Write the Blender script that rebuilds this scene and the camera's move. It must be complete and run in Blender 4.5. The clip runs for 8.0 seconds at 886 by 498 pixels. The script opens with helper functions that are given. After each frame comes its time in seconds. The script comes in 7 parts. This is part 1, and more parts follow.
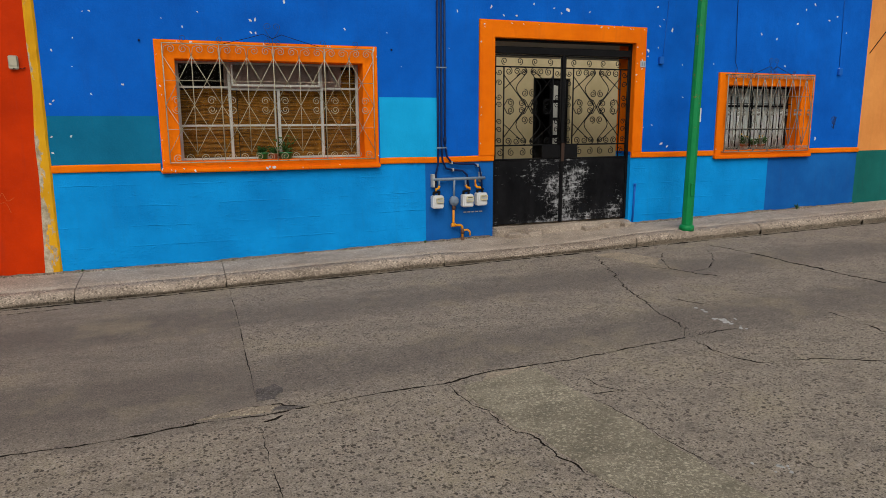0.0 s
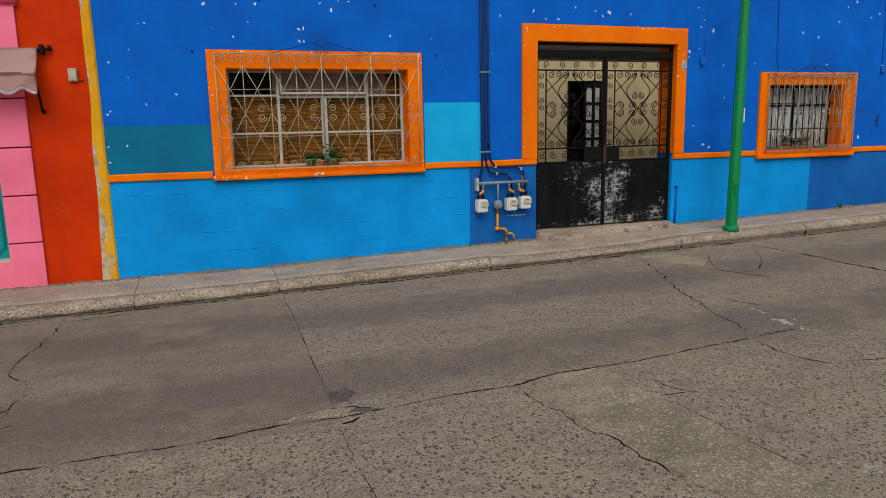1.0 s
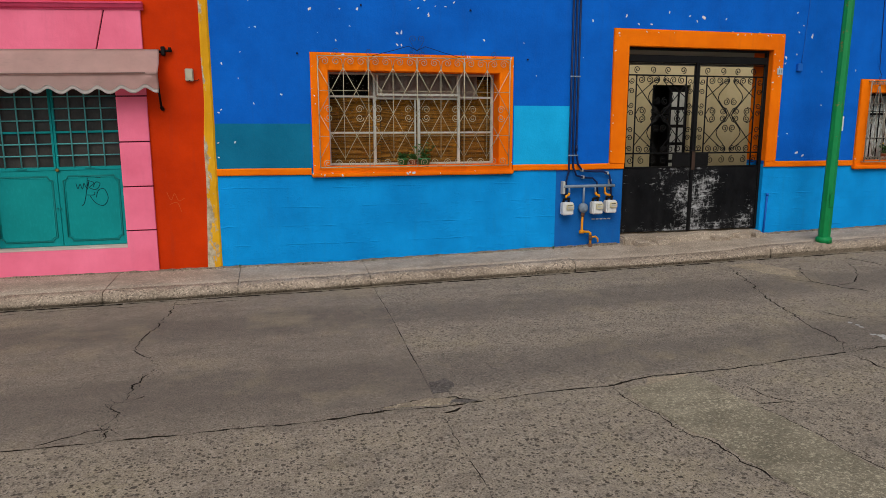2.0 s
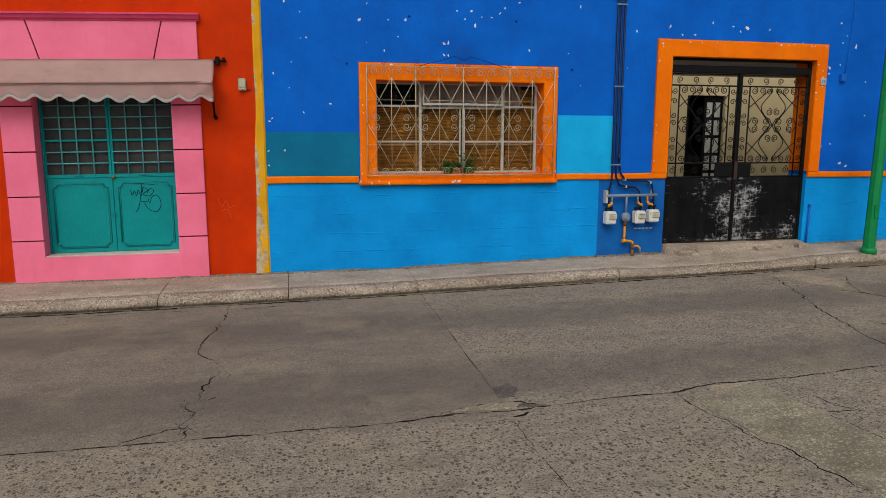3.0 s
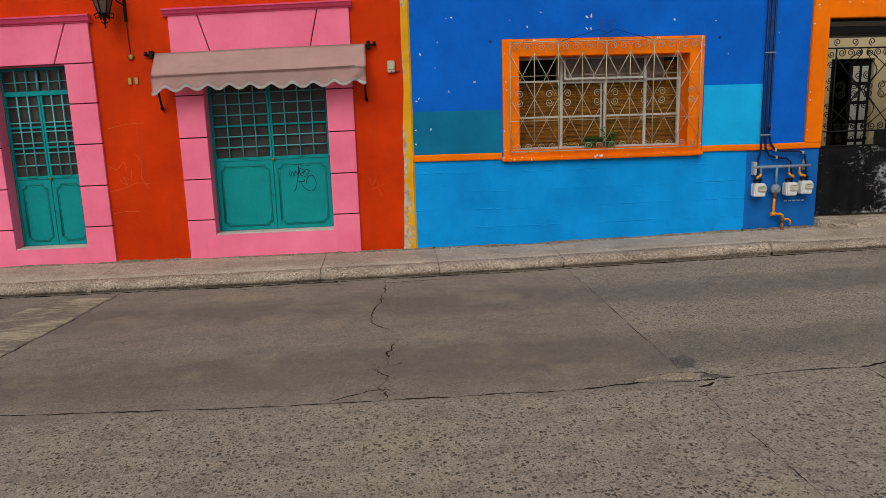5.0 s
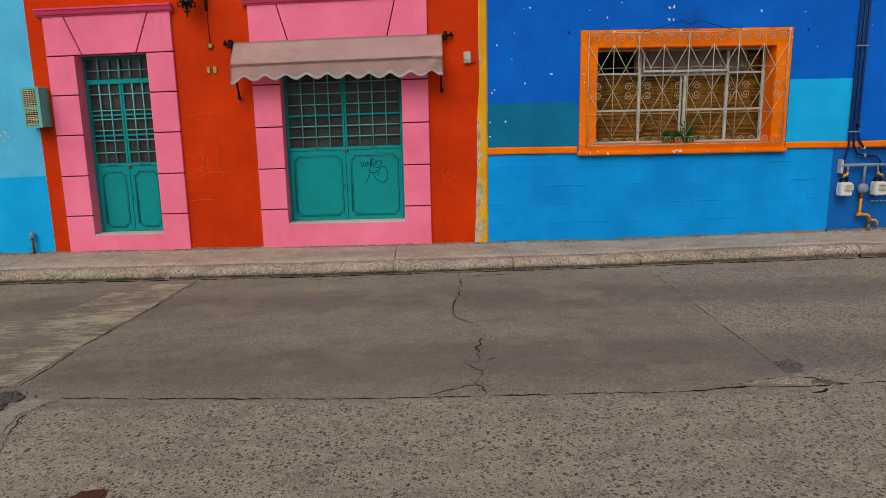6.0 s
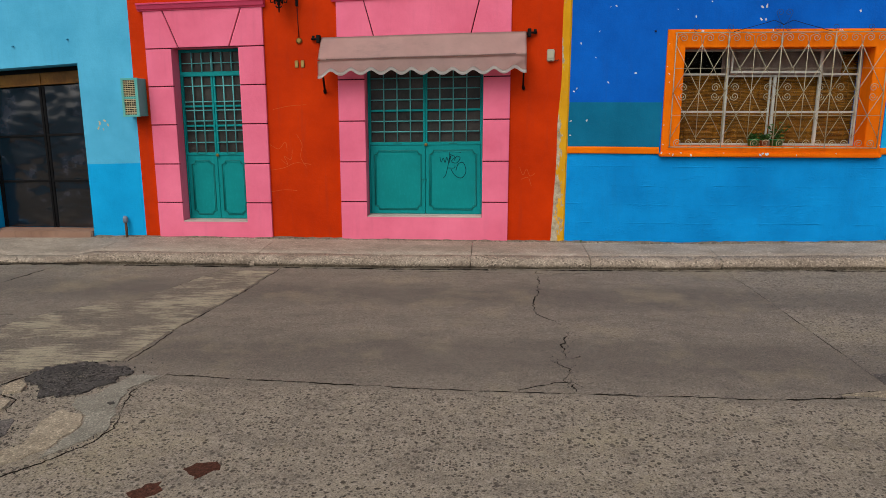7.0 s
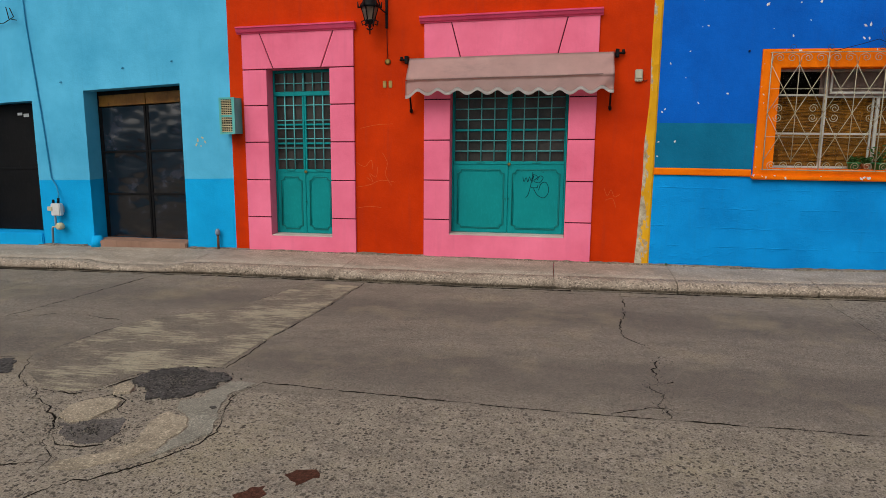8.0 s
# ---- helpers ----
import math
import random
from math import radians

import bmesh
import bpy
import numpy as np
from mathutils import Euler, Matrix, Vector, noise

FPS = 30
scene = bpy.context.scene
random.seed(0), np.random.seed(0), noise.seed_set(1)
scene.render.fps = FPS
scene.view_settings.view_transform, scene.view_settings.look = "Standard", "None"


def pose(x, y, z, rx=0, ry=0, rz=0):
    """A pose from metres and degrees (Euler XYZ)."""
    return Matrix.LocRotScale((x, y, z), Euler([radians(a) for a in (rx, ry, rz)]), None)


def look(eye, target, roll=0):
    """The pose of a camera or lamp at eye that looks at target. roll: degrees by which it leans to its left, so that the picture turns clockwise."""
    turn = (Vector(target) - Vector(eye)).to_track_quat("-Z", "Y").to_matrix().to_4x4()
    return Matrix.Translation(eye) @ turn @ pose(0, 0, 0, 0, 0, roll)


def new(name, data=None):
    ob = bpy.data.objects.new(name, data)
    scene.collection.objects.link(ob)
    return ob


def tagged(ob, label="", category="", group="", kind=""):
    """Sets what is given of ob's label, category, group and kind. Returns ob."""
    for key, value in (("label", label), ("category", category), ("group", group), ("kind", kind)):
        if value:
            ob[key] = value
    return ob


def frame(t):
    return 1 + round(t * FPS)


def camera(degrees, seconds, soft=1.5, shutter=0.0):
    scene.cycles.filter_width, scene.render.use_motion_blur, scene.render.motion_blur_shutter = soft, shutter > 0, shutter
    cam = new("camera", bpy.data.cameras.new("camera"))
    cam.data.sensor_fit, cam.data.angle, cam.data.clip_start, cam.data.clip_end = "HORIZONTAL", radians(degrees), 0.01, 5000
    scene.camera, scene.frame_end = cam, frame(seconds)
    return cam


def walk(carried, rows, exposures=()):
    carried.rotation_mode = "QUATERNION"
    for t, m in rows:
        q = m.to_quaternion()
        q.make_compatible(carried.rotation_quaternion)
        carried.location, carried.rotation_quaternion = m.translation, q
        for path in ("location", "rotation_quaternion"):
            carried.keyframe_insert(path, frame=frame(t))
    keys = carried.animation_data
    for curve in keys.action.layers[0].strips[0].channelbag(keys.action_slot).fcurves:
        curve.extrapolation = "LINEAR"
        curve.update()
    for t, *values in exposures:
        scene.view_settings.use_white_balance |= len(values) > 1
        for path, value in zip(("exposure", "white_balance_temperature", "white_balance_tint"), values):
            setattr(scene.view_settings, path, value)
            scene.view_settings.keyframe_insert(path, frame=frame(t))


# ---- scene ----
SKY, SUN = 0.116, 0.82
cam = camera(66.0, 8.0, 0.8)
PATH = [
    (0, (0.098, 0.031, 1.666), (0.803, 1.867, 1.304), -0.3),
    (0.5, (-0.054, 0.07, 1.67), (0.626, 1.917, 1.318), 0.0),
    (1, (-0.215, 0.099, 1.672), (0.438, 1.957, 1.323), -1.2),
    (1.5, (-0.328, 0.064, 1.69), (0.235, 1.953, 1.348), -0.1),
    (1.7, (-0.396, 0.031, 1.711), (0.123, 1.931, 1.363), -0.1),
    (2.8, (-0.777, -0.028, 1.693), (-0.354, 1.897, 1.355), 0.4),
    (3, (-0.842, 0.004, 1.689), (-0.417, 1.932, 1.37), 0.1),
    (3.5, (-1.015, 0.059, 1.693), (-0.603, 1.992, 1.384), -1.5),
    (4, (-1.117, 0.067, 1.709), (-0.764, 2.007, 1.38), -1.0),
    (4.5, (-1.259, 0.004, 1.684), (-1.002, 1.951, 1.304), -2.3),
    (5, (-1.413, -0.059, 1.679), (-1.267, 1.9, 1.303), -1.7),
    (5.2, (-1.477, -0.079, 1.677), (-1.38, 1.881, 1.29), -0.6),
    (6.3, (-1.894, 0.077, 1.661), (-1.881, 2.038, 1.271), -0.7),
    (6.5, (-1.926, 0.04, 1.667), (-1.942, 2.001, 1.276), 0.3),
    (7, (-2.057, -0.009, 1.666), (-2.178, 1.947, 1.268), 0.1),
    (7.5, (-2.137, -0.045, 1.663), (-2.343, 1.909, 1.288), -0.5),
    (8, (-2.219, -0.05, 1.658), (-2.536, 1.895, 1.315), 0.5),
]
walk(cam, [(t, look(eye, target, roll)) for t, eye, target, roll in PATH])

# ---- light ----
world = bpy.data.worlds.new("sky")
scene.world = world
world.use_nodes = True
wn = world.node_tree
sky = wn.nodes.new("ShaderNodeTexSky")
sky.sky_type, sky.sun_disc = "NISHITA", False
sky.sun_elevation, sky.sun_rotation = radians(45), radians(200)
sky.air_density, sky.dust_density, sky.ozone_density = 1.0, 4.0, 1.0
pale = wn.nodes.new("ShaderNodeHueSaturation")
pale.inputs["Saturation"].default_value = 0.35
wn.links.new(sky.outputs[0], pale.inputs["Color"])
wn.links.new(pale.outputs[0], wn.nodes["Background"].inputs[0])
wn.nodes["Background"].inputs[1].default_value = SKY
sun = new("sun", bpy.data.lights.new("sun", "SUN"))
sun.data.energy, sun.data.angle, sun.data.color = SUN, radians(40), (1.0, 0.95, 0.88)
sun.matrix_world = look((-6, -14, 19), (0, 4, 0))


# ---- materials ----
def mat(name, base, rough=0.8, metal=0.0, gloss=0.08):
    m = bpy.data.materials.new(name)
    m.use_nodes = True
    b = m.node_tree.nodes["Principled BSDF"]
    b.inputs["Base Color"].default_value = (*base, 1)
    b.inputs["Roughness"].default_value = rough
    b.inputs["Metallic"].default_value = metal
    b.inputs["Specular IOR Level"].default_value = gloss
    return m


def add(m, kind, **inputs):
    n = m.node_tree.nodes.new("ShaderNode" + kind)
    for key, value in inputs.items():
        n.inputs[key.replace("_", " ")].default_value = value
    return n


def coords(m, scale=(1, 1, 1), random_shift=False):
    tc = add(m, "TexCoord")
    mp = add(m, "Mapping")
    mp.inputs["Scale"].default_value = scale
    m.node_tree.links.new(tc.outputs["Object"], mp.inputs[0])
    if random_shift:
        info = add(m, "ObjectInfo")
        mul = add(m, "VectorMath")
        mul.operation = "SCALE"
        mul.inputs[0].default_value = (37.0, 21.0, 53.0)
        m.node_tree.links.new(info.outputs["Random"], mul.inputs["Scale"])
        m.node_tree.links.new(mul.outputs[0], mp.inputs["Location"])
    return mp.outputs[0]


def tex_noise(m, vec, scale, detail=4.0, rough=0.6, distortion=0.0):
    n = add(m, "TexNoise", Scale=scale, Detail=detail, Roughness=rough, Distortion=distortion)
    m.node_tree.links.new(vec, n.inputs["Vector"])
    return n.outputs["Fac"]


def ramp(m, fac, stops):
    r = add(m, "ValToRGB")
    while len(r.color_ramp.elements) < len(stops):
        r.color_ramp.elements.new(0.5)
    for e, (p, c) in zip(r.color_ramp.elements, stops):
        e.position = p
        e.color = (*c, 1) if len(c) == 3 else c
    m.node_tree.links.new(fac, r.inputs[0])
    return r.outputs[0]


def grey(v):
    return (v, v, v)


def mix(m, fac, a, b, kind="MIX"):
    n = m.node_tree.nodes.new("ShaderNodeMix")
    n.data_type, n.blend_type = "RGBA", kind
    for slot, v in ((0, fac), (6, a), (7, b)):
        if hasattr(v, "links"):
            m.node_tree.links.new(v, n.inputs[slot])
        elif slot == 0:
            n.inputs[slot].default_value = v
        else:
            n.inputs[slot].default_value = (*v, 1)
    return n.outputs[2]


def maths(m, op, a, b=0.0, c=0.0):
    n = add(m, "Math")
    n.operation = op
    for i, v in enumerate((a, b, c)):
        if hasattr(v, "links"):
            m.node_tree.links.new(v, n.inputs[i])
        else:
            n.inputs[i].default_value = v
    return n.outputs[0]


def finish(m, colour=None, height=None, strength=0.3, distance=0.01, rough=None):
    b = m.node_tree.nodes["Principled BSDF"]
    if colour is not None:
        m.node_tree.links.new(colour, b.inputs["Base Color"])
    if rough is not None:
        m.node_tree.links.new(rough, b.inputs["Roughness"])
    if height is not None:
        bump = add(m, "Bump", Strength=strength, Distance=distance)
        m.node_tree.links.new(height, bump.inputs["Height"])
        m.node_tree.links.new(bump.outputs[0], b.inputs["Normal"])
    return m


def plaster(name, base, second, lines=0.0, chips=0.0, dirt=0.25, rough=0.75, relief=0.8):
    """Painted render: cloudy paint, trowel relief, faint board marks, flaked specks."""
    m = mat(name, base, rough)
    v = coords(m)
    cloud = tex_noise(m, v, 1.3, 6, 0.62)
    col = ramp(m, cloud, [(0.32, tuple(0.86 * c for c in base)), (0.70, second)])
    streak = tex_noise(m, coords(m, (5.0, 5.0, 0.55)), 2.2, 5, 0.65)
    col = mix(m, maths(m, "MULTIPLY", ramp(m, streak, [(0.55, grey(0)), (0.8, grey(1))]), dirt), col, tuple(0.55 * c + 0.02 for c in base))
    fine = tex_noise(m, v, 55, 5, 0.7)
    col = mix(m, maths(m, "MULTIPLY", ramp(m, fine, [(0.5, grey(0)), (0.75, grey(1))]), 0.18), col, tuple(min(1, 0.75 * c + 0.05) for c in second))
    height = maths(m, "ADD", maths(m, "MULTIPLY", fine, 0.35), maths(m, "MULTIPLY", tex_noise(m, v, 7, 6, 0.6), 1.0))
    if lines:
        flat = add(m, "SeparateXYZ")
        m.node_tree.links.new(v, flat.inputs[0])
        drift = tex_noise(m, coords(m, (0.5, 1, 1)), 1.2, 4, 0.6)
        level = maths(m, "FRACT", maths(m, "ADD", maths(m, "MULTIPLY", flat.outputs["Z"], 4.6), maths(m, "MULTIPLY", drift, 0.35)))
        ridge = ramp(m, level, [(0.0, grey(0)), (0.03, grey(1)), (0.07, grey(0))])
        patchy = ramp(m, tex_noise(m, coords(m, (0.9, 1, 2.5)), 2.0, 5, 0.7), [(0.46, grey(0)), (0.58, grey(1))])
        pitted = ramp(m, tex_noise(m, coords(m, (1, 1, 2.2)), 22, 4, 0.7), [(0.50, grey(0)), (0.68, grey(1))])
        height = maths(m, "ADD", height, maths(m, "ADD", maths(m, "MULTIPLY", maths(m, "MULTIPLY", ridge, patchy), lines * 1.0), maths(m, "MULTIPLY", maths(m, "MULTIPLY", pitted, patchy), lines * 0.6)))
        col = mix(m, maths(m, "MULTIPLY", ramp(m, tex_noise(m, coords(m, (0.5, 0.6, 24.0)), 1.0, 6, 0.7), [(0.60, grey(0)), (0.72, grey(1))]), 0.22), col, tuple(0.75 * c for c in base))
    if chips:
        warp = tex_noise(m, v, 26, 3, 0.6)
        vor = add(m, "TexVoronoi", Scale=3.4, Randomness=1.0)
        m.node_tree.links.new(v, vor.inputs["Vector"])
        size = maths(m, "MULTIPLY", tex_noise(m, coords(m, (1, 1, 1)), 2.6, 2), 0.15)
        d = maths(m, "ADD", vor.outputs["Distance"], maths(m, "MULTIPLY", warp, 0.16))
        spot = maths(m, "LESS_THAN", d, maths(m, "MULTIPLY", size, chips * 0.85))
        col = mix(m, spot, col, (0.72, 0.72, 0.74))
        height = maths(m, "SUBTRACT", height, maths(m, "MULTIPLY", spot, 0.5))
    return finish(m, col, height, relief, 0.012)


BLUE = plaster("blue_paint", (0.001, 0.107, 0.54), (0.002, 0.14, 0.645), chips=0.9)
DEEP_BLUE = plaster("deep_blue_paint", (0.006, 0.105, 0.40), (0.010, 0.145, 0.48), dirt=0.4)
CYAN = plaster("cyan_paint", (0.001, 0.27, 0.72), (0.003, 0.335, 0.82), lines=0.6)
PALE_CYAN = plaster("pale_cyan_paint", (0.006, 0.42, 0.84), (0.010, 0.47, 0.88))
TEAL_WALL = plaster("teal_wall_paint", (0.003, 0.15, 0.28), (0.005, 0.18, 0.33))
ORANGE = plaster("orange_paint", (0.93, 0.165, 0.0005), (0.98, 0.215, 0.001), chips=0.5, dirt=0.35)
RED = plaster("red_oxide_paint", (0.55, 0.030, 0.0004), (0.68, 0.044, 0.0004), dirt=0.35)
PINK = plaster("pink_paint", (0.95, 0.18, 0.295), (0.98, 0.225, 0.355), dirt=0.2, relief=0.5)
DARK_PINK = plaster("deep_pink_paint", (0.74, 0.075, 0.165), (0.82, 0.10, 0.21))
SKY_BLUE = plaster("sky_blue_paint", (0.075, 0.46, 0.73), (0.115, 0.54, 0.80), dirt=0.25)
AZURE = plaster("azure_paint", (0.003, 0.38, 0.80), (0.006, 0.44, 0.86), dirt=0.15)
PEACH = plaster("peach_paint", (0.80, 0.29, 0.07), (0.86, 0.35, 0.09))
GREEN_WALL = plaster("green_wall_paint", (0.008, 0.12, 0.105), (0.012, 0.15, 0.13), dirt=0.5)
CREAM = plaster("cream_paint", (0.60, 0.49, 0.27), (0.68, 0.56, 0.33))
GREY_WALL = plaster("grey_render", (0.42, 0.40, 0.37), (0.5, 0.48, 0.44))
RED_CEMENT = plaster("reddish_cement", (0.30, 0.17, 0.115), (0.40, 0.25, 0.18), relief=1.0, dirt=0.6)


def mesh_object(name, bm, materials, parent=None):
    me = bpy.data.meshes.new(name)
    bm.normal_update()
    bm.to_mesh(me)
    bm.free()
    for m in materials if isinstance(materials, (list, tuple)) else [materials]:
        me.materials.append(m)
    ob = new(name, me)
    if parent is not None:
        ob.parent = parent
    return ob


ORIGIN = {}
PANE = None


def thing(name, at, label, category, group="", kind=""):
    """An Empty at the base of a thing, at the place at."""
    ob = new(name)
    ob.empty_display_size = 0.1
    ob.location = at
    ORIGIN[ob] = Vector(at)
    return tagged(ob, label, category, group, kind)


def part(name, bm, material, parent, label=""):
    """Links a bmesh, given in world places, as one mesh under a thing or a part."""
    o = ORIGIN[parent]
    # Slopes the left-hand fronts to fit the camera's view.
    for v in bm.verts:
        v.co.z += (v.co.z - 0.15) * front_shear(v.co.x)
    bmesh.ops.translate(bm, verts=bm.verts, vec=-o)
    ob = mesh_object(name, bm, material, parent)
    ORIGIN[ob] = o
    if label:
        ob["label"] = label
    if material is PANE:
        ob.visible_shadow = False
    return ob


def box(bm, x0, x1, y0, y1, z0, z1, bevel=0.0, seg=1):
    made = bmesh.ops.create_cube(bm, size=1.0)["verts"]
    for v in made:
        v.co = Vector((x0 + (v.co.x + 0.5) * (x1 - x0), y0 + (v.co.y + 0.5) * (y1 - y0), z0 + (v.co.z + 0.5) * (z1 - z0)))
    if bevel:
        edges = list({e for v in made for e in v.link_edges})
        bmesh.ops.bevel(bm, geom=edges, offset=bevel, segments=seg, affect="EDGES", clamp_overlap=True)
    return made


def boxed(x0, x1, y0, y1, z0, z1, bevel=0.0, seg=1):
    bm = bmesh.new()
    box(bm, x0, x1, y0, y1, z0, z1, bevel, seg)
    return bm


def tube(bm, points, r, sides=6, flat=None):
    """A bar or cable along points."""
    pts = [Vector(p) for p in points]
    rings = []
    up = Vector((0.13, 1.0, 0.17))
    for i, p in enumerate(pts):
        d = (pts[min(i + 1, len(pts) - 1)] - pts[max(i - 1, 0)]).normalized()
        u = up - d * up.dot(d)
        if u.length < 1e-4:
            u = Vector((1, 0, 0)) - d * d.x
        u.normalize()
        w = d.cross(u)
        rr = r[i] if isinstance(r, (list, tuple)) else r
        rings.append([bm.verts.new(p + (u * math.cos(a) + w * math.sin(a)) * rr) for a in (2 * math.pi * k / sides for k in range(sides))])
    for a, b in zip(rings, rings[1:]):
        for k in range(sides):
            f = bm.faces.new((a[k], a[(k + 1) % sides], b[(k + 1) % sides], b[k]))
            f.smooth = sides > 4
    bm.faces.new(rings[0][::-1])
    bm.faces.new(rings[-1])


def tubed(points, r, sides=6):
    bm = bmesh.new()
    tube(bm, points, r, sides)
    return bm


def pierced(x0, x1, z0, z1, y0, y1, holes, zones, cuts_x=(), cuts_z=()):
    """A wall from y0 (street face) to y1 with rectangular holes; zones: (x0, x1, z0, z1, material slot), later ones win."""
    xs = sorted({round(v, 4) for v in [x0, x1, *cuts_x] + [h[i] for h in list(holes) + list(zones) for i in (0, 1)] if x0 <= v <= x1})
    zs = sorted({round(v, 4) for v in [z0, z1, *cuts_z] + [h[i] for h in list(holes) + list(zones) for i in (2, 3)] if z0 <= v <= z1})
    bm = bmesh.new()
    cache = {}

    def vert(x, y, z):
        key = (x, y, z)
        if key not in cache:
            cache[key] = bm.verts.new(key)
        return cache[key]

    def hollow(i, j):
        if not (0 <= i < len(xs) - 1 and 0 <= j < len(zs) - 1):
            return True
        cx, cz = (xs[i] + xs[i + 1]) / 2, (zs[j] + zs[j + 1]) / 2
        return any(h[0] < cx < h[1] and h[2] < cz < h[3] for h in holes)

    for i in range(len(xs) - 1):
        for j in range(len(zs) - 1):
            if hollow(i, j):
                continue
            a, b, c, d = xs[i], xs[i + 1], zs[j], zs[j + 1]
            slot = 0
            for q in zones:
                if q[0] < (a + b) / 2 < q[1] and q[2] < (c + d) / 2 < q[3]:
                    slot = q[4]
            quads = [((a, y0, c), (b, y0, c), (b, y0, d), (a, y0, d)), ((b, y1, c), (a, y1, c), (a, y1, d), (b, y1, d))]
            if hollow(i - 1, j):
                quads.append(((a, y1, c), (a, y0, c), (a, y0, d), (a, y1, d)))
            if hollow(i + 1, j):
                quads.append(((b, y0, c), (b, y1, c), (b, y1, d), (b, y0, d)))
            if hollow(i, j - 1):
                quads.append(((a, y1, c), (b, y1, c), (b, y0, c), (a, y0, c)))
            if hollow(i, j + 1):
                quads.append(((a, y0, d), (b, y0, d), (b, y1, d), (a, y1, d)))
            for q in quads:
                f = bm.faces.new([vert(*p) for p in q])
                f.material_index = slot
    return bm


def rise(x):
    """How far the street climbs along its length."""
    if x < -6.0:
        return 0.012 * (max(x, -20.0) + 6.0)
    return 0.0155 * max(0.0, min(x, 16.0) - 0.2)


def road_z(x, y):
    return rise(x) * min(1.0, max(0.0, (y - 3.5) / 3.7)) if x > 0 else rise(x)


def pave_z(x, y=8.0):
    return 0.115 + 0.04 * (y - 7.2) + 1.3 * rise(x)


def front_shear(x):
    """Shear that lowers the left-hand fronts towards their far end, fitted to the camera's view."""
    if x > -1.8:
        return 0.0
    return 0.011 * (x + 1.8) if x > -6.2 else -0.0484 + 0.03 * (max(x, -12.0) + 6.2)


WALL_TOP = 4.4
# ---- the houses ----
blue_house = thing("house", (4.6, 8.0, 0.2), "bright blue rendered house with cyan base and orange trim", "house", "row of houses")
red_house = thing("house", (-3.7, 8.0, 0.14), "red oxide rendered house with pink door surrounds", "house", "row of houses")
sky_house = thing("house", (-9.5, 8.0, 0.1), "sky blue rendered house with an azure base", "house", "row of houses")
peach_house = thing("house", (13.0, 8.0, 0.3), "peach rendered house with a dark green base", "house", "row of houses")
WIN = (0.125, 2.165, 1.27, 2.355)
GATE = (3.85, 5.95, 0.12, 2.715)
SMALL = (7.55, 8.99, 1.25, 2.19)
part("wall", pierced(-1.12, 10.32, -0.1, WALL_TOP, 8.0, 8.35, [WIN, GATE, SMALL],
    [(-1.13, 2.93, -0.1, 1.22, 1), (2.93, 3.85, -0.1, 1.22, 2), (5.95, 8.45, -0.1, 1.22, 1), (8.45, 10.32, -0.1, 1.22, 2),
     (-1.13, -0.08, 1.22, 1.76, 3), (2.36, 3.09, 1.22, 1.975, 4)], cuts_z=(0.6, 3.3)), [BLUE, CYAN, DEEP_BLUE, TEAL_WALL, PALE_CYAN], blue_house)
DOOR_1 = (-5.71, -4.91, 0.355, 2.465)
DOOR_2 = (-3.46, -2.09, 0.435, 2.44)
part("wall", pierced(-6.20, -1.20, -0.1, WALL_TOP, 8.0, 8.35, [DOOR_1, DOOR_2], [], cuts_x=[-6 + 0.25 * i for i in range(20)]), [RED], red_house)
DOOR_3 = (-8.20, -6.865, 0.19, 2.355)
DOOR_4 = (-9.93, -8.945, 0.275, 2.267)
part("wall", pierced(-14.0, -6.20, -0.1, WALL_TOP, 8.0, 8.35, [DOOR_3, DOOR_4], [(-14.0, -6.2, -0.1, 1.085, 1)], cuts_x=[-14 + 0.5 * i for i in range(15)]), [SKY_BLUE, AZURE], sky_house)
part("wall", pierced(10.32, 18.0, -0.1, WALL_TOP, 8.0, 8.35, [], [(10.32, 18.0, -0.1, 1.2, 1)]), [PEACH, GREEN_WALL], peach_house)
# closing walls and roofs behind the fronts
for house, a, b in ((blue_house, -1.12, 10.32), (red_house, -6.2, -1.25), (sky_house, -14.0, -6.2), (peach_house, 10.32, 18.0)):
    part("roof", boxed(a, b, 8.35, 9.6, 3.9, 4.05), GREY_WALL, house)
    if house is not blue_house:
        part("back_wall", boxed(a, b, 9.6, 9.75, -0.1, 3.9), GREY_WALL, house)
part("back_wall", boxed(-1.12, 3.0, 9.6, 9.75, -0.1, 3.9), GREY_WALL, blue_house)
PATIO_DOOR = (6.58, 7.40, 0.0, 2.52)
part("patio_wall", pierced(2.9, 10.3, -0.1, 3.6, 12.0, 12.2, [PATIO_DOOR], []), CREAM, blue_house, "cream painted patio wall with a dark doorway")
part("patio_side_wall", boxed(2.85, 3.0, 8.35, 12.0, -0.1, 3.6), CREAM, blue_house)
part("patio_side_wall", boxed(10.15, 10.3, 8.35, 12.0, -0.1, 3.6), CREAM, blue_house)
part("patio_floor", boxed(3.0, 10.15, 8.35, 12.0, 0.0, 0.25), GREY_WALL, blue_house)
# Near-black colour that stands for the shade of unlit rooms.
ROOM_SHADE = plaster("room_shade_colour", (0.05, 0.045, 0.04), (0.07, 0.06, 0.05))


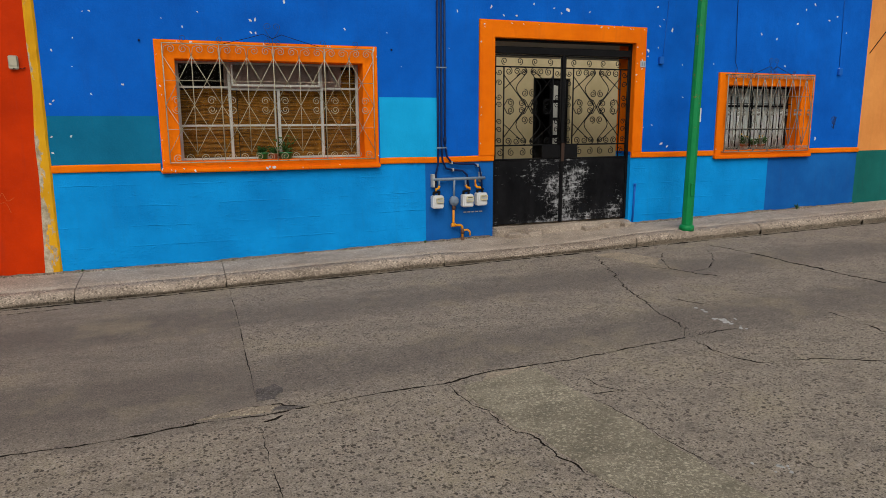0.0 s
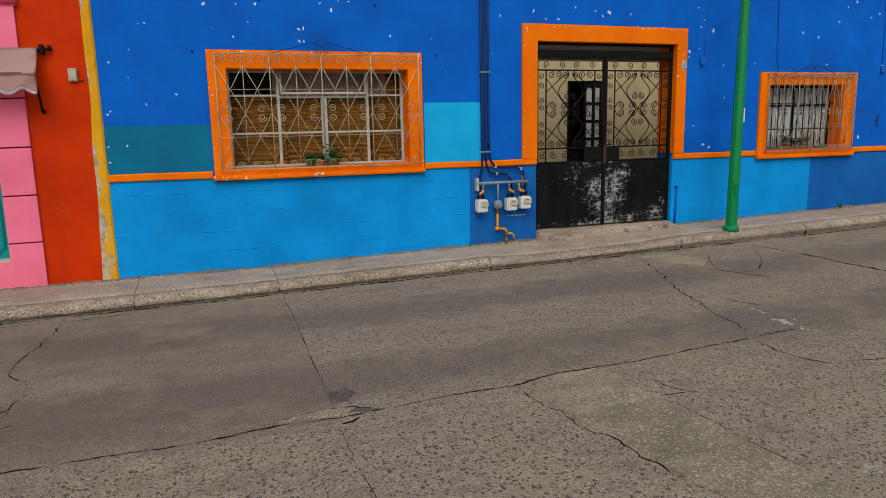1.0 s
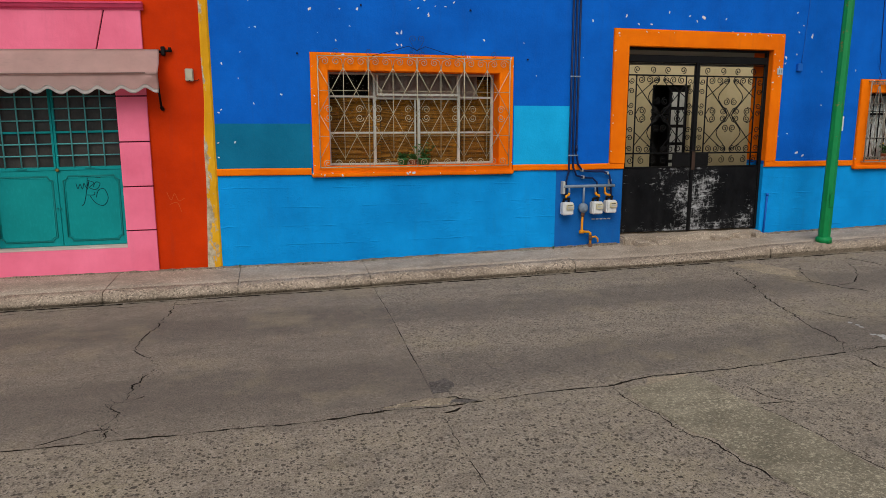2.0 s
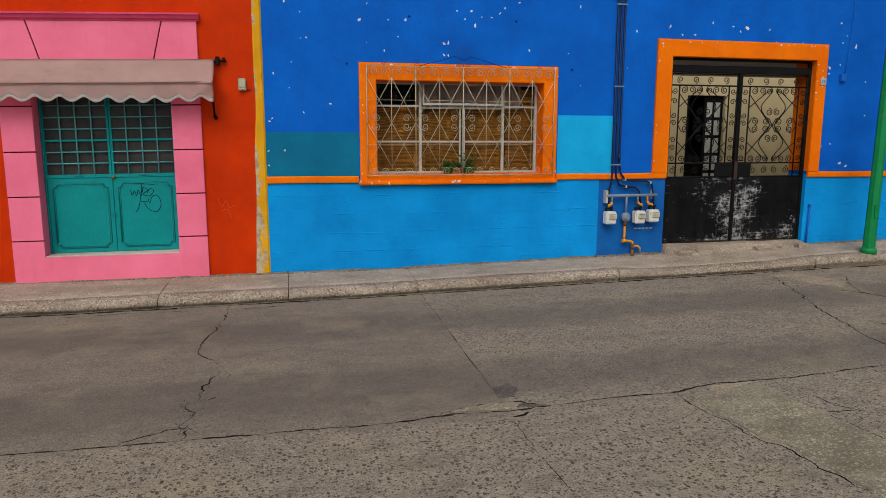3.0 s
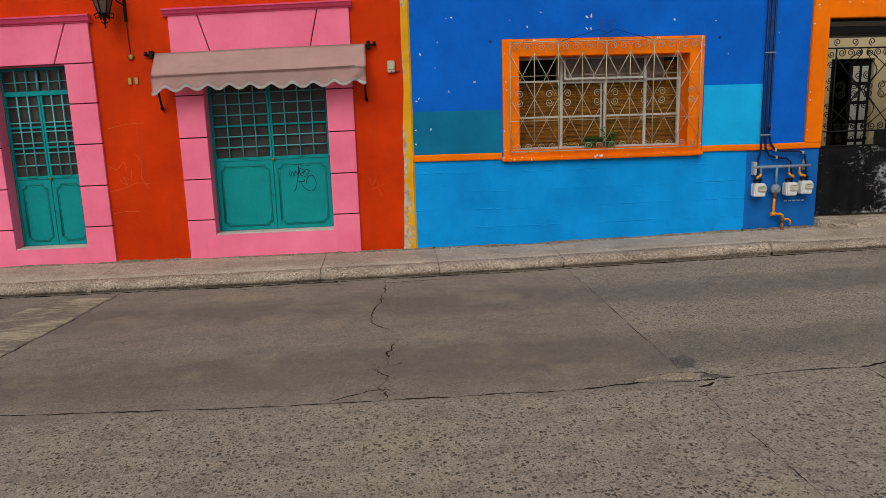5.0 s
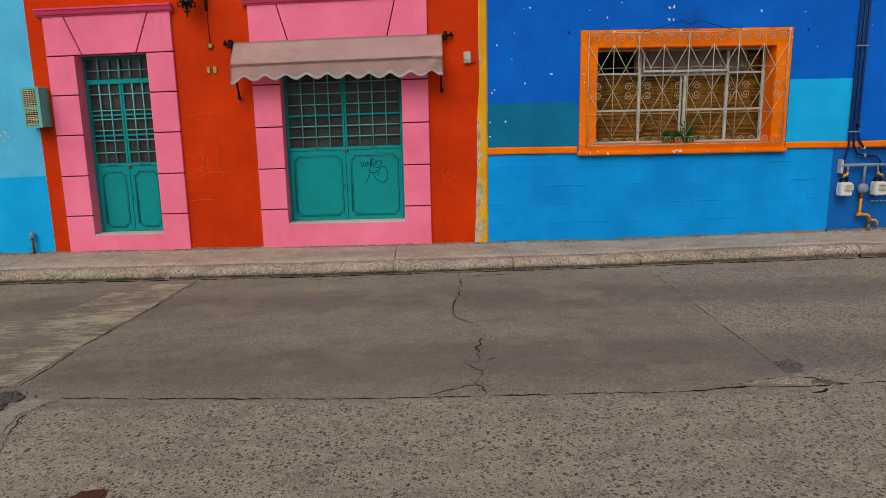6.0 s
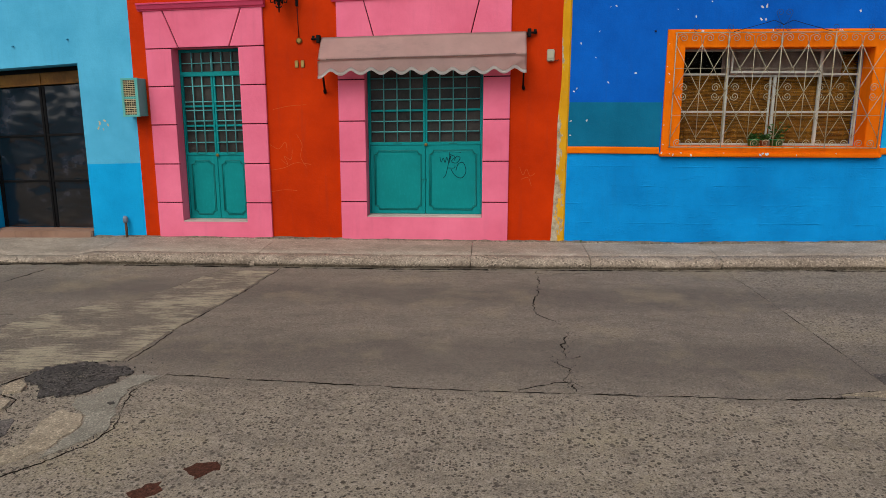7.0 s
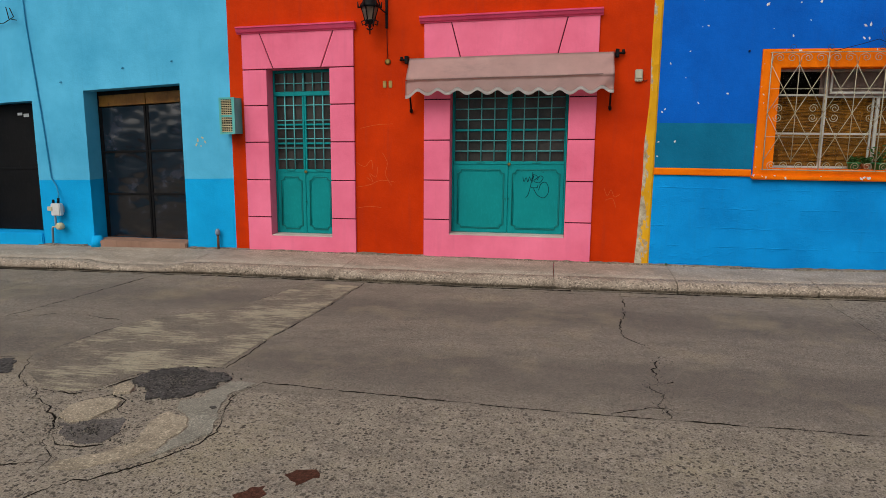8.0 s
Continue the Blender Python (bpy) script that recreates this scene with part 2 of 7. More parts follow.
def blackout_box(x0, x1, z0, z1, y1, house, y0=8.35):
    """An added closed box behind an opening, near-black for indoor shade, that keeps sky light out."""
    part("blackout_wall", boxed(x0 - 0.2, x1 + 0.2, y1, y1 + 0.1, z0 - 0.3, z1 + 0.3), ROOM_SHADE, house)
    part("blackout_wall", boxed(x0 - 0.3, x0 - 0.2, y0, y1, z0 - 0.3, z1 + 0.3), ROOM_SHADE, house)
    part("blackout_wall", boxed(x1 + 0.2, x1 + 0.3, y0, y1, z0 - 0.3, z1 + 0.3), ROOM_SHADE, house)
    part("blackout_floor", boxed(x0 - 0.2, x1 + 0.2, y0, y1, z0 - 0.4, z0 - 0.3), ROOM_SHADE, house)
    part("blackout_ceiling", boxed(x0 - 0.2, x1 + 0.2, y0, y1, z1 + 0.3, z1 + 0.4), ROOM_SHADE, house)


part("passage_ceiling", boxed(3.0, 10.15, 8.352, 10.5, 2.73, 2.85), GREY_WALL, blue_house)
blackout_box(*WIN, 9.2, blue_house)
blackout_box(*SMALL, 8.75, blue_house)
blackout_box(PATIO_DOOR[0], PATIO_DOOR[1], 0.3, 2.52, 13.4, blue_house, 12.2)


def slab_surface(name, base, second, pit=1.0, zone=False, scale=1.0, scuffs=None):
    """Worn concrete: cloudy tone, sand grain, ragged pits and pale stones; the road also has slabs and wheel tracks."""
    base, second = [tuple(k[i] * (1.55, 1.50, 1.49)[i] for i in range(3)) for k in (base, second)]
    m = mat(name, base, 0.88)
    v = coords(m)
    sep = add(m, "SeparateXYZ")
    m.node_tree.links.new(v, sep.inputs[0])
    big = tex_noise(m, v, 0.55, 5, 0.6)
    mid = tex_noise(m, coords(m, (1.0, 1.8, 1.0)), 1.7, 6, 0.65)
    col = ramp(m, maths(m, "ADD", maths(m, "MULTIPLY", big, 0.5), maths(m, "MULTIPLY", mid, 0.5)), [(0.38, base), (0.62, second)])
    blotch = tex_noise(m, coords(m, (0.7, 1.3, 1.0)), 4.5, 7, 0.75)
    if zone:
        # the near lane and the slabs up the street have lost their skin; the far lane is polished along two wheel tracks
        near = ramp(m, maths(m, "ADD", maths(m, "SUBTRACT", 4.4, sep.outputs["Y"]), maths(m, "MULTIPLY", maths(m, "SUBTRACT", mid, 0.5), 0.5)), [(0.40, grey(0)), (0.62, grey(1))])
        east = ramp(m, maths(m, "ADD", sep.outputs["X"], 0.03), [(0.49, grey(0)), (0.51, grey(1))])
        lane = maths(m, "ADD", maths(m, "MULTIPLY", maths(m, "SUBTRACT", sep.outputs["Y"], 4.5), 4.0), maths(m, "MULTIPLY", maths(m, "SUBTRACT", mid, 0.5), 2.4))
        track = maths(m, "ADD", maths(m, "MULTIPLY", maths(m, "COSINE", lane), 0.5), 0.5)
        track = maths(m, "MULTIPLY", ramp(m, track, [(0.30, grey(0)), (0.9, grey(1))]), maths(m, "SUBTRACT", 1.0, near))
        rough_lane = maths(m, "ADD", 0.46, maths(m, "MULTIPLY", east, 0.40))
        rough_lane = maths(m, "MULTIPLY", rough_lane, maths(m, "SUBTRACT", 1.0, maths(m, "MULTIPLY", track, 0.48)))
        bare = maths(m, "MAXIMUM", near, rough_lane)
        bare = maths(m, "MULTIPLY", bare, ramp(m, blotch, [(0.34, grey(0.55)), (0.56, grey(1))]))
        col = mix(m, maths(m, "MULTIPLY", east, 0.35), col, (second[0] * 0.90, second[1] * 0.96, second[2] * 1.04))
        col = mix(m, maths(m, "MULTIPLY", bare, 0.75), col, (second[0] * 1.62, second[1] * 1.60, second[2] * 1.46))
        col = mix(m, maths(m, "MULTIPLY", track, 0.42), col, tuple(c * 0.80 for c in base))
        col = mix(m, maths(m, "MULTIPLY", ramp(m, blotch, [(0.36, grey(1)), (0.50, grey(0))]), 0.26), col, tuple(c * 0.72 for c in base))
        yellow = tex_noise(m, v, 1.1, 5, 0.7)
        col = mix(m, maths(m, "MULTIPLY", ramp(m, yellow, [(0.52, grey(0)), (0.68, grey(1))]), 0.40), col, (second[0] * 1.75, second[1] * 1.72, second[2] * 1.30))
    else:
        bare = ramp(m, mid, [(0.35, grey(0.45)), (0.65, grey(1))])
        col = mix(m, maths(m, "MULTIPLY", ramp(m, blotch, [(0.36, grey(1)), (0.52, grey(0))]), 0.45), col, tuple(c * 0.62 for c in base))
        col = mix(m, maths(m, "MULTIPLY", ramp(m, blotch, [(0.52, grey(0)), (0.66, grey(1))]), 0.35), col, tuple(min(1.0, c * 1.25) for c in second))
    if scuffs:
        broad = tex_noise(m, coords(m, (0.8, 1.5, 1.0)), 1.5, 5, 0.7)
        thin = tex_noise(m, coords(m, (3.0, 26.0, 1.0)), 1.6, 5, 0.75)
        rub = ramp(m, maths(m, "ADD", maths(m, "MULTIPLY", broad, 0.6), maths(m, "MULTIPLY", thin, 0.4)), [(0.49, grey(0)), (0.57, grey(1))])
        col = mix(m, maths(m, "MULTIPLY", rub, 0.85), col, scuffs)
    jog = add(m, "Mapping")
    jog.inputs["Location"].default_value = (5.3, 2.1, 7.7)
    m.node_tree.links.new(v, jog.inputs[0])
    wob = add(m, "TexNoise", Scale=48.0 * scale, Detail=2.0)
    m.node_tree.links.new(v, wob.inputs["Vector"])
    bend = add(m, "VectorMath")
    bend.operation = "MULTIPLY_ADD"
    bend.inputs[1].default_value = (0.022 / scale, 0.022 / scale, 0.0)
    m.node_tree.links.new(wob.outputs["Color"], bend.inputs[0])
    m.node_tree.links.new(v, bend.inputs[2])

    def spots(size, least, most):
        """Ragged spots of mixed sizes, one to a cell at most."""
        cells = add(m, "TexVoronoi", Scale=size * scale)
        m.node_tree.links.new(bend.outputs[0], cells.inputs["Vector"])
        pick = add(m, "SeparateColor")
        m.node_tree.links.new(cells.outputs["Color"], pick.inputs[0])
        reach = maths(m, "ADD", least, maths(m, "MULTIPLY", maths(m, "POWER", pick.outputs[0], 1.2), most - least))
        return ramp(m, maths(m, "ADD", maths(m, "MULTIPLY", maths(m, "SUBTRACT", reach, cells.outputs["Distance"]), 4.0), 0.5), [(0.35, grey(0)), (0.65, grey(1))])

    hole = maths(m, "MULTIPLY", maths(m, "MAXIMUM", spots(37.0, -0.26, 0.47), spots(62.0, -0.08, 0.50)), bare)
    fleck = maths(m, "MULTIPLY", spots(88.0, -0.08, 0.50), maths(m, "ADD", maths(m, "MULTIPLY", bare, 0.75), 0.15))
    stones = tex_noise(m, jog.outputs[0], 55 * scale, 2.5, 0.6, 0.2)
    sand = tex_noise(m, v, 105 * scale, 4, 0.75)
    pale = maths(m, "MULTIPLY", ramp(m, stones, [(0.54, grey(0)), (0.63, grey(1))]), bare)
    col = mix(m, 1.0, col, ramp(m, sand, [(0.32, grey(0.48 if zone else 0.68)), (0.68, grey(1.46 if zone else 1.28))]), "MULTIPLY")
    col = mix(m, maths(m, "MULTIPLY", pale, 0.52), col, tuple(min(1, c * 2.3) for c in second))
    col = mix(m, maths(m, "MULTIPLY", fleck, 0.62 * min(pit, 1.2)), col, tuple(c * 0.42 for c in base))
    col = mix(m, maths(m, "MULTIPLY", hole, min(1.0, 0.82 * pit)), col, tuple(c * 0.25 for c in base))
    height = maths(m, "SUBTRACT", maths(m, "MULTIPLY", sand, 0.45), maths(m, "MULTIPLY", hole, 0.8 * pit))
    return finish(m, col, height, 0.8, 0.009)


ROAD = slab_surface("road_concrete", (0.100, 0.086, 0.072), (0.140, 0.123, 0.101), zone=True)
STRIP = slab_surface("patch_concrete", (0.105, 0.09, 0.073), (0.135, 0.116, 0.09), 0.5, False, 1.3, (0.44, 0.385, 0.265))
PALE = slab_surface("broken_concrete", (0.175, 0.148, 0.106), (0.27, 0.23, 0.166), 0.5, False, 1.2)
CEMENT = slab_surface("grey_cement", (0.145, 0.138, 0.112), (0.20, 0.188, 0.150), 0.4, False, 1.4)
TAR = slab_surface("asphalt_patch", (0.04, 0.037, 0.034), (0.065, 0.06, 0.054), 1.2, False, 0.9)
# Near-black: crack dirt, with the shade inside cracks put into its colour.
BED = slab_surface("crack_dirt_and_shade", (0.010, 0.0085, 0.0065), (0.018, 0.015, 0.012), 0.4, False)
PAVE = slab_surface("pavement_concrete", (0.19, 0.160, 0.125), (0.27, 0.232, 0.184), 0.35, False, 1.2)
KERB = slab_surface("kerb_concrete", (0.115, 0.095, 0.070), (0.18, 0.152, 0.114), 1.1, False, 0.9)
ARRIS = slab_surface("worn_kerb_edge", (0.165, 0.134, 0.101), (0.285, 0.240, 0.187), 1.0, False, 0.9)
FILL = slab_surface("yellowish_cement", (0.135, 0.122, 0.087), (0.225, 0.204, 0.147), 0.45, False, 1.2)
OLD_TAR = slab_surface("old_tar_stain", (0.07, 0.064, 0.056), (0.10, 0.09, 0.08), 0.8, False, 1.2)
RED_EARTH = slab_surface("red_stain", (0.045, 0.019, 0.012), (0.065, 0.028, 0.018), 0.6, False, 1.3)
def stones_material():
    m = mat("loose_gravel", (0.08, 0.075, 0.07), 0.9)
    island = add(m, "NewGeometry")
    return finish(m, ramp(m, island.outputs["Random Per Island"], [(0.0, (0.03, 0.028, 0.026)), (0.6, (0.075, 0.068, 0.06)), (1.0, (0.22, 0.19, 0.15))]))


GRAVEL = stones_material()
WHITE_SPILL = plaster("white_spill", (0.36, 0.35, 0.32), (0.46, 0.45, 0.42))


def wavy(points, step=0.045, rough=0.02, seed=0.0):
    """A jagged line through points."""
    out = []
    for (x0, y0), (x1, y1) in zip(points, points[1:]):
        n = max(1, int(math.hypot(x1 - x0, y1 - y0) / step))
        for i in range(n):
            out.append((x0 + (x1 - x0) * i / n, y0 + (y1 - y0) * i / n))
    out.append(points[-1])
    res = []
    for x, y in out:
        p = Vector((x * 2.3 + seed, y * 2.3, seed))
        q = Vector((x * 13 + seed, y * 13, seed * 2))
        r = Vector((x * 37 + seed, y * 37, seed * 3))
        bend = [1.6 * noise.noise(p + o) + 1.3 * noise.noise(q + o) + 0.7 * noise.noise(r + o) for o in (Vector((0, 0, 0)), Vector((9.3, 3.1, 1.7)))]
        res.append((x + rough * bend[0], y + rough * bend[1]))
    return res


def anticlockwise(ring):
    area = sum(a[0] * b[1] - b[0] * a[1] for a, b in zip(ring, ring[1:] + ring[:1]))
    return ring if area > 0 else ring[::-1]


def crack(points, width, seed, rough=0.022, taper=True):
    """The outline of a crack: a jagged line with an uneven width."""
    mid = wavy(points, 0.022, rough, seed)
    left, right = [], []
    for i, (x, y) in enumerate(mid):
        a, b = mid[max(i - 1, 0)], mid[min(i + 1, len(mid) - 1)]
        dx, dy = b[0] - a[0], b[1] - a[1]
        d = math.hypot(dx, dy) or 1
        end = min(1.0, 0.25 + 6 * min(i, len(mid) - 1 - i) / len(mid)) if taper else 1.0
        w = width * end * max(0.2, 0.8 + 1.3 * noise.noise(Vector((x * 5 + seed, y * 5, 3.3))) + 0.9 * noise.noise(Vector((x * 19 + seed, y * 19, 1.3)))) / 2
        left.append((x - dy / d * w, y + dx / d * w))
        right.append((x + dy / d * w, y - dx / d * w))
    return anticlockwise(left + right[::-1])




def kerb_y(x):
    """The foot of the kerb, which runs a little out of line with the fronts."""
    return 7.065 + 0.15 * min(1.0, max(0.0, (x + 3.2) / 3.8))


LONG = [(-4.09, 4.0), (-3.55, 3.96), (-2.86, 3.92), (-2.38, 3.89), (-1.89, 3.87), (-1.37, 3.88), (-0.85, 3.86), (-0.32, 3.86), (0.09, 3.92), (0.47, 3.89), (1.11, 3.96), (1.6, 3.96), (1.94, 4.04), (2.58, 4.03), (3.08, 4.09), (3.70, 4.13)]
MIDDLE = [(-1.50, 7.07), (-1.52, 6.6), (-1.57, 6.17), (-1.63, 5.56), (-1.48, 5.32), (-1.38, 5.09)]
MIDDLE_LOW = [(-1.38, 5.09), (-1.46, 4.75), (-1.51, 4.47), (-1.59, 4.37), (-1.48, 4.27), (-1.54, 4.10), (-1.50, 4.02), (-1.53, 3.89)]
EAST = [(4.75, 6.95), (4.47, 6.25), (4.26, 5.75), (4.07, 5.17), (3.95, 4.8), (3.87, 4.34), (3.72, 4.15)]
WEST_RIM = [(-4.09, 4.01), (-4.16, 3.71), (-4.12, 3.51), (-4.03, 3.26), (-4.07, 3.08), (-4.18, 2.87), (-4.35, 2.70), (-4.51, 2.58), (-4.60, 2.3), (-4.9, 1.7)]
WEST_EDGE = [(-6.6, 4.10), (-6.18, 4.14), (-5.96, 4.20), (-5.74, 3.82), (-5.46, 3.63), (-5.38, 3.51), (-5.08, 3.33), (-4.95, 3.14), (-4.88, 2.96), (-4.72, 2.81), (-4.67, 2.66)]
CRACKS_AND_FOOT_SHADE = [
    crack([(-4.24, 7.0), (-4.30, 6.06), (-4.36, 5.5), (-4.43, 5.0), (-4.44, 4.62), (-4.46, 4.22)], 0.010, 1.0, 0.014, False),
    crack(LONG, 0.015, 2.0, 0.009, False),
    crack(MIDDLE, 0.010, 3.0, 0.022),
    crack(MIDDLE_LOW, 0.009, 3.4, 0.024),
    crack([(-1.62, 4.47), (-1.52, 4.44), (-1.42, 4.49)], 0.012, 3.7),
    crack([(-1.89, 3.88), (-1.76, 3.96), (-1.59, 4.03), (-1.48, 4.04), (-1.37, 3.89)], 0.012, 4.0, 0.012),
    crack([(0.49, 7.15), (0.485, 6.4), (0.48, 5.88), (0.46, 5.03), (0.445, 4.32), (0.44, 4.05)], 0.0055, 5.0, 0.005),
    crack([(0.44, 3.86), (0.42, 3.58), (0.42, 3.26), (0.43, 2.94), (0.42, 2.3), (0.40, 1.2), (0.43, 0.0)], 0.0055, 5.5, 0.009),
    crack([(0.02, 3.95), (0.22, 4.01), (0.40, 4.04), (0.58, 4.02), (0.72, 3.92)], 0.010, 5.8, 0.014),
    crack([(0.44, 3.79), (0.52, 3.80), (0.56, 3.86)], 0.014, 5.9),
    crack([(0.50, 3.93), (0.56, 3.99), (0.71, 3.94)], 0.010, 5.7, 0.01),
    crack(EAST, 0.010, 6.0, 0.03),
    crack([(3.74, 4.14), (3.95, 4.17), (4.29, 4.17)], 0.016, 6.2, 0.012),
    crack([(3.70, 4.11), (3.69, 3.90), (3.71, 3.66), (3.80, 3.50), (4.03, 3.48), (4.30, 3.40), (4.65, 3.19), (5.2, 3.1)], 0.010, 6.5, 0.02),
    crack([(6.46, 7.0), (6.59, 6.42), (6.65, 5.9), (6.70, 5.47), (6.72, 5.06), (6.79, 4.77), (6.9, 3.9)], 0.030, 7.0, 0.025),
    crack([(5.60, 6.80), (5.36, 6.55), (5.17, 6.12), (5.24, 5.87), (5.50, 5.92)], 0.017, 7.5, 0.02),
    crack([(5.50, 5.92), (5.79, 6.14), (6.09, 6.49), (6.22, 6.75)], 0.012, 7.7, 0.014),
    crack([(4.95, 6.3), (5.17, 6.05), (5.28, 5.80), (5.42, 5.62)], 0.022, 7.9, 0.02),
    crack([(5.34, 3.90), (5.29, 3.66), (5.4, 3.2)], 0.016, 8.0),
    crack([(5.35, 4.26), (5.35, 4.06)], 0.012, 8.1),
    crack([(4.32, 5.16), (4.43, 4.98), (4.55, 4.82)], 0.013, 8.2),
    crack([(1.63, 3.93), (1.65, 3.60), (1.70, 3.46), (1.69, 3.30), (1.72, 3.19), (1.80, 3.08), (1.78, 2.86), (1.83, 2.62), (1.95, 2.2), (2.0, 1.5)], 0.011, 9.0, 0.016),
    crack([(2.36, 3.44), (2.40, 3.25), (2.43, 3.00), (2.42, 2.80), (2.47, 2.4)], 0.006, 9.2, 0.008),
    crack([(2.40, 3.46), (2.63, 3.44), (2.54, 3.54), (2.52, 3.73)], 0.009, 9.4, 0.012),
    crack(WEST_RIM, 0.010, 10.0, 0.018),
    crack(WEST_EDGE, 0.0075, 10.6, 0.020),
    crack([(-5.45, 3.63), (-5.18, 3.61), (-5.05, 3.70), (-4.99, 3.89), (-4.88, 4.08), (-4.76, 4.19), (-4.47, 4.22)], 0.013, 11.0, 0.018),
    crack([(-5.04, 3.50), (-4.92, 3.62), (-4.78, 3.58), (-4.76, 3.44), (-4.66, 3.38)], 0.011, 11.2, 0.015),
    crack([(-4.93, 3.12), (-4.80, 2.98), (-4.64, 2.95), (-4.53, 3.0)], 0.013, 11.4, 0.014),
    crack([(-4.46, 3.50), (-4.36, 3.47), (-4.27, 3.41), (-4.24, 3.44)], 0.009, 11.6, 0.010),
    crack([(-7.04, 5.10), (-6.95, 5.46), (-6.85, 6.03), (-6.73, 6.95)], 0.012, 12.0, 0.022),
    crack([(-4.85, 6.93), (-5.0, 6.23), (-5.17, 5.67), (-5.48, 5.47), (-5.77, 5.16), (-5.87, 4.74), (-5.95, 4.32)], 0.0065, 12.5, 0.016),
    crack([(-7.6, 4.9), (-7.05, 5.12), (-6.4, 5.3), (-5.8, 5.18)], 0.0096, 12.8, 0.03),
    crack([(-4.72, 2.78), (-4.95, 2.68), (-5.3, 2.6)], 0.012, 13.8, 0.02),
    crack([(-5.38, 3.48), (-5.55, 3.2), (-5.45, 2.9)], 0.009, 14.4, 0.03),
    crack([(-3.3, 6.93), (-2.4, 6.98), (-1.6, 6.95), (-0.8, 6.99)], 0.013, 14.9, 0.012),
]
# Gaps along the kerb foot over the near-black bed draw its contact shadow.
for k in range(16):
    CRACKS_AND_FOOT_SHADE.append(crack([(x, kerb_y(x) - 0.010) for x in (-13.99 + 2 * k, -13.5 + 2 * k, -13 + 2 * k, -12.5 + 2 * k, -12.01 + 2 * k)], 0.038, 50.0 + k, 0.007, False))


def grid_mesh(xs, ys, rings, lift):
    """A sheet with the rings cut out of it, draped by lift(x, y)."""
    from mathutils import geometry
    pts = [Vector((x, y)) for x in xs for y in ys]
    faces = []
    for ring in rings:
        faces.append(list(range(len(pts), len(pts) + len(ring))))
        pts += [Vector(p) for p in ring]
    verts, _, tris, _, _, origin = geometry.delaunay_2d_cdt(pts, [], faces, 0, 1e-5, True)
    bm = bmesh.new()
    vs = [bm.verts.new((p.x, p.y, lift(p.x, p.y))) for p in verts]
    for t, o in zip(tris, origin):
        if not o:
            bm.faces.new([vs[i] for i in t])
    bm.normal_update()
    for f in bm.faces:
        if f.normal.z < 0:
            f.normal_flip()
    rim = [e for e in bm.edges if e.is_boundary and all(-13.9 < v.co.x < 17.9 and -5.9 < v.co.y < 7.25 for v in e.verts)]
    # Crack walls take the near-black bed colour, so their shade is painted.
    down = bmesh.ops.extrude_edge_only(bm, edges=rim)["geom"]
    for v in down:
        if isinstance(v, bmesh.types.BMVert):
            v.co.z -= 0.05
        elif isinstance(v, bmesh.types.BMFace):
            v.material_index = 1
    return bm


def far_sheet():
    """The ground out to the horizon, just below the road slabs."""
    bm = bmesh.new()
    xs = [-400, -60, -20] + [-14 + i for i in range(33)] + [25, 60, 400]
    ys = [-400, -60, -6, -3, 0, 2, 3.5, 4, 5, 6, 7.3, 9, 60, 400]
    vs = [[bm.verts.new((x, y, road_z(x, y) - 0.05)) for y in ys] for x in xs]
    for i in range(len(xs) - 1):
        for j in range(len(ys) - 1):
            bm.faces.new((vs[i][j], vs[i + 1][j], vs[i + 1][j + 1], vs[i][j + 1]))
    return bm


tagged(mesh_object("ground", far_sheet(), BED), "dark earth under and beyond the road slabs, with crack shade in its colour", "ground", kind="structure")
road = tagged(mesh_object("road", grid_mesh([-14 + i for i in range(33)], [-6 + i for i in range(13)] + [3.5, 7.26], CRACKS_AND_FOOT_SHADE, road_z), [ROAD, BED]),
    "worn grey concrete road with cracks, pits and patches", "road", kind="structure")
ORIGIN[road] = Vector((0, 0, 0))


def blot(ring, seed, rough=0.03, step=0.025, lift=0.005):
    """A thin uneven layer on the road."""
    from mathutils import geometry
    edge = anticlockwise(wavy(ring + ring[:1], step, rough, seed)[:-1])
    verts, _, tris, _, _, origin = geometry.delaunay_2d_cdt([Vector(p) for p in edge], [], [list(range(len(edge)))], 0, 1e-5, True)
    bm = bmesh.new()
    vs = [bm.verts.new((p.x, p.y, road_z(p.x, p.y) + lift)) for p in verts]
    for t, o in zip(tris, origin):
        if o:
            bm.faces.new([vs[i] for i in t])
    for v in [v for v in bm.verts if not v.link_faces]:
        bm.verts.remove(v)
    bm.normal_update()
    for f in bm.faces:
        if f.normal.z < 0:
            f.normal_flip()
    rim = bmesh.ops.extrude_edge_only(bm, edges=[e for e in bm.edges if e.is_boundary])["geom"]
    for v in rim:
        if isinstance(v, bmesh.types.BMVert):
            v.co.z -= lift + 0.004
            c = Vector((sum(p[0] for p in ring) / len(ring), sum(p[1] for p in ring) / len(ring)))
            d = (Vector(v.co.xy) - c).normalized()
            v.co.x += d.x * 0.006
            v.co.y += d.y * 0.006
    return bm


def stain(name, ring, material, seed, label, rough=0.03, lift=0.005):
    ob = mesh_object(name, blot(ring, seed, rough, lift=lift), material, road)
    ob["label"] = label
    return ob


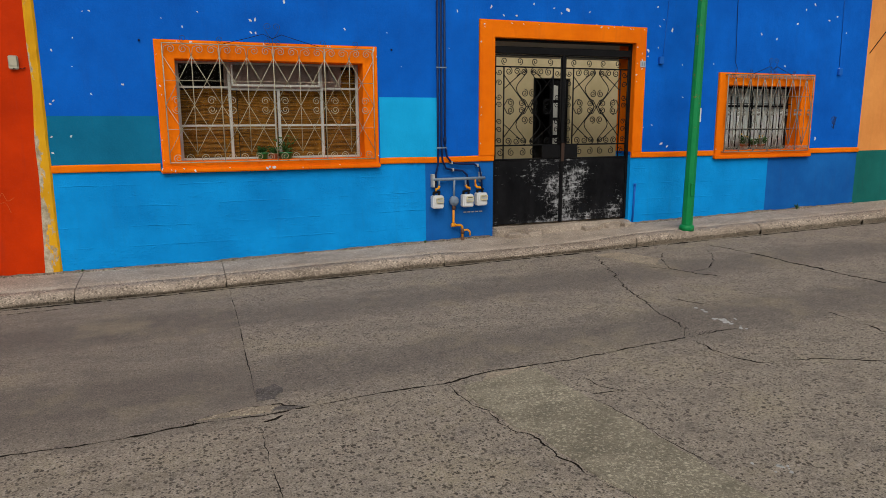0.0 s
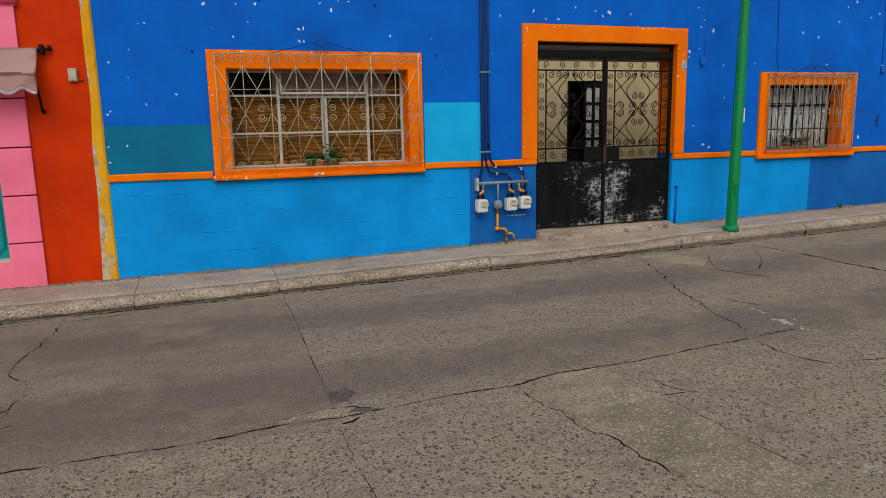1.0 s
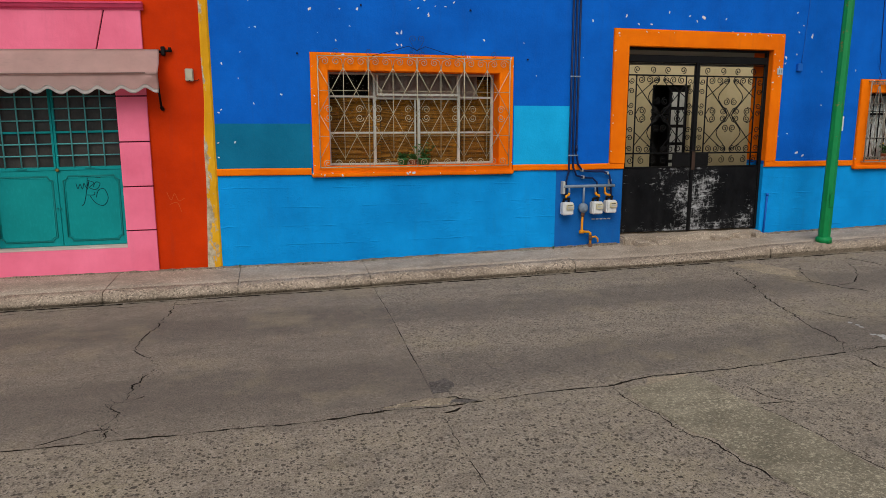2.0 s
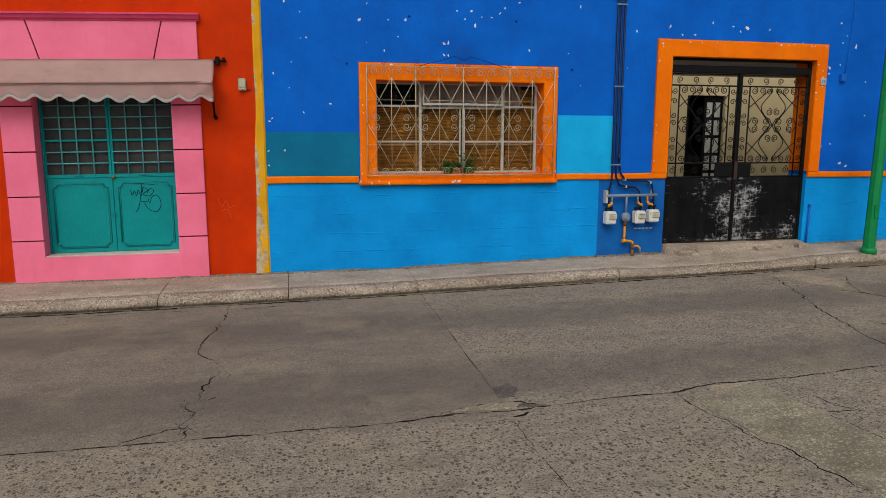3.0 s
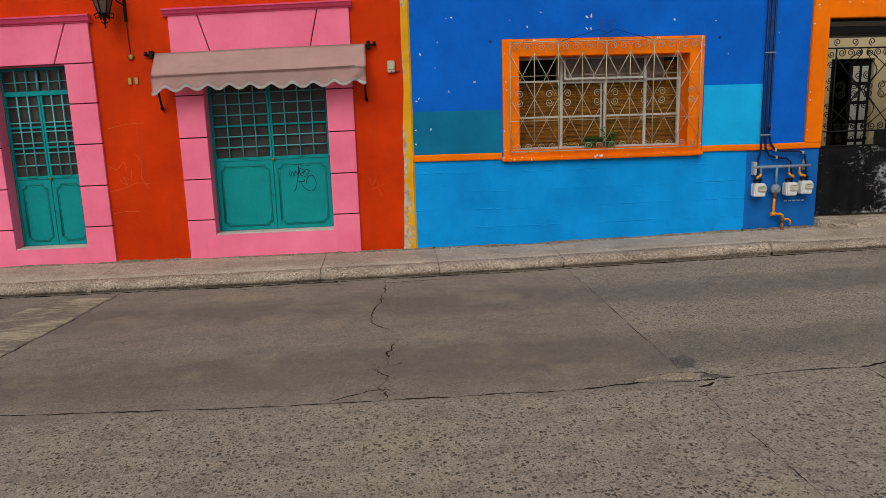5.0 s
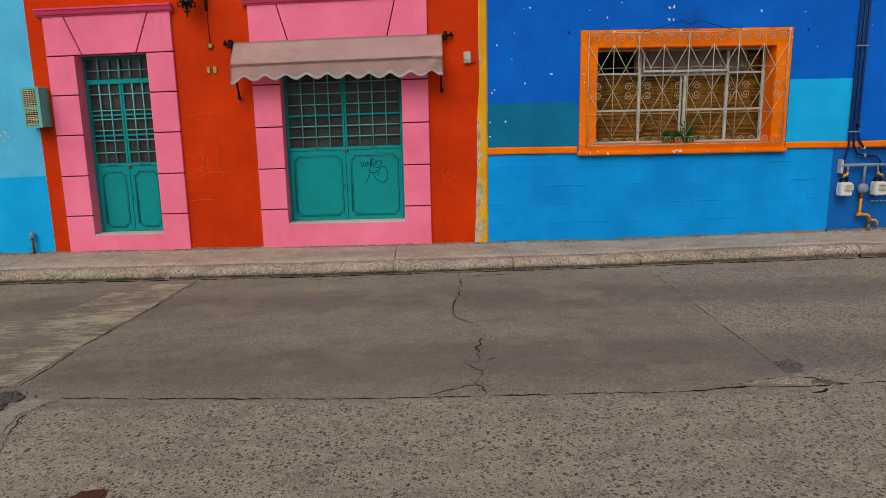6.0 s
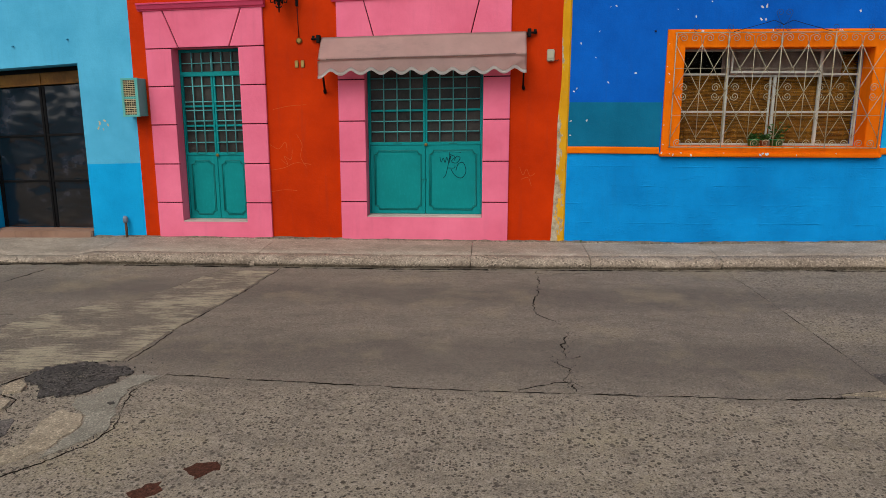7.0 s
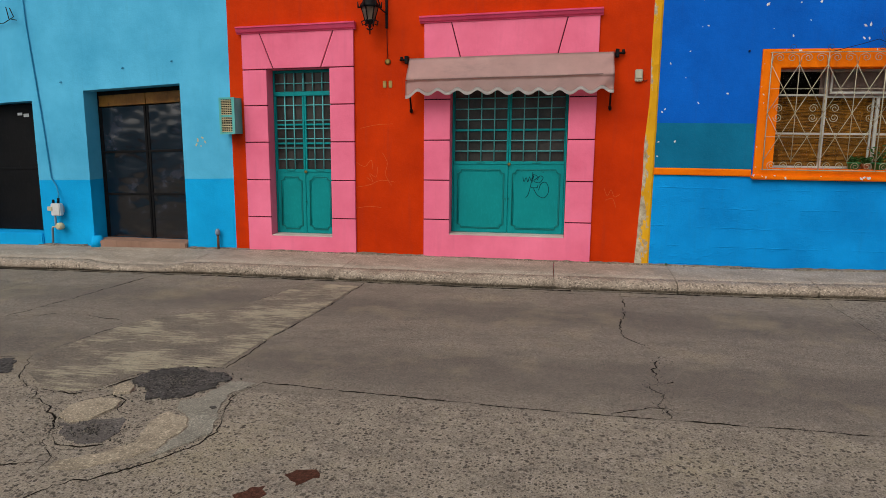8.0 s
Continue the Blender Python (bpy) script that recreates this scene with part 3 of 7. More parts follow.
stain("concrete_patch", [(-4.27, 6.85), (-4.84, 6.90), (-4.99, 6.23), (-5.15, 5.69), (-5.46, 5.46), (-5.75, 5.15), (-5.85, 4.74), (-5.92, 4.30), (-5.70, 3.86), (-5.44, 3.66), (-5.18, 3.64), (-5.07, 3.73), (-5.01, 3.90), (-4.90, 4.10), (-4.78, 4.21), (-4.49, 4.24), (-4.46, 4.62), (-4.45, 5.0), (-4.38, 5.5), (-4.32, 6.06)], STRIP, 20.0, "pale worn concrete repair strip", 0.012)
stain("asphalt_patch", [(-4.94, 3.92), (-4.87, 4.06), (-4.70, 4.17), (-4.47, 4.18), (-4.32, 4.07), (-4.35, 3.87), (-4.43, 3.72), (-4.54, 3.61), (-4.71, 3.64), (-4.86, 3.77)], TAR, 21.0, "black asphalt repair patch", 0.05, 0.010)
stain("concrete_patch", [(-4.29, 3.97), (-4.11, 3.99), (-4.19, 3.74), (-4.14, 3.47), (-4.06, 3.25), (-4.10, 3.10), (-4.21, 2.92), (-4.21, 3.08), (-4.20, 3.22), (-4.26, 3.40), (-4.42, 3.52), (-4.42, 3.60), (-4.34, 3.70)], CEMENT, 22.0, "grey cement repair patch", 0.016)
stain("concrete_patch", [(-5.01, 3.28), (-5.06, 3.43), (-4.95, 3.56), (-4.79, 3.55), (-4.77, 3.41), (-4.79, 3.28), (-4.89, 3.23)], PALE, 23.0, "broken block of pale concrete", 0.016, 0.012)
stain("concrete_patch", [(-4.46, 3.31), (-4.44, 3.44), (-4.29, 3.38), (-4.23, 3.22), (-4.24, 3.08), (-4.27, 2.94), (-4.37, 2.82), (-4.48, 2.72), (-4.60, 2.69), (-4.62, 2.77), (-4.45, 2.92), (-4.38, 3.05)], PALE, 24.0, "broken pale concrete repair", 0.018)
stain("concrete_patch", [(-4.98, 3.72), (-4.95, 3.83), (-4.86, 3.77), (-4.82, 3.68), (-4.91, 3.65)], PALE, 33.0, "small loose block of pale concrete", 0.008, 0.014)
stain("asphalt_patch", [(-4.93, 3.20), (-4.79, 3.26), (-4.63, 3.33), (-4.53, 3.16), (-4.54, 3.02), (-4.67, 2.98), (-4.86, 3.08)], OLD_TAR, 34.0, "crumbled dark gravel bed", 0.03, 0.003)
stain("asphalt_patch", [(-6.6, 4.05), (-6.2, 4.08), (-6.02, 4.12), (-5.86, 3.86), (-6.1, 3.7), (-6.6, 3.8)], TAR, 25.0, "black asphalt repair patch", 0.03)
stain("concrete_patch", [(1.70, 3.88), (2.30, 3.98), (2.34, 3.44), (2.38, 3.25), (2.41, 3.0), (2.40, 2.80), (2.45, 2.40), (2.55, 1.6), (2.06, 1.5), (1.98, 2.2), (1.86, 2.62), (1.82, 2.86), (1.83, 3.08), (1.75, 3.20), (1.72, 3.45), (1.68, 3.60)], FILL, 26.0, "smooth grey concrete repair strip", 0.012)
stain("concrete_patch", [(4.78, 7.04), (5.16, 7.05), (5.36, 6.55), (5.13, 6.30), (4.95, 6.55)], PALE, 27.0, "pale concrete repair by the kerb", 0.02)
stain("concrete_patch", [(0.09, 3.945), (0.20, 3.99), (0.37, 4.03), (0.54, 4.01), (0.49, 3.93), (0.26, 3.945)], PALE, 28.0, "pale cement fill at the joint", 0.008)
stain("concrete_patch", [(1.95, 4.01), (2.28, 4.03), (2.10, 3.93), (1.86, 3.90)], PALE, 35.0, "thin pale cement fill at the joint", 0.008, 0.003)
stain("tar_stain", [(0.43, 4.30), (0.55, 4.35), (0.62, 4.27), (0.53, 4.12), (0.43, 4.11)], OLD_TAR, 29.0, "dark tar stain beside the joint", 0.03, 0.003)
stain("tar_stain", [(0.51, 3.95), (0.56, 3.985), (0.70, 3.935), (0.62, 3.92)], OLD_TAR, 36.0, "dark tar fill at the joint", 0.008, 0.003)
stain("red_stain", [(-3.45, 2.85), (-3.41, 2.91), (-3.33, 2.93), (-3.30, 2.87), (-3.37, 2.78)], RED_EARTH, 30.0, "dark red stain on the road", 0.02, 0.003)
stain("red_stain", [(-3.63, 2.65), (-3.57, 2.73), (-3.51, 2.75), (-3.48, 2.68), (-3.56, 2.60)], RED_EARTH, 31.0, "dark red stain on the road", 0.02, 0.003)
stain("tar_spot", [(-4.22, 3.55), (-4.19, 3.57), (-4.17, 3.55), (-4.19, 3.53)], TAR, 32.0, "small round tar spot", 0.004, 0.009)


def pebble(x, y, s, lift):
    """A five-sided crumb, tilted and blunt."""
    z, t = road_z(x, y) + lift, rng.uniform(0, 6.28)
    low = [bm.verts.new((x + s * rng.uniform(0.7, 1.2) * math.cos(t + 1.257 * k), y + s * rng.uniform(0.7, 1.2) * math.sin(t + 1.257 * k), z - 0.001)) for k in range(5)]
    high = [bm.verts.new((v.co.x * 0.55 + x * 0.45, v.co.y * 0.55 + y * 0.45, z + s * rng.uniform(0.7, 1.2))) for v in low]
    bm.faces.new(high)
    for k in range(5):
        bm.faces.new((low[k], low[(k + 1) % 5], high[(k + 1) % 5], high[k]))


rng = random.Random(5)
bm = bmesh.new()
for k in range(1150):
    a, r = rng.uniform(0, 6.28), min(1.6, abs(rng.gauss(0, 0.62)))
    cx, cy, ex, ey = ((-4.62, 3.92, 0.34, 0.27) if k < 750 else (-4.72, 3.14, 0.22, 0.17))
    pebble(cx + ex * r * math.cos(a), cy + ey * r * math.sin(a), rng.uniform(0.002, 0.0065), 0.008 if r < 0.85 and k < 750 else 0.002)
# crumbs along the worst cracks
for line, count, spread in ((MIDDLE_LOW, 160, 0.03), (EAST, 160, 0.05), (WEST_RIM[:7], 120, 0.02), (WEST_EDGE[3:9], 140, 0.03), ([(-0.05, 3.92), (0.3, 3.96), (0.6, 3.95)], 80, 0.03), ([(3.7, 4.14), (4.2, 4.18)], 60, 0.04)):
    for k in range(count):
        i = rng.randrange(len(line) - 1)
        u = rng.random()
        pebble(line[i][0] + (line[i + 1][0] - line[i][0]) * u + rng.gauss(0, spread), line[i][1] + (line[i + 1][1] - line[i][1]) * u + rng.gauss(0, spread), rng.uniform(0.0015, 0.005), 0.0)
gravel = mesh_object("gravel", bm, GRAVEL, road)
gravel["kind"], gravel["label"] = "stuff", "loose dark gravel over the broken patch and along cracks"
for k in range(46):
    a, r = rng.uniform(0, 6.28), abs(rng.gauss(0, 1))
    x, y = (4.30 + 0.06 * r * math.cos(a), 4.36 + 0.17 * r * math.sin(a)) if k < 34 else (2.76 + 0.08 * r * math.cos(a), 2.32 + 0.07 * r * math.sin(a))
    s = rng.uniform(0.004, 0.018) if k < 34 else rng.uniform(0.004, 0.012)
    ring = [(x + s * rng.uniform(0.6, 1.3) * math.cos(q), y + s * rng.uniform(0.6, 1.3) * math.sin(q)) for q in (0, 1.05, 2.1, 3.15, 4.2, 5.25)]
    mesh_object("paint_spill", blot(ring, 40.0 + k, 0.004, 0.02, 0.003), WHITE_SPILL, road)


# ---- pavement: slabs with a worn, rounded kerb ----
pavement = tagged(mesh_object("pavement", boxed(-14, 18, 7.4, 7.99, -0.18, -0.08), BED), "narrow worn concrete pavement with a rounded kerb", "pavement", kind="structure")
JOINTS = [-14.0, -11.5, -9.6, -7.75, -6.42, -4.56, -2.2, -0.92, 0.47, 2.88, 5.55, 7.62, 9.6, 11.8, 14.0, 16.0, 18.0]


def pavement_slab(a, b, seed):
    """One poured length: foot, kerb face, rounded arris, flat to the wall."""
    drop = 0.045 if -7.8 < a < -6.5 or 2.8 < a < 4.0 else 0.0
    prof = [(7.1 + 0.048, -0.06), (7.1 + 0.044, 0.012), (7.1 + 0.010, 0.034), (7.1 + 0.026, 0.080), (7.1 + 0.050, 0.102), (7.1 + 0.085, 0.114), (7.1 + 0.18, 0.118), (7.1 + 0.186, 0.111), (7.1 + 0.194, 0.111), (7.1 + 0.20, 0.1195), (7.45, 0.125), (7.65, 0.132), (7.85, 0.14), (7.998, 0.147)]
    n = max(4, int((b - a) / 0.03))
    bm = bmesh.new()
    rows = []
    for i in range(n + 1):
        u = i / n
        x = a + 0.003 + (b - a - 0.006) * u
        row = []
        for j, (y, z) in enumerate(prof):
            y += (kerb_y(x) - 7.1) * max(0.0, min(1.0, (7.6 - y) / 0.3))
            worn = 0.5 + noise.noise(Vector((x * 1.3, seed, 0.3)))
            chip = max(0.0, noise.noise(Vector((x * 6.5, j * 0.35, seed))) - 0.05) + 0.5 * max(0.0, noise.noise(Vector((x * 21, j * 0.5, seed))))
            yy, zz = y, z
            if 2 <= j <= 5:
                zz -= 0.07 * chip * worn * (1.4 if j in (4, 5) else 0.6)
                yy += 0.06 * chip * worn + 0.018 * noise.noise(Vector((x * 17, j * 0.9, seed)))
            zz += 0.004 * noise.noise(Vector((x * 3, y * 5, seed))) + (1.3 if j > 1 else 1.0) * rise(x)
            if drop and j > 1:
                fade = min(1.0, 5 * u, 5 * (1 - u))
                zz -= drop * fade * min(1.0, max(0.0, (7.95 - y) / 0.7)) * (z / 0.12)
            row.append(bm.verts.new((x, yy, zz)))
        rows.append(row)
    for r0, r1 in zip(rows, rows[1:]):
        for j in range(len(prof) - 1):
            f = bm.faces.new((r0[j], r1[j], r1[j + 1], r0[j + 1]))
            f.smooth = True
            # Darker tone on the foot, lighter on the rounded edge, pavement tone behind.
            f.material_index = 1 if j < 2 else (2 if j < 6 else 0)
    for row in (rows[0], rows[-1]):
        high = [bm.verts.new(v.co) for v in row]
        low = [bm.verts.new((v.co.x, v.co.y, -0.1)) for v in row]
        for j in range(len(row) - 1):
            bm.faces.new((high[j], high[j + 1], low[j + 1], low[j]))
    bmesh.ops.recalc_face_normals(bm, faces=bm.faces)
    if sum(f.normal.z * f.calc_area() for f in bm.faces) < 0:
        bmesh.ops.reverse_faces(bm, faces=bm.faces)
    return bm


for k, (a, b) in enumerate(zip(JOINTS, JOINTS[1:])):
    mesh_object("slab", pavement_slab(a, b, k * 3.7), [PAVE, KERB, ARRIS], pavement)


def soil_fillet(a, b):
    """Crumbled mortar and dirt where the pavement meets the fronts."""
    n = int((b - a) / 0.025)
    bm = bmesh.new()
    rows = []
    for i in range(n + 1):
        x = a + (b - a) * i / n
        w = max(0.0, 0.5 + noise.noise(Vector((x * 2.1, 6.0, 1.0))) + 0.6 * noise.noise(Vector((x * 11, 2.0, 4.0))))
        z = pave_z(x, 7.99)
        rows.append([bm.verts.new((x, 7.955 - 0.035 * w, z - 0.02)), bm.verts.new((x, 7.957 - 0.012 * w, z + 0.004 + 0.010 * w)), bm.verts.new((x, 7.9995, z + 0.006 + 0.016 * w))])
    for p, q in zip(rows, rows[1:]):
        for j in range(2):
            bm.faces.new((p[j], q[j], q[j + 1], p[j + 1]))
    return bm


for a, b in ((-9.0, -8.3), (-6.84, 3.80), (6.0, 10.3)):
    mesh_object("mortar_fillet", soil_fillet(a, b), KERB, pavement)["label"] = "crumbled dirty mortar along the wall"
# Unseen wall, added to close the place and give bluish reflections.
tagged(mesh_object("unseen_wall_south", boxed(-30, 30, -6.3, -6.0, -0.3, 2.9), SKY_BLUE), "unseen plain pale blue rendered wall added across the road to tint reflections", "wall", kind="structure")


# ---- materials of the fittings ----
def enamel(name, base, second, rough=0.45, wear=0.0, worn=(0.55, 0.52, 0.48), scale=6.0, gloss=0.2, middle=0.0, dents=0.0):
    """Brushed paint on metal, with scuffs that bare what lies under it; on the glossy black sheet they are painted
    reflections.
    """
    m = mat(name, base, rough, gloss=gloss)
    v = coords(m)
    col = ramp(m, tex_noise(m, v, 2.4, 6, 0.65), [(0.35, base), (0.7, second)])
    fine = tex_noise(m, coords(m, (1, 1, 0.35)), 40, 5, 0.7)
    if wear:
        patchy = tex_noise(m, v, scale, 6, 0.72)
        where = tex_noise(m, v, 1.4, 3, 0.6)
        amount = maths(m, "ADD", maths(m, "MULTIPLY", patchy, 0.72), maths(m, "MULTIPLY", where, 0.28))
        if middle:
            sep = add(m, "SeparateXYZ")
            m.node_tree.links.new(v, sep.inputs[0])
            handled = maths(m, "SUBTRACT", 0.45, maths(m, "ABSOLUTE", sep.outputs["X"]))
            amount = maths(m, "ADD", amount, maths(m, "MULTIPLY", maths(m, "MAXIMUM", handled, -0.25), middle))
        worn_fac = ramp(m, amount, [(0.60 - wear, grey(0)), (0.66 - wear, grey(1))])
        col = mix(m, maths(m, "MULTIPLY", worn_fac, 0.75), col, worn)
    col = mix(m, maths(m, "MULTIPLY", ramp(m, fine, [(0.5, grey(0)), (0.75, grey(1))]), 0.2), col, tuple(min(1, c * 1.5 + 0.02) for c in second))
    if dents:
        soft = maths(m, "MULTIPLY", tex_noise(m, coords(m, (1, 1, 1.3)), 2.0, 2, 0.5), dents)
        return finish(m, col, maths(m, "ADD", soft, maths(m, "MULTIPLY", fine, 0.02)), 0.4, 0.02)
    return finish(m, col, fine, 0.15, 0.003)


TEAL = enamel("teal_enamel", (0.001, 0.235, 0.235), (0.002, 0.285, 0.285), 0.5, gloss=0.15)
# Same teal in a darker tone, for moulding beads, flaps and bolts.
TEAL_DARK = enamel("darker_teal", (0.002, 0.155, 0.15), (0.004, 0.18, 0.17), 0.6)
TEAL_BAR = enamel("teal_bar", (0.07, 0.37, 0.37), (0.12, 0.43, 0.43), 0.45)
BLACK = enamel("black_enamel", (0.004, 0.004, 0.0045), (0.009, 0.0085, 0.0085), 0.5, gloss=0.12)


def scuffed_sheet():
    """Black paint on sheet steel, rubbed and scraped round the meeting edge and the foot."""
    m = mat("worn_black_sheet", (0.004, 0.004, 0.0045), 0.6, gloss=0.08)
    v = coords(m)
    sep = add(m, "SeparateXYZ")
    m.node_tree.links.new(v, sep.inputs[0])
    col = ramp(m, tex_noise(m, v, 3.0, 5, 0.65), [(0.35, (0.003, 0.003, 0.0035)), (0.7, (0.009, 0.009, 0.010))])
    where = tex_noise(m, v, 1.9, 4, 0.65)
    handled = maths(m, "MAXIMUM", maths(m, "SUBTRACT", 0.30, maths(m, "ABSOLUTE", sep.outputs["X"])), -0.3)
    foot = maths(m, "MAXIMUM", maths(m, "SUBTRACT", 0.16, sep.outputs["Z"]), 0.0)
    reach = maths(m, "ADD", maths(m, "MULTIPLY", handled, 0.16), maths(m, "ADD", maths(m, "MULTIPLY", where, 0.42), maths(m, "MULTIPLY", foot, 0.25)))
    for stretch, size, cut in (((3.0, 1, 1.0), 4.0, 0.565), ((1.0, 1, 3.6), 7.5, 0.54), ((1.2, 1, 1.0), 17.0, 0.55)):
        scrape = tex_noise(m, coords(m, stretch), size, 7, 0.78)
        f = ramp(m, maths(m, "ADD", maths(m, "MULTIPLY", scrape, 0.60), reach), [(cut, grey(0)), (cut + 0.08, grey(1))])
        col = mix(m, maths(m, "MULTIPLY", f, 0.78), col, (0.46, 0.46, 0.46))
    haze = ramp(m, tex_noise(m, coords(m, (1, 1, 0.5)), 6.0, 6, 0.7), [(0.45, grey(0)), (0.75, grey(1))])
    col = mix(m, maths(m, "MULTIPLY", haze, 0.10), col, (0.07, 0.07, 0.072))
    return finish(m, col, tex_noise(m, v, 9, 4, 0.6), 0.2, 0.004)


BLACK_WORN = scuffed_sheet()
# The bluish-grey patches passed as wear are reflections painted into the black.
GLOSS_BLACK = enamel("glossy_black_sheet", (0.004, 0.0045, 0.006), (0.012, 0.012, 0.014), 0.16, 0.07, (0.035, 0.037, 0.050), 3.0, gloss=1.0, dents=4.0)
BROWN_SHEET = enamel("varnished_brown_sheet", (0.16, 0.062, 0.010), (0.38, 0.17, 0.028), 0.35, 0.06, (0.035, 0.02, 0.012), 5.0)
GRILLE_PAINT = enamel("weathered_grille_paint", (0.33, 0.30, 0.19), (0.47, 0.44, 0.32), 0.6, 0.06, (0.22, 0.11, 0.035), 12.0)
SASH = enamel("grey_sash_paint", (0.40, 0.40, 0.35), (0.56, 0.55, 0.49), 0.5, 0.02, (0.20, 0.17, 0.12), 18.0)
GREEN_POLE = enamel("green_pole_paint", (0.004, 0.20, 0.055), (0.008, 0.26, 0.075), 0.4, 0.012, (0.35, 0.09, 0.03), 9.0)
YELLOW_PIPE = enamel("yellow_gas_pipe", (0.70, 0.25, 0.008), (0.80, 0.33, 0.01), 0.45, 0.02, (0.25, 0.08, 0.02), 14.0)
GREY_PIPE = enamel("grey_pipe_paint", (0.17, 0.22, 0.28), (0.22, 0.28, 0.34), 0.5)
METER_WHITE = enamel("meter_casing", (0.62, 0.62, 0.60), (0.72, 0.72, 0.70), 0.45)
METER_FACE = enamel("meter_face", (0.55, 0.50, 0.32), (0.62, 0.56, 0.38), 0.35)
NAVY = enamel("navy_conduit", (0.004, 0.012, 0.055), (0.008, 0.02, 0.08), 0.45)
BLUE_PIPE = enamel("blue_painted_pipe", (0.006, 0.10, 0.45), (0.01, 0.13, 0.52), 0.5)
BRASS = mat("old_brass", (0.30, 0.20, 0.06), 0.45, 1.0)
YELLOW = plaster("flaking_yellow_paint", (0.72, 0.33, 0.01), (0.80, 0.42, 0.015), dirt=0.4)
MINT = enamel("mint_cabinet_paint", (0.09, 0.40, 0.36), (0.13, 0.46, 0.42), 0.5)
CREAM_LOUVRE = enamel("cream_louvre_paint", (0.50, 0.44, 0.25), (0.60, 0.53, 0.33), 0.55, 0.02)
GREY_BOX = enamel("grey_box_plastic", (0.38, 0.38, 0.36), (0.46, 0.46, 0.43), 0.5)
GROOVE = mat("dark_joint", (0.09, 0.012, 0.025), 0.9)
TAG_INK = mat("black_marker", (0.006, 0.02, 0.03), 0.5)
SCRATCH = mat("pale_scratch", (0.55, 0.16, 0.05), 0.8)
PLATE = mat("aged_gilt_figure", (0.42, 0.30, 0.10), 0.45, 0.3)
PLATE_GREY = mat("grey_tile_plate", (0.42, 0.45, 0.47), 0.4)
CHIP = plaster("bare_plaster", (0.66, 0.66, 0.68), (0.78, 0.77, 0.76))


def glass(name, tint, rough=0.03):
    m = bpy.data.materials.new(name)
    m.use_nodes = True
    nt = m.node_tree
    b = nt.nodes["Principled BSDF"]
    b.inputs["Base Color"].default_value = (*tint, 1)
    b.inputs["Transmission Weight"].default_value = 1.0
    b.inputs["Roughness"].default_value = rough
    b.inputs["IOR"].default_value = 1.1
    return m


PANE = glass("window_glass", (0.92, 0.95, 0.93))
# Opaque mottled dark grey in place of see-through glass.
SMOKED = enamel("opaque_dark_glass", (0.026, 0.027, 0.024), (0.066, 0.062, 0.055), 0.2, gloss=0.25)


def fabric(name, base, second, weave=220.0):
    m = mat(name, base, 0.9, gloss=0.1)
    v = coords(m)
    col = ramp(m, tex_noise(m, v, 3.0, 6, 0.65), [(0.35, base), (0.68, second)])
    stain_fac = ramp(m, tex_noise(m, coords(m, (1.5, 1.5, 5.0)), 2.0, 5, 0.7), [(0.55, grey(0)), (0.75, grey(1))])
    col = mix(m, maths(m, "MULTIPLY", stain_fac, 0.35), col, tuple(c * 0.6 for c in base))
    return finish(m, col, tex_noise(m, v, weave, 2, 0.5), 0.2, 0.002)


CANVAS = fabric("dusty_pink_canvas", (0.62, 0.42, 0.375), (0.72, 0.50, 0.45))
CREASE_DARK = fabric("dark_canvas_crease", (0.30, 0.20, 0.18), (0.36, 0.25, 0.22))
TRIM = fabric("grey_trim_tape", (0.80, 0.77, 0.72), (0.88, 0.86, 0.82))
CURTAIN = fabric("white_curtain", (0.86, 0.85, 0.83), (0.90, 0.89, 0.88))
PINK_CLOTH = fabric("dusty_curtain", (0.40, 0.27, 0.235), (0.50, 0.36, 0.31))


def reed_material():
    m = mat("reed_blind", (0.3, 0.14, 0.03), 0.65)
    v = coords(m)
    island = add(m, "NewGeometry")
    col = ramp(m, island.outputs["Random Per Island"], [(0.0, (0.14, 0.056, 0.010)), (0.5, (0.22, 0.092, 0.014)), (1.0, (0.31, 0.145, 0.030))])
    broad = tex_noise(m, coords(m, (1.0, 1.0, 0.18)), 4.0, 4, 0.6)
    col = mix(m, ramp(m, broad, [(0.45, grey(0)), (0.68, grey(1))]), col, (0.36, 0.15, 0.015))
    return finish(m, col, tex_noise(m, coords(m, (1, 1, 8)), 30, 3), 0.2, 0.003)


REED = reed_material()


def leafy(name, a, b):
    m = mat(name, a, 0.55, gloss=0.3)
    island = add(m, "NewGeometry")
    return finish(m, ramp(m, island.outputs["Random Per Island"], [(0.0, a), (1.0, b)]))


LEAF = leafy("leaf_green", (0.02, 0.065, 0.012), (0.06, 0.14, 0.03))
POT_GREEN = mat("green_plastic_pot", (0.012, 0.20, 0.06), 0.4, gloss=0.4)
POT_CLAY = mat("clay_pot", (0.32, 0.17, 0.09), 0.8)
FLOWER = leafy("yellow_petal", (0.65, 0.30, 0.02), (0.75, 0.45, 0.05))


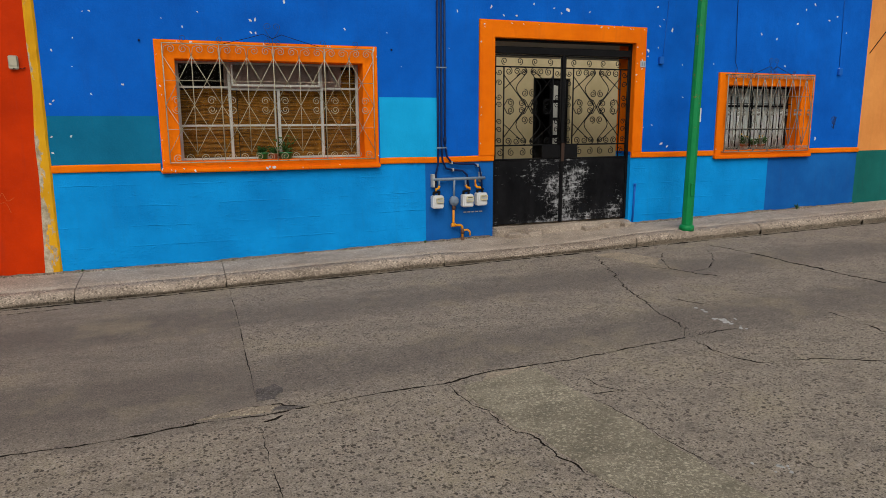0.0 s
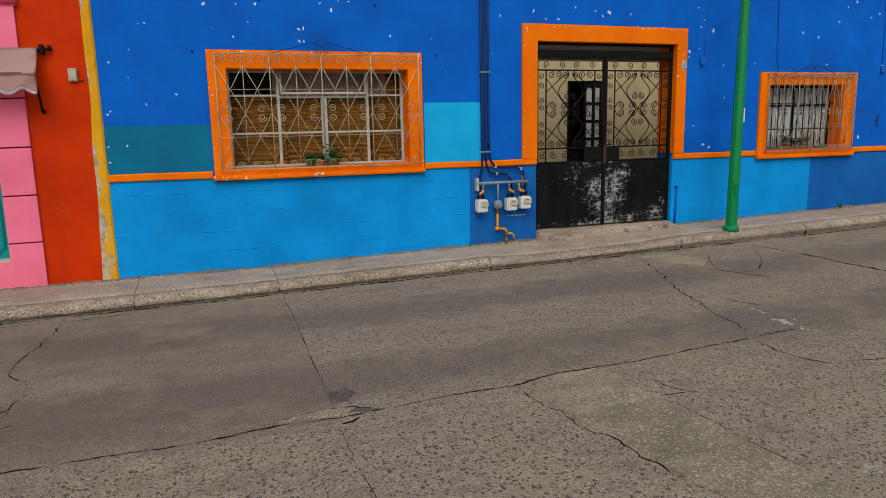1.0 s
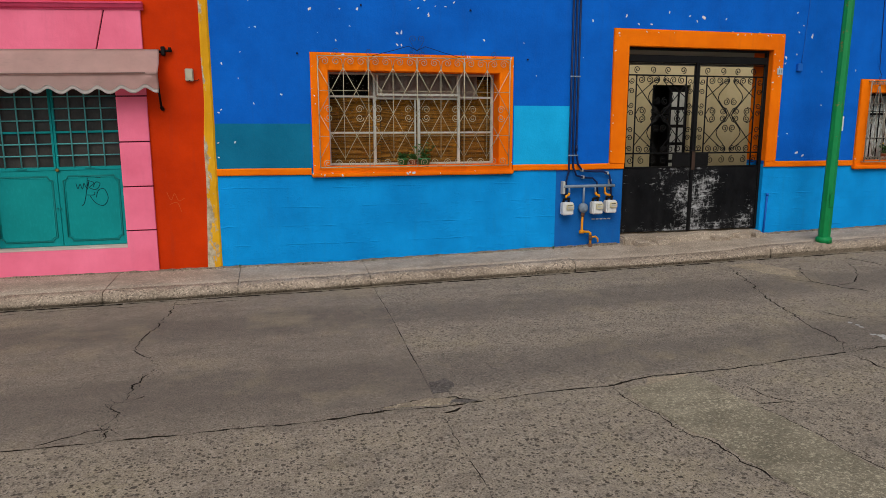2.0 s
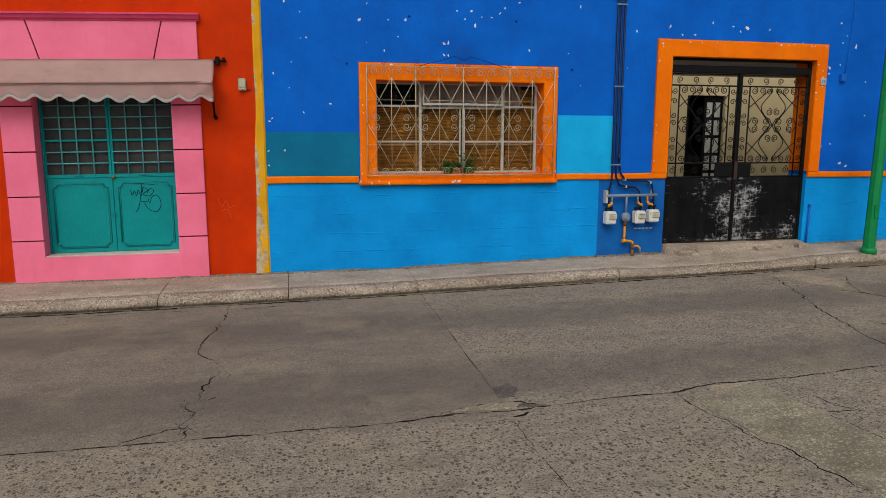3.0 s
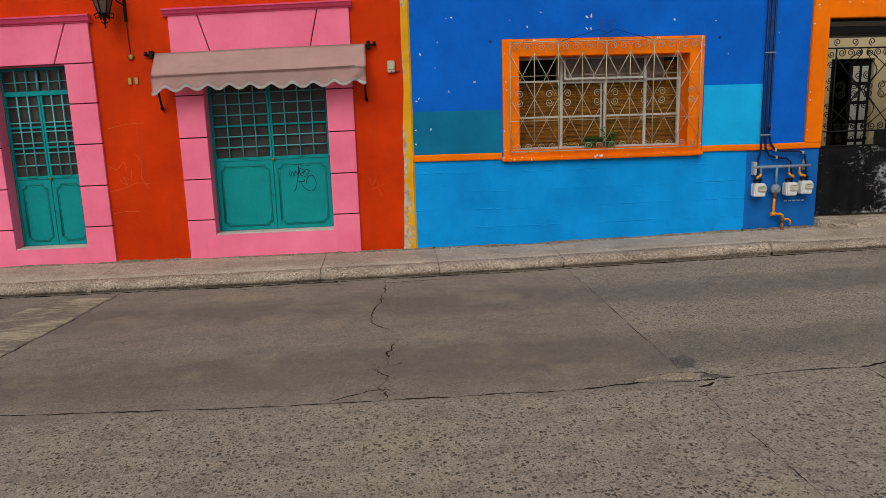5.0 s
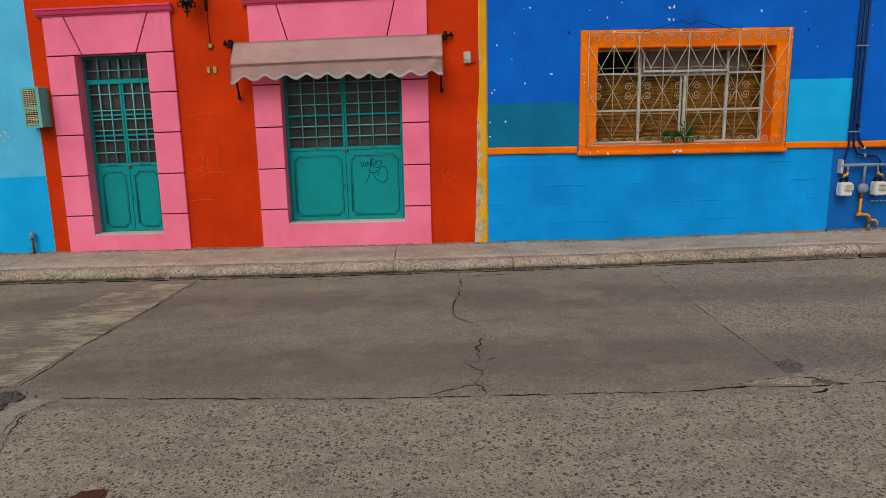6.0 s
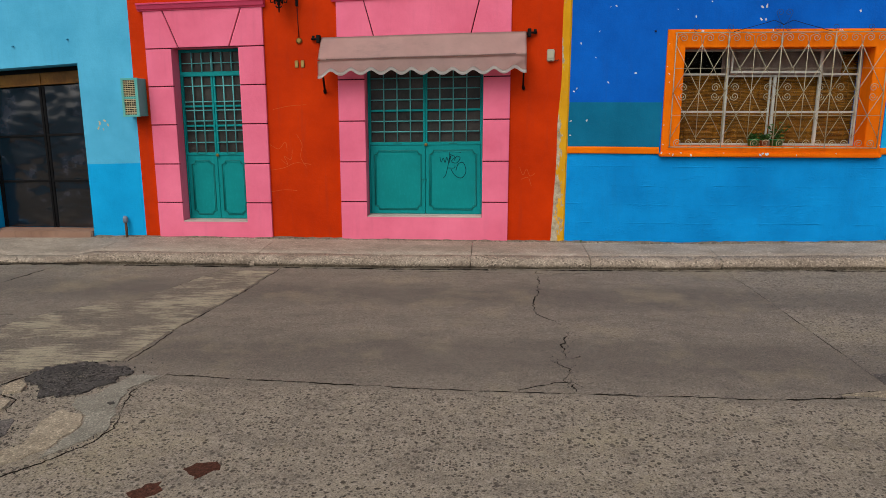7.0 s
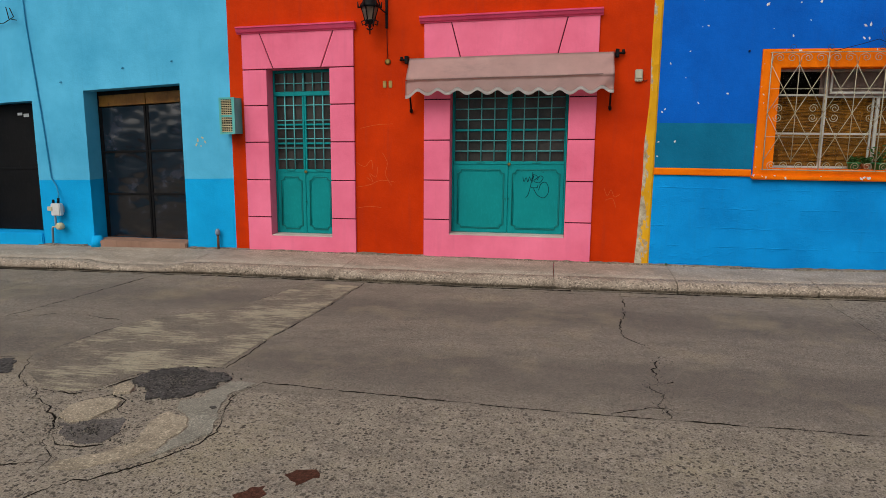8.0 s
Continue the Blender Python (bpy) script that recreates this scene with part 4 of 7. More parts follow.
# ---- trims of the blue house ----
def trim_frame(name, outer, hole, proud, depth, house, skip_bottom=False, sill=0.0):
    """A raised border round an opening, with its painted lining."""
    x0, x1, z0, z1 = outer
    a, b, c, d = hole
    e = 0.004
    bm = pierced(x0, x1, z0, z1, 8.0 - proud, 8.001, [(a + e, b - e, z0 if skip_bottom else c + e, d - e)], [])
    bmesh.ops.dissolve_limit(bm, angle_limit=0.02, verts=list(bm.verts), edges=list(bm.edges))
    sharp = [g for g in bm.edges if len(g.link_faces) == 2 and g.calc_face_angle(0) > 0.8 and all(v.co.y < 7.99 for v in g.verts)]
    bmesh.ops.bevel(bm, geom=sharp, offset=0.006, segments=2, affect="EDGES")
    part("border", bm, ORANGE, house, "raised orange border with chipped paint")
    lin = 1.27 if skip_bottom else c
    part("reveal", boxed(a, a + e, 8.002, depth, lin, d), ORANGE, house)
    part("reveal", boxed(b - e, b, 8.002, depth, lin, d), ORANGE, house)
    part("reveal", boxed(a + e, b - e, 8.002, depth, d - e, d), ORANGE, house)
    if not skip_bottom:
        part("reveal", boxed(a + e, b - e, 8.002, depth, c, c + e), ORANGE, house)


trim_frame("window_border", (-0.065, 2.335, 1.20, 2.545), WIN, 0.035, 8.2, blue_house)
part("window_ledge", boxed(-0.085, 2.345, 7.925, 8.0, 1.155, 1.205, 0.012, 2), ORANGE, blue_house, "projecting orange ledge with chipped paint")
trim_frame("gate_border", (3.645, 6.11, 1.262, 2.92), GATE, 0.035, 8.349, blue_house, True)
trim_frame("window_border", (7.40, 9.24, 1.19, 2.365), SMALL, 0.035, 8.2, blue_house)
part("window_ledge", boxed(7.38, 9.25, 7.925, 8.0, 1.135, 1.195, 0.012, 2), ORANGE, blue_house, "projecting orange ledge")


def band_piece(x0, x1, z0, z1, proud):
    n = max(2, int((x1 - x0) / 0.12))
    bm = bmesh.new()
    rows = []
    for i in range(n + 1):
        x = x0 + (x1 - x0) * i / n
        w = 0.006 * noise.noise(Vector((x * 2.2, 4.4, 0)))
        rows.append([bm.verts.new((x, y, z)) for y, z in ((8.001, z1 + w), (8.0 - proud + 0.006, z1 + w), (8.0 - proud, z1 - 0.012 + w), (8.0 - proud, z0 + 0.012 + w), (8.0 - proud + 0.006, z0 + w), (8.001, z0 + w))])
    for a, b in zip(rows, rows[1:]):
        for j in range(5):
            bm.faces.new((a[j], b[j], b[j + 1], a[j + 1]))
    bm.faces.new(rows[0])
    bm.faces.new(rows[-1][::-1])
    bmesh.ops.recalc_face_normals(bm, faces=bm.faces)
    return bm


part("band", band_piece(-1.12, -0.087, 1.185, 1.262, 0.028), ORANGE, blue_house, "narrow orange dado moulding")
part("band", band_piece(2.347, 3.85, 1.19, 1.262, 0.028), ORANGE, blue_house)
part("band", band_piece(5.95, 7.378, 1.185, 1.26, 0.028), ORANGE, blue_house)
part("band", band_piece(9.252, 10.32, 1.18, 1.255, 0.028), ORANGE, blue_house)

# flaked spots of bare plaster on the blue wall
CHIPS_A = [(-0.87, 3.18, 0.018), (-0.76, 3.27, 0.021), (-0.05, 3.01, 0.025), (0.15, 3.28, 0.010), (0.48, 3.03, 0.017), (0.28, 3.02, 0.011), (1.25, 3.15, 0.017), (1.30, 2.99, 0.023), (1.08, 3.15, 0.011), (1.60, 3.14, 0.014), (1.66, 3.20, 0.012), (1.18, 3.06, 0.010), (1.50, 3.09, 0.010), (1.84, 3.27, 0.014), (2.61, 3.26, 0.014), (0.93, 2.78, 0.019), (0.98, 2.79, 0.016), (0.93, 2.65, 0.013), (0.98, 2.65, 0.013), (1.97, 2.73, 0.016), (0.23, 2.68, 0.014), (0.39, 2.84, 0.008)]
CHIPS_B = [(-0.64, 2.80, 0.011), (-0.70, 2.79, 0.007), (0.03, 2.76, 0.006), (-0.39, 2.08, 0.017), (-1.01, 2.40, 0.012), (-0.69, 1.98, 0.011), (-0.84, 2.25, 0.007), (-1.07, 1.88, 0.011), (-1.04, 1.91, 0.009), (-1.09, 1.55, 0.012), (-0.91, 1.56, 0.013), (-1.09, 1.39, 0.012), (-0.81, 2.53, 0.007), (-0.70, 3.07, 0.007), (2.64, 2.33, 0.006), (2.47, 2.71, 0.008), (0.04, 3.19, 0.009), (1.38, 3.09, 0.008)]
CHIPS_C = [(3.36, 3.00, 0.013), (3.81, 3.07, 0.018), (3.98, 2.98, 0.013), (4.16, 2.98, 0.018), (4.40, 3.14, 0.014), (4.69, 3.10, 0.012), (4.80, 3.04, 0.014), (4.89, 3.09, 0.026), (5.22, 3.08, 0.010), (5.33, 2.93, 0.010), (6.29, 3.20, 0.013), (6.34, 2.95, 0.013), (6.55, 2.91, 0.022), (6.40, 3.04, 0.010), (3.25, 2.56, 0.006), (5.73, 2.93, 0.010), (6.33, 2.67, 0.011), (6.17, 2.62, 0.018), (6.165, 2.55, 0.014)]
CHIPS_D = [(8.14, 2.92, 0.017), (8.44, 2.86, 0.018), (9.45, 3.17, 0.019), (9.61, 3.23, 0.016), (8.82, 3.09, 0.018), (9.14, 3.38, 0.018), (6.46, 1.37, 0.024), (6.56, 1.33, 0.020), (6.75, 2.45, 0.010), (6.28, 1.63, 0.012), (8.64, 2.48, 0.016), (9.38, 1.40, 0.024), (9.76, 2.46, 0.024), (7.30, 2.48, 0.010), (6.79, 2.01, 0.010), (8.97, 3.30, 0.012), (9.83, 3.00, 0.012)]
FRAME_CHIPS = [(3.70, 2.86, 0.02), (3.71, 2.83, 0.012), (5.38, 2.89, 0.02), (5.84, 2.89, 0.016), (6.04, 2.58, 0.014), (6.045, 2.50, 0.018), (6.05, 2.38, 0.014), (-0.03, 2.07, 0.014), (-0.02, 1.98, 0.012), (2.29, 2.50, 0.022), (0.30, 2.525, 0.02), (2.30, 2.53, 0.018)]
edge_gen = random.Random(77)
for x0, x1, z0, z1, n in ((3.65, 6.13, 1.30, 2.905, 14), (-0.065, 2.335, 1.22, 2.545, 12), (7.40, 9.24, 1.22, 2.365, 6)):
    for k in range(n):
        inset = edge_gen.uniform(0.004, 0.02)
        if k % 2:
            FRAME_CHIPS.append((edge_gen.choice((x0 + inset, x1 - inset)), edge_gen.uniform(z0, z1), edge_gen.uniform(0.006, 0.015)))
        else:
            FRAME_CHIPS.append((edge_gen.uniform(x0, x1), z1 - inset, edge_gen.uniform(0.006, 0.017)))
FRAME_CHIPS += [(5.965, 2.66, 0.016), (5.968, 2.45, 0.014), (5.96, 2.30, 0.018), (5.97, 2.21, 0.012)]
LEDGE_CHIPS = [(0.62, 1.20, 0.01), (1.05, 1.198, 0.022), (1.85, 1.2, 0.012), (-0.07, 1.2, 0.016), (0.15, 1.2, 0.016), (0.06, 1.18, 0.02), (0.26, 1.175, 0.024), (1.02, 1.185, 0.028), (1.10, 1.19, 0.03), (1.42, 1.18, 0.014), (8.0, 1.17, 0.012), (0.02, 1.19, 0.012)]


def flake(x, z, r, y, gen):
    """An irregular scab, a little proud of the paint."""
    n = 9
    bm = bmesh.new()
    lean = gen.uniform(0, 3.1)
    ring = []
    for k in range(n):
        a = 2 * math.pi * k / n
        rr = r * gen.uniform(0.55, 1.25) * (1.0 + 0.4 * math.cos(2 * (a - lean)))
        ring.append((x + rr * math.cos(a), z + rr * math.sin(a) * 1.1))
    front = [bm.verts.new((p, y - 0.003, q)) for p, q in ring]
    back = [bm.verts.new((x + (p - x) * 1.08, y + 0.002, z + (q - z) * 1.08)) for p, q in ring]
    bm.faces.new(front[::-1])
    for k in range(n):
        bm.faces.new((front[k], front[(k + 1) % n], back[(k + 1) % n], back[k]))
    bmesh.ops.recalc_face_normals(bm, faces=bm.faces)
    return bm


gen = random.Random(11)
for group, y in ((CHIPS_A + CHIPS_B + CHIPS_C + CHIPS_D, 8.0), (FRAME_CHIPS, 7.965), (LEDGE_CHIPS, 7.925)):
    for x, z, r in group:
        part("plaster_flake", flake(x, z, r * (0.85 if y == 8.0 else 0.6), y, gen), CHIP, blue_house)

# ---- the joint between the blue and the red house ----
bm = bmesh.new()
rows = []
for i in range(61):
    z = -0.05 + 4.45 * i / 60
    l = -1.252 + 0.034 * min(1.0, max(0.0, (z - 0.6) / 1.6)) + 0.022 * noise.noise(Vector((z * 1.7, 0, 2))) - 0.03 * max(0, 0.9 - z)
    r = -1.119 + 0.006 * noise.noise(Vector((z * 3.7, 0, 5)))
    rows.append([bm.verts.new((l, 7.996, z)), bm.verts.new((l + 0.02, 7.985, z)), bm.verts.new((r - 0.02, 7.983 + 0.008 * noise.noise(Vector((z * 9, 1, 1))), z)), bm.verts.new((r, 7.999, z)), bm.verts.new((r, 8.2, z)), bm.verts.new((l, 8.2, z))])
for a, b in zip(rows, rows[1:]):
    for j in range(5):
        bm.faces.new((a[j], a[j + 1], b[j + 1], b[j]))
bmesh.ops.recalc_face_normals(bm, faces=bm.faces)


def flaking_strip():
    m = YELLOW.copy()
    m.name = "flaking_yellow_strip"
    b = m.node_tree.nodes["Principled BSDF"]
    old = b.inputs["Base Color"].links[0].from_socket
    v = coords(m)
    sep = add(m, "SeparateXYZ")
    m.node_tree.links.new(v, sep.inputs[0])
    blotch = tex_noise(m, coords(m, (2.2, 1, 1)), 4.5, 6, 0.7)
    low = maths(m, "MULTIPLY", maths(m, "SUBTRACT", 0.80, sep.outputs["Z"]), 0.10)
    edge = maths(m, "MULTIPLY", maths(m, "SUBTRACT", -1.205, maths(m, "ADD", sep.outputs["X"], ORIGIN[red_house].x)), 2.0)
    f = ramp(m, maths(m, "ADD", maths(m, "ADD", blotch, maths(m, "MAXIMUM", low, -0.03)), edge), [(0.485, grey(0)), (0.53, grey(1))])
    grit = ramp(m, tex_noise(m, v, 14, 6, 0.7), [(0.35, (0.30, 0.23, 0.14)), (0.65, (0.64, 0.55, 0.40))])
    return finish(m, mix(m, f, old, grit))


part("edge_strip", bm, flaking_strip(), red_house, "flaking yellow paint strip over bare cement")

# ---- door surrounds of the red house ----
def surround(x0, x1, top, hole, joints, cornice, slants):
    """Pink stone-like blocks round a doorway, with sunk joints, sill and cornice."""
    a, b, c, d = hole
    g, e = 0.013, 0.004
    y0 = 7.965
    for side in ((x0, a + e), (b - e, x1)):
        for z0, z1 in zip(joints, joints[1:]):
            part("block", boxed(side[0], side[1], y0, 8.001, z0 + g / 2, z1 - g / 2, 0.004), PINK, red_house)
    part("plinth", pierced(x0, x1, 0.06, joints[0] - g / 2, y0, 8.001, [(a + e, b - e, c - 0.012, joints[0])], []), PINK, red_house)
    part("threshold", boxed(a + 0.006, b - 0.006, 7.975, 8.20, c - 0.012, c + 0.004, 0.003), CEMENT_LIGHT, red_house, "pale cement threshold")
    part("reveal", boxed(a, a + e, 8.002, 8.15, c, d), PINK, red_house)
    part("reveal", boxed(b - e, b, 8.002, 8.15, c, d), PINK, red_house)
    part("reveal", boxed(a + e, b - e, 8.002, 8.15, d - e, d), PINK, red_house)
    z0 = joints[-1] + g / 2
    s0, s1, t0, t1 = slants
    for quad in (((x0, z0), (s0 - g / 2, z0), (t0 - g / 2, top), (x0, top)), ((s0 + g / 2, z0), (s1 - g / 2, z0), (t1 - g / 2, top), (t0 + g / 2, top)), ((s1 + g / 2, z0), (x1, z0), (x1, top), (t1 + g / 2, top))):
        bm = bmesh.new()
        f = [bm.verts.new((p, y0, q)) for p, q in quad]
        k = [bm.verts.new((p, 8.001, q)) for p, q in quad]
        bm.faces.new(f)
        bm.faces.new(k[::-1])
        for i in range(4):
            bm.faces.new((f[i], k[i], k[(i + 1) % 4], f[(i + 1) % 4]))
        bmesh.ops.recalc_face_normals(bm, faces=bm.faces)
        bmesh.ops.bevel(bm, geom=list(bm.edges), offset=0.004, segments=1, affect="EDGES")
        part("lintel_block", bm, PINK, red_house)
    part("joint_backing", pierced(x0 + 0.002, x1 - 0.002, 0.10, top, 7.985, 8.0, [(a, b, c, d)], []), GROOVE, red_house)
    bm = bmesh.new()
    z1, z2 = cornice
    prof = [(7.998, z1), (7.955, z1), (7.955, z1 + 0.012), (7.935, z1 + 0.02), (7.915, z2 - 0.02), (7.905, z2 - 0.018), (7.905, z2), (7.998, z2)]
    ends = [[bm.verts.new((x, y, z)) for y, z in prof] for x in (x0 - 0.05, (x0 + x1) / 2, x1 + 0.03)]
    for p, q in zip(ends, ends[1:]):
        for j in range(len(prof) - 1):
            bm.faces.new((p[j], p[j + 1], q[j + 1], q[j]))
    bm.faces.new(ends[0])
    bm.faces.new(ends[-1][::-1])
    bmesh.ops.recalc_face_normals(bm, faces=bm.faces)
    part("cornice", bm, DARK_PINK, red_house, "deep pink moulded cornice")


CEMENT_LIGHT = plaster("pale_threshold_cement", (0.50, 0.43, 0.38), (0.6, 0.52, 0.46))
surround(-6.01, -4.615, 2.90, DOOR_1, [0.59, 1.073, 1.555, 2.017, 2.463], (2.90, 2.985), (-5.62, -5.02, -5.78, -4.86))
surround(-3.765, -1.79, 2.925, DOOR_2, [0.61, 1.09, 1.57, 2.05, 2.438], (2.925, 3.0), (-3.32, -2.26, -3.45, -2.14))


# ---- doors of the red house ----
def notched(x0, x1, z0, z1, y, r, cut=0.045):
    """A bead along a rectangle whose corners are scooped in."""
    pts = []
    for cx, cz, a0 in ((x0, z0, 90), (x1, z0, 180), (x1, z1, 270), (x0, z1, 0)):
        for k in range(5):
            a = radians(a0 - 90 * k / 4)
            pts.append((cx + cut * math.cos(a) * 1.0, y, cz + cut * math.sin(a)))
    pts = pts[:5] + pts[5:] + pts[:1]
    bm = bmesh.new()
    tube(bm, pts, r, 5)
    return bm


def teal_door(hole, y, glass_bottom, rows, columns, transom, label):
    a, b, c, d = hole
    door = thing("double_door", ((a + b) / 2, y, c), label, "door", "teal doors")
    x0, x1, z0 = a + 0.006, b - 0.006, c + 0.006
    part("frame", boxed(x0, x0 + 0.018, y, y + 0.05, z0, d - 0.006, 0.003), TEAL, door)
    part("frame", boxed(x1 - 0.018, x1, y, y + 0.05, z0, d - 0.006, 0.003), TEAL, door)
    part("frame", boxed(x0 + 0.018, x1 - 0.018, y, y + 0.05, d - 0.04, d - 0.006, 0.003), TEAL, door)
    top = d - 0.04
    mid = (x0 + x1) / 2
    if transom:
        part("transom_rail", boxed(x0 + 0.018, x1 - 0.018, y - 0.006, y + 0.045, transom - 0.028, transom + 0.028, 0.004), TEAL, door)
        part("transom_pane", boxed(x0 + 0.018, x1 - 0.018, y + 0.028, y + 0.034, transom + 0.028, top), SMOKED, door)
        for k in range(1, 6):
            x = x0 + 0.035 + (x1 - x0 - 0.07) * k / 6
            part("bar", tubed([(x, y - 0.004, transom + 0.028), (x, y - 0.004, top)], 0.0078 if k != 3 else 0.014, 6), TEAL_BAR, door)
        part("bar", tubed([(x0 + 0.035, y - 0.002, (transom + top) / 2), (x1 - 0.035, y - 0.002, (transom + top) / 2)], 0.0065, 6), TEAL_BAR, door)
        top = transom - 0.028
    for side, (p, q) in enumerate(((x0 + 0.020, mid - 0.002), (mid + 0.002, x1 - 0.020))):
        leaf = part("leaf", boxed(p, q, y + 0.004, y + 0.044, z0, glass_bottom, 0.004), TEAL, door)
        part("stile", boxed(p, p + (0.024 if side else 0.012), y + 0.002, y + 0.044, glass_bottom, top, 0.003), TEAL, leaf)
        part("stile", boxed(q - (0.012 if side else 0.024), q, y + 0.002, y + 0.044, glass_bottom, top, 0.003), TEAL, leaf)
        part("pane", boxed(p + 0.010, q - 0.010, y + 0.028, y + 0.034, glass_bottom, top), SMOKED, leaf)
        part("rail", boxed(p, q, y - 0.004, y + 0.004, glass_bottom - 0.035, glass_bottom + 0.004, 0.003), TEAL, leaf)
        part("moulding", notched(p + 0.05, q - 0.05, z0 + 0.055, glass_bottom - 0.10, y + 0.004, 0.009), TEAL_DARK, leaf)
        part("moulding", notched(p + 0.066, q - 0.066, z0 + 0.071, glass_bottom - 0.116, y + 0.004, 0.006, 0.04), TEAL, leaf)
        for k in range(1, columns + 1):
            x = p + 0.015 + (q - p - 0.03) * k / (columns + 1)
            part("bar", tubed([(x, y - 0.004, glass_bottom), (x, y - 0.004, top)], 0.0078, 6), TEAL_BAR, leaf)
        for z, thick in rows:
            if glass_bottom < z < top:
                if thick:
                    part("rail", boxed(p + 0.010, q - 0.010, y, y + 0.03, z - 0.012, z + 0.012, 0.004), TEAL, leaf)
                else:
                    part("bar", tubed([(p + 0.02, y - 0.001, z), (q - 0.02, y - 0.001, z)], 0.0078, 6), TEAL_BAR, leaf)
        hx = (p + q) / 2
        part("letter_flap", boxed(hx - 0.05, hx + 0.05, y - 0.010, y - 0.003, glass_bottom - 0.022, glass_bottom - 0.010, 0.002), TEAL_DARK, leaf)
        if side == 1 or not transom:
            part("bolt", tubed([(mid + (0.006 if side else -0.03), y - 0.002, z0 + 0.42), (mid + (0.006 if side else -0.03), y - 0.014, z0 + 0.42)], 0.011, 8), TEAL_DARK, leaf)
    part("knob", tubed([(mid + 0.01, y - 0.002, glass_bottom - 0.03), (mid + 0.01, y - 0.022, glass_bottom - 0.03), (mid + 0.01, y - 0.026, glass_bottom - 0.03)], [0.017, 0.02, 0.012], 10), BRASS, door, "small brass door knob")
    return door


teal_door(DOOR_1, 8.15, 1.20, [(2.02, False), (1.83, False), (1.775, True), (1.725, False), (1.595, False), (1.535, True), (1.475, False), (1.33, False)], 2, 2.165,
    "teal metal double door with barred upper panes")
wide_door = teal_door(DOOR_2, 8.15, 1.31, [(1.435, False), (1.56, False), (1.685, True), (1.81, False), (1.935, False), (2.06, False), (2.185, True), (2.31, False)], 3, 0.0,
    "wide teal metal double door with marker scrawl")


def stroke(points, r, y, n=26):
    """A smooth pen line through points on an upright face."""
    pts = [Vector((x, z)) for x, z in points]
    out = []
    for i in range(len(pts) - 1):
        p0, p1, p2, p3 = pts[max(i - 1, 0)], pts[i], pts[i + 1], pts[min(i + 2, len(pts) - 1)]
        m = max(2, n // len(pts) + 2)
        for k in range(m):
            t = k / m
            q = 0.5 * ((2 * p1) + (p2 - p0) * t + (2 * p0 - 5 * p1 + 4 * p2 - p3) * t * t + (3 * p1 - p0 - 3 * p2 + p3) * t ** 3)
            out.append((q.x, y, q.y))
    out.append((pts[-1].x, y, pts[-1].y))
    bm = bmesh.new()
    tube(bm, out, r, 4)
    return bm


# unreadable scrawl on the wide door
TY = 8.153
for pts in ([(-2.62, 1.19), (-2.50, 1.20), (-2.35, 1.185)], [(-2.60, 1.13), (-2.585, 1.07), (-2.56, 1.12), (-2.54, 1.065), (-2.52, 1.13), (-2.50, 1.08), (-2.47, 1.15), (-2.49, 1.06)],
            [(-2.48, 1.21), (-2.50, 1.05), (-2.53, 0.92), (-2.56, 0.88)], [(-2.48, 1.16), (-2.42, 1.13), (-2.47, 1.08), (-2.40, 1.06), (-2.36, 1.12), (-2.40, 1.14), (-2.43, 1.09)],
            [(-2.47, 0.99), (-2.42, 0.91), (-2.34, 0.88), (-2.29, 0.96), (-2.32, 1.06), (-2.38, 1.05), (-2.41, 0.97)], [(-2.50, 1.0), (-2.43, 1.0), (-2.42, 1.03)]):
    part("scrawl", stroke(pts, 0.0035, TY), TAG_INK, wide_door, "thin black marker scrawl")
# scratches on the red wall
for pts in ([(-4.55, 1.72), (-4.35, 1.76), (-4.15, 1.77)], [(-4.60, 1.30), (-4.50, 1.25), (-4.42, 1.33), (-4.40, 1.22)], [(-4.62, 0.99), (-4.45, 1.02), (-4.30, 1.08), (-4.12, 1.06)],
            [(-4.28, 1.42), (-4.22, 1.30), (-4.24, 1.15), (-4.17, 1.02)], [(-4.65, 0.72), (-4.45, 0.75), (-4.30, 0.74)], [(-4.48, 1.12), (-4.40, 1.06), (-4.44, 1.16), (-4.36, 1.12), (-4.34, 1.24)],
            [(-1.66, 1.02), (-1.62, 0.93), (-1.58, 1.0), (-1.54, 0.92), (-1.48, 0.95)], [(-1.64, 0.88), (-1.56, 0.90), (-1.52, 0.80)]):
    part("scratch", stroke(pts, 0.0015, 7.9995), SCRATCH, red_house)

# ---- dark doors of the sky-blue house ----
a, b, c, d = DOOR_3
y = 8.26
black_door = thing("double_door", ((a + b) / 2, y, c), "glossy black sheet-metal double door with brown top", "door")
mid = (a + b) / 2 + 0.02
for p, q in ((a + 0.02, mid - 0.004), (mid + 0.004, b - 0.02)):
    leaf = part("leaf", boxed(p, q, y + 0.01, y + 0.035, c + 0.016, 2.12, 0.004), GLOSS_BLACK, black_door)
    for z in (1.47, 0.85):
        part("rail", boxed(p, q, y - 0.004, y + 0.0095, z - 0.016, z + 0.016, 0.004), BLACK, leaf)
    part("stile", boxed(p, p + 0.03, y, y + 0.0095, c + 0.01, 2.12, 0.003), BLACK, leaf)
    part("stile", boxed(q - 0.03, q, y, y + 0.0095, c + 0.01, 2.12, 0.003), BLACK, leaf)
part("top_panel", boxed(a + 0.02, mid - 0.004, y + 0.005, y + 0.03, 2.135, d - 0.06, 0.004), BROWN_SHEET, black_door, "varnished brown top panel")
part("top_panel", boxed(mid + 0.004, b - 0.02, y + 0.005, y + 0.03, 2.135, d - 0.06, 0.004), BROWN_SHEET, black_door, "varnished brown top panel")
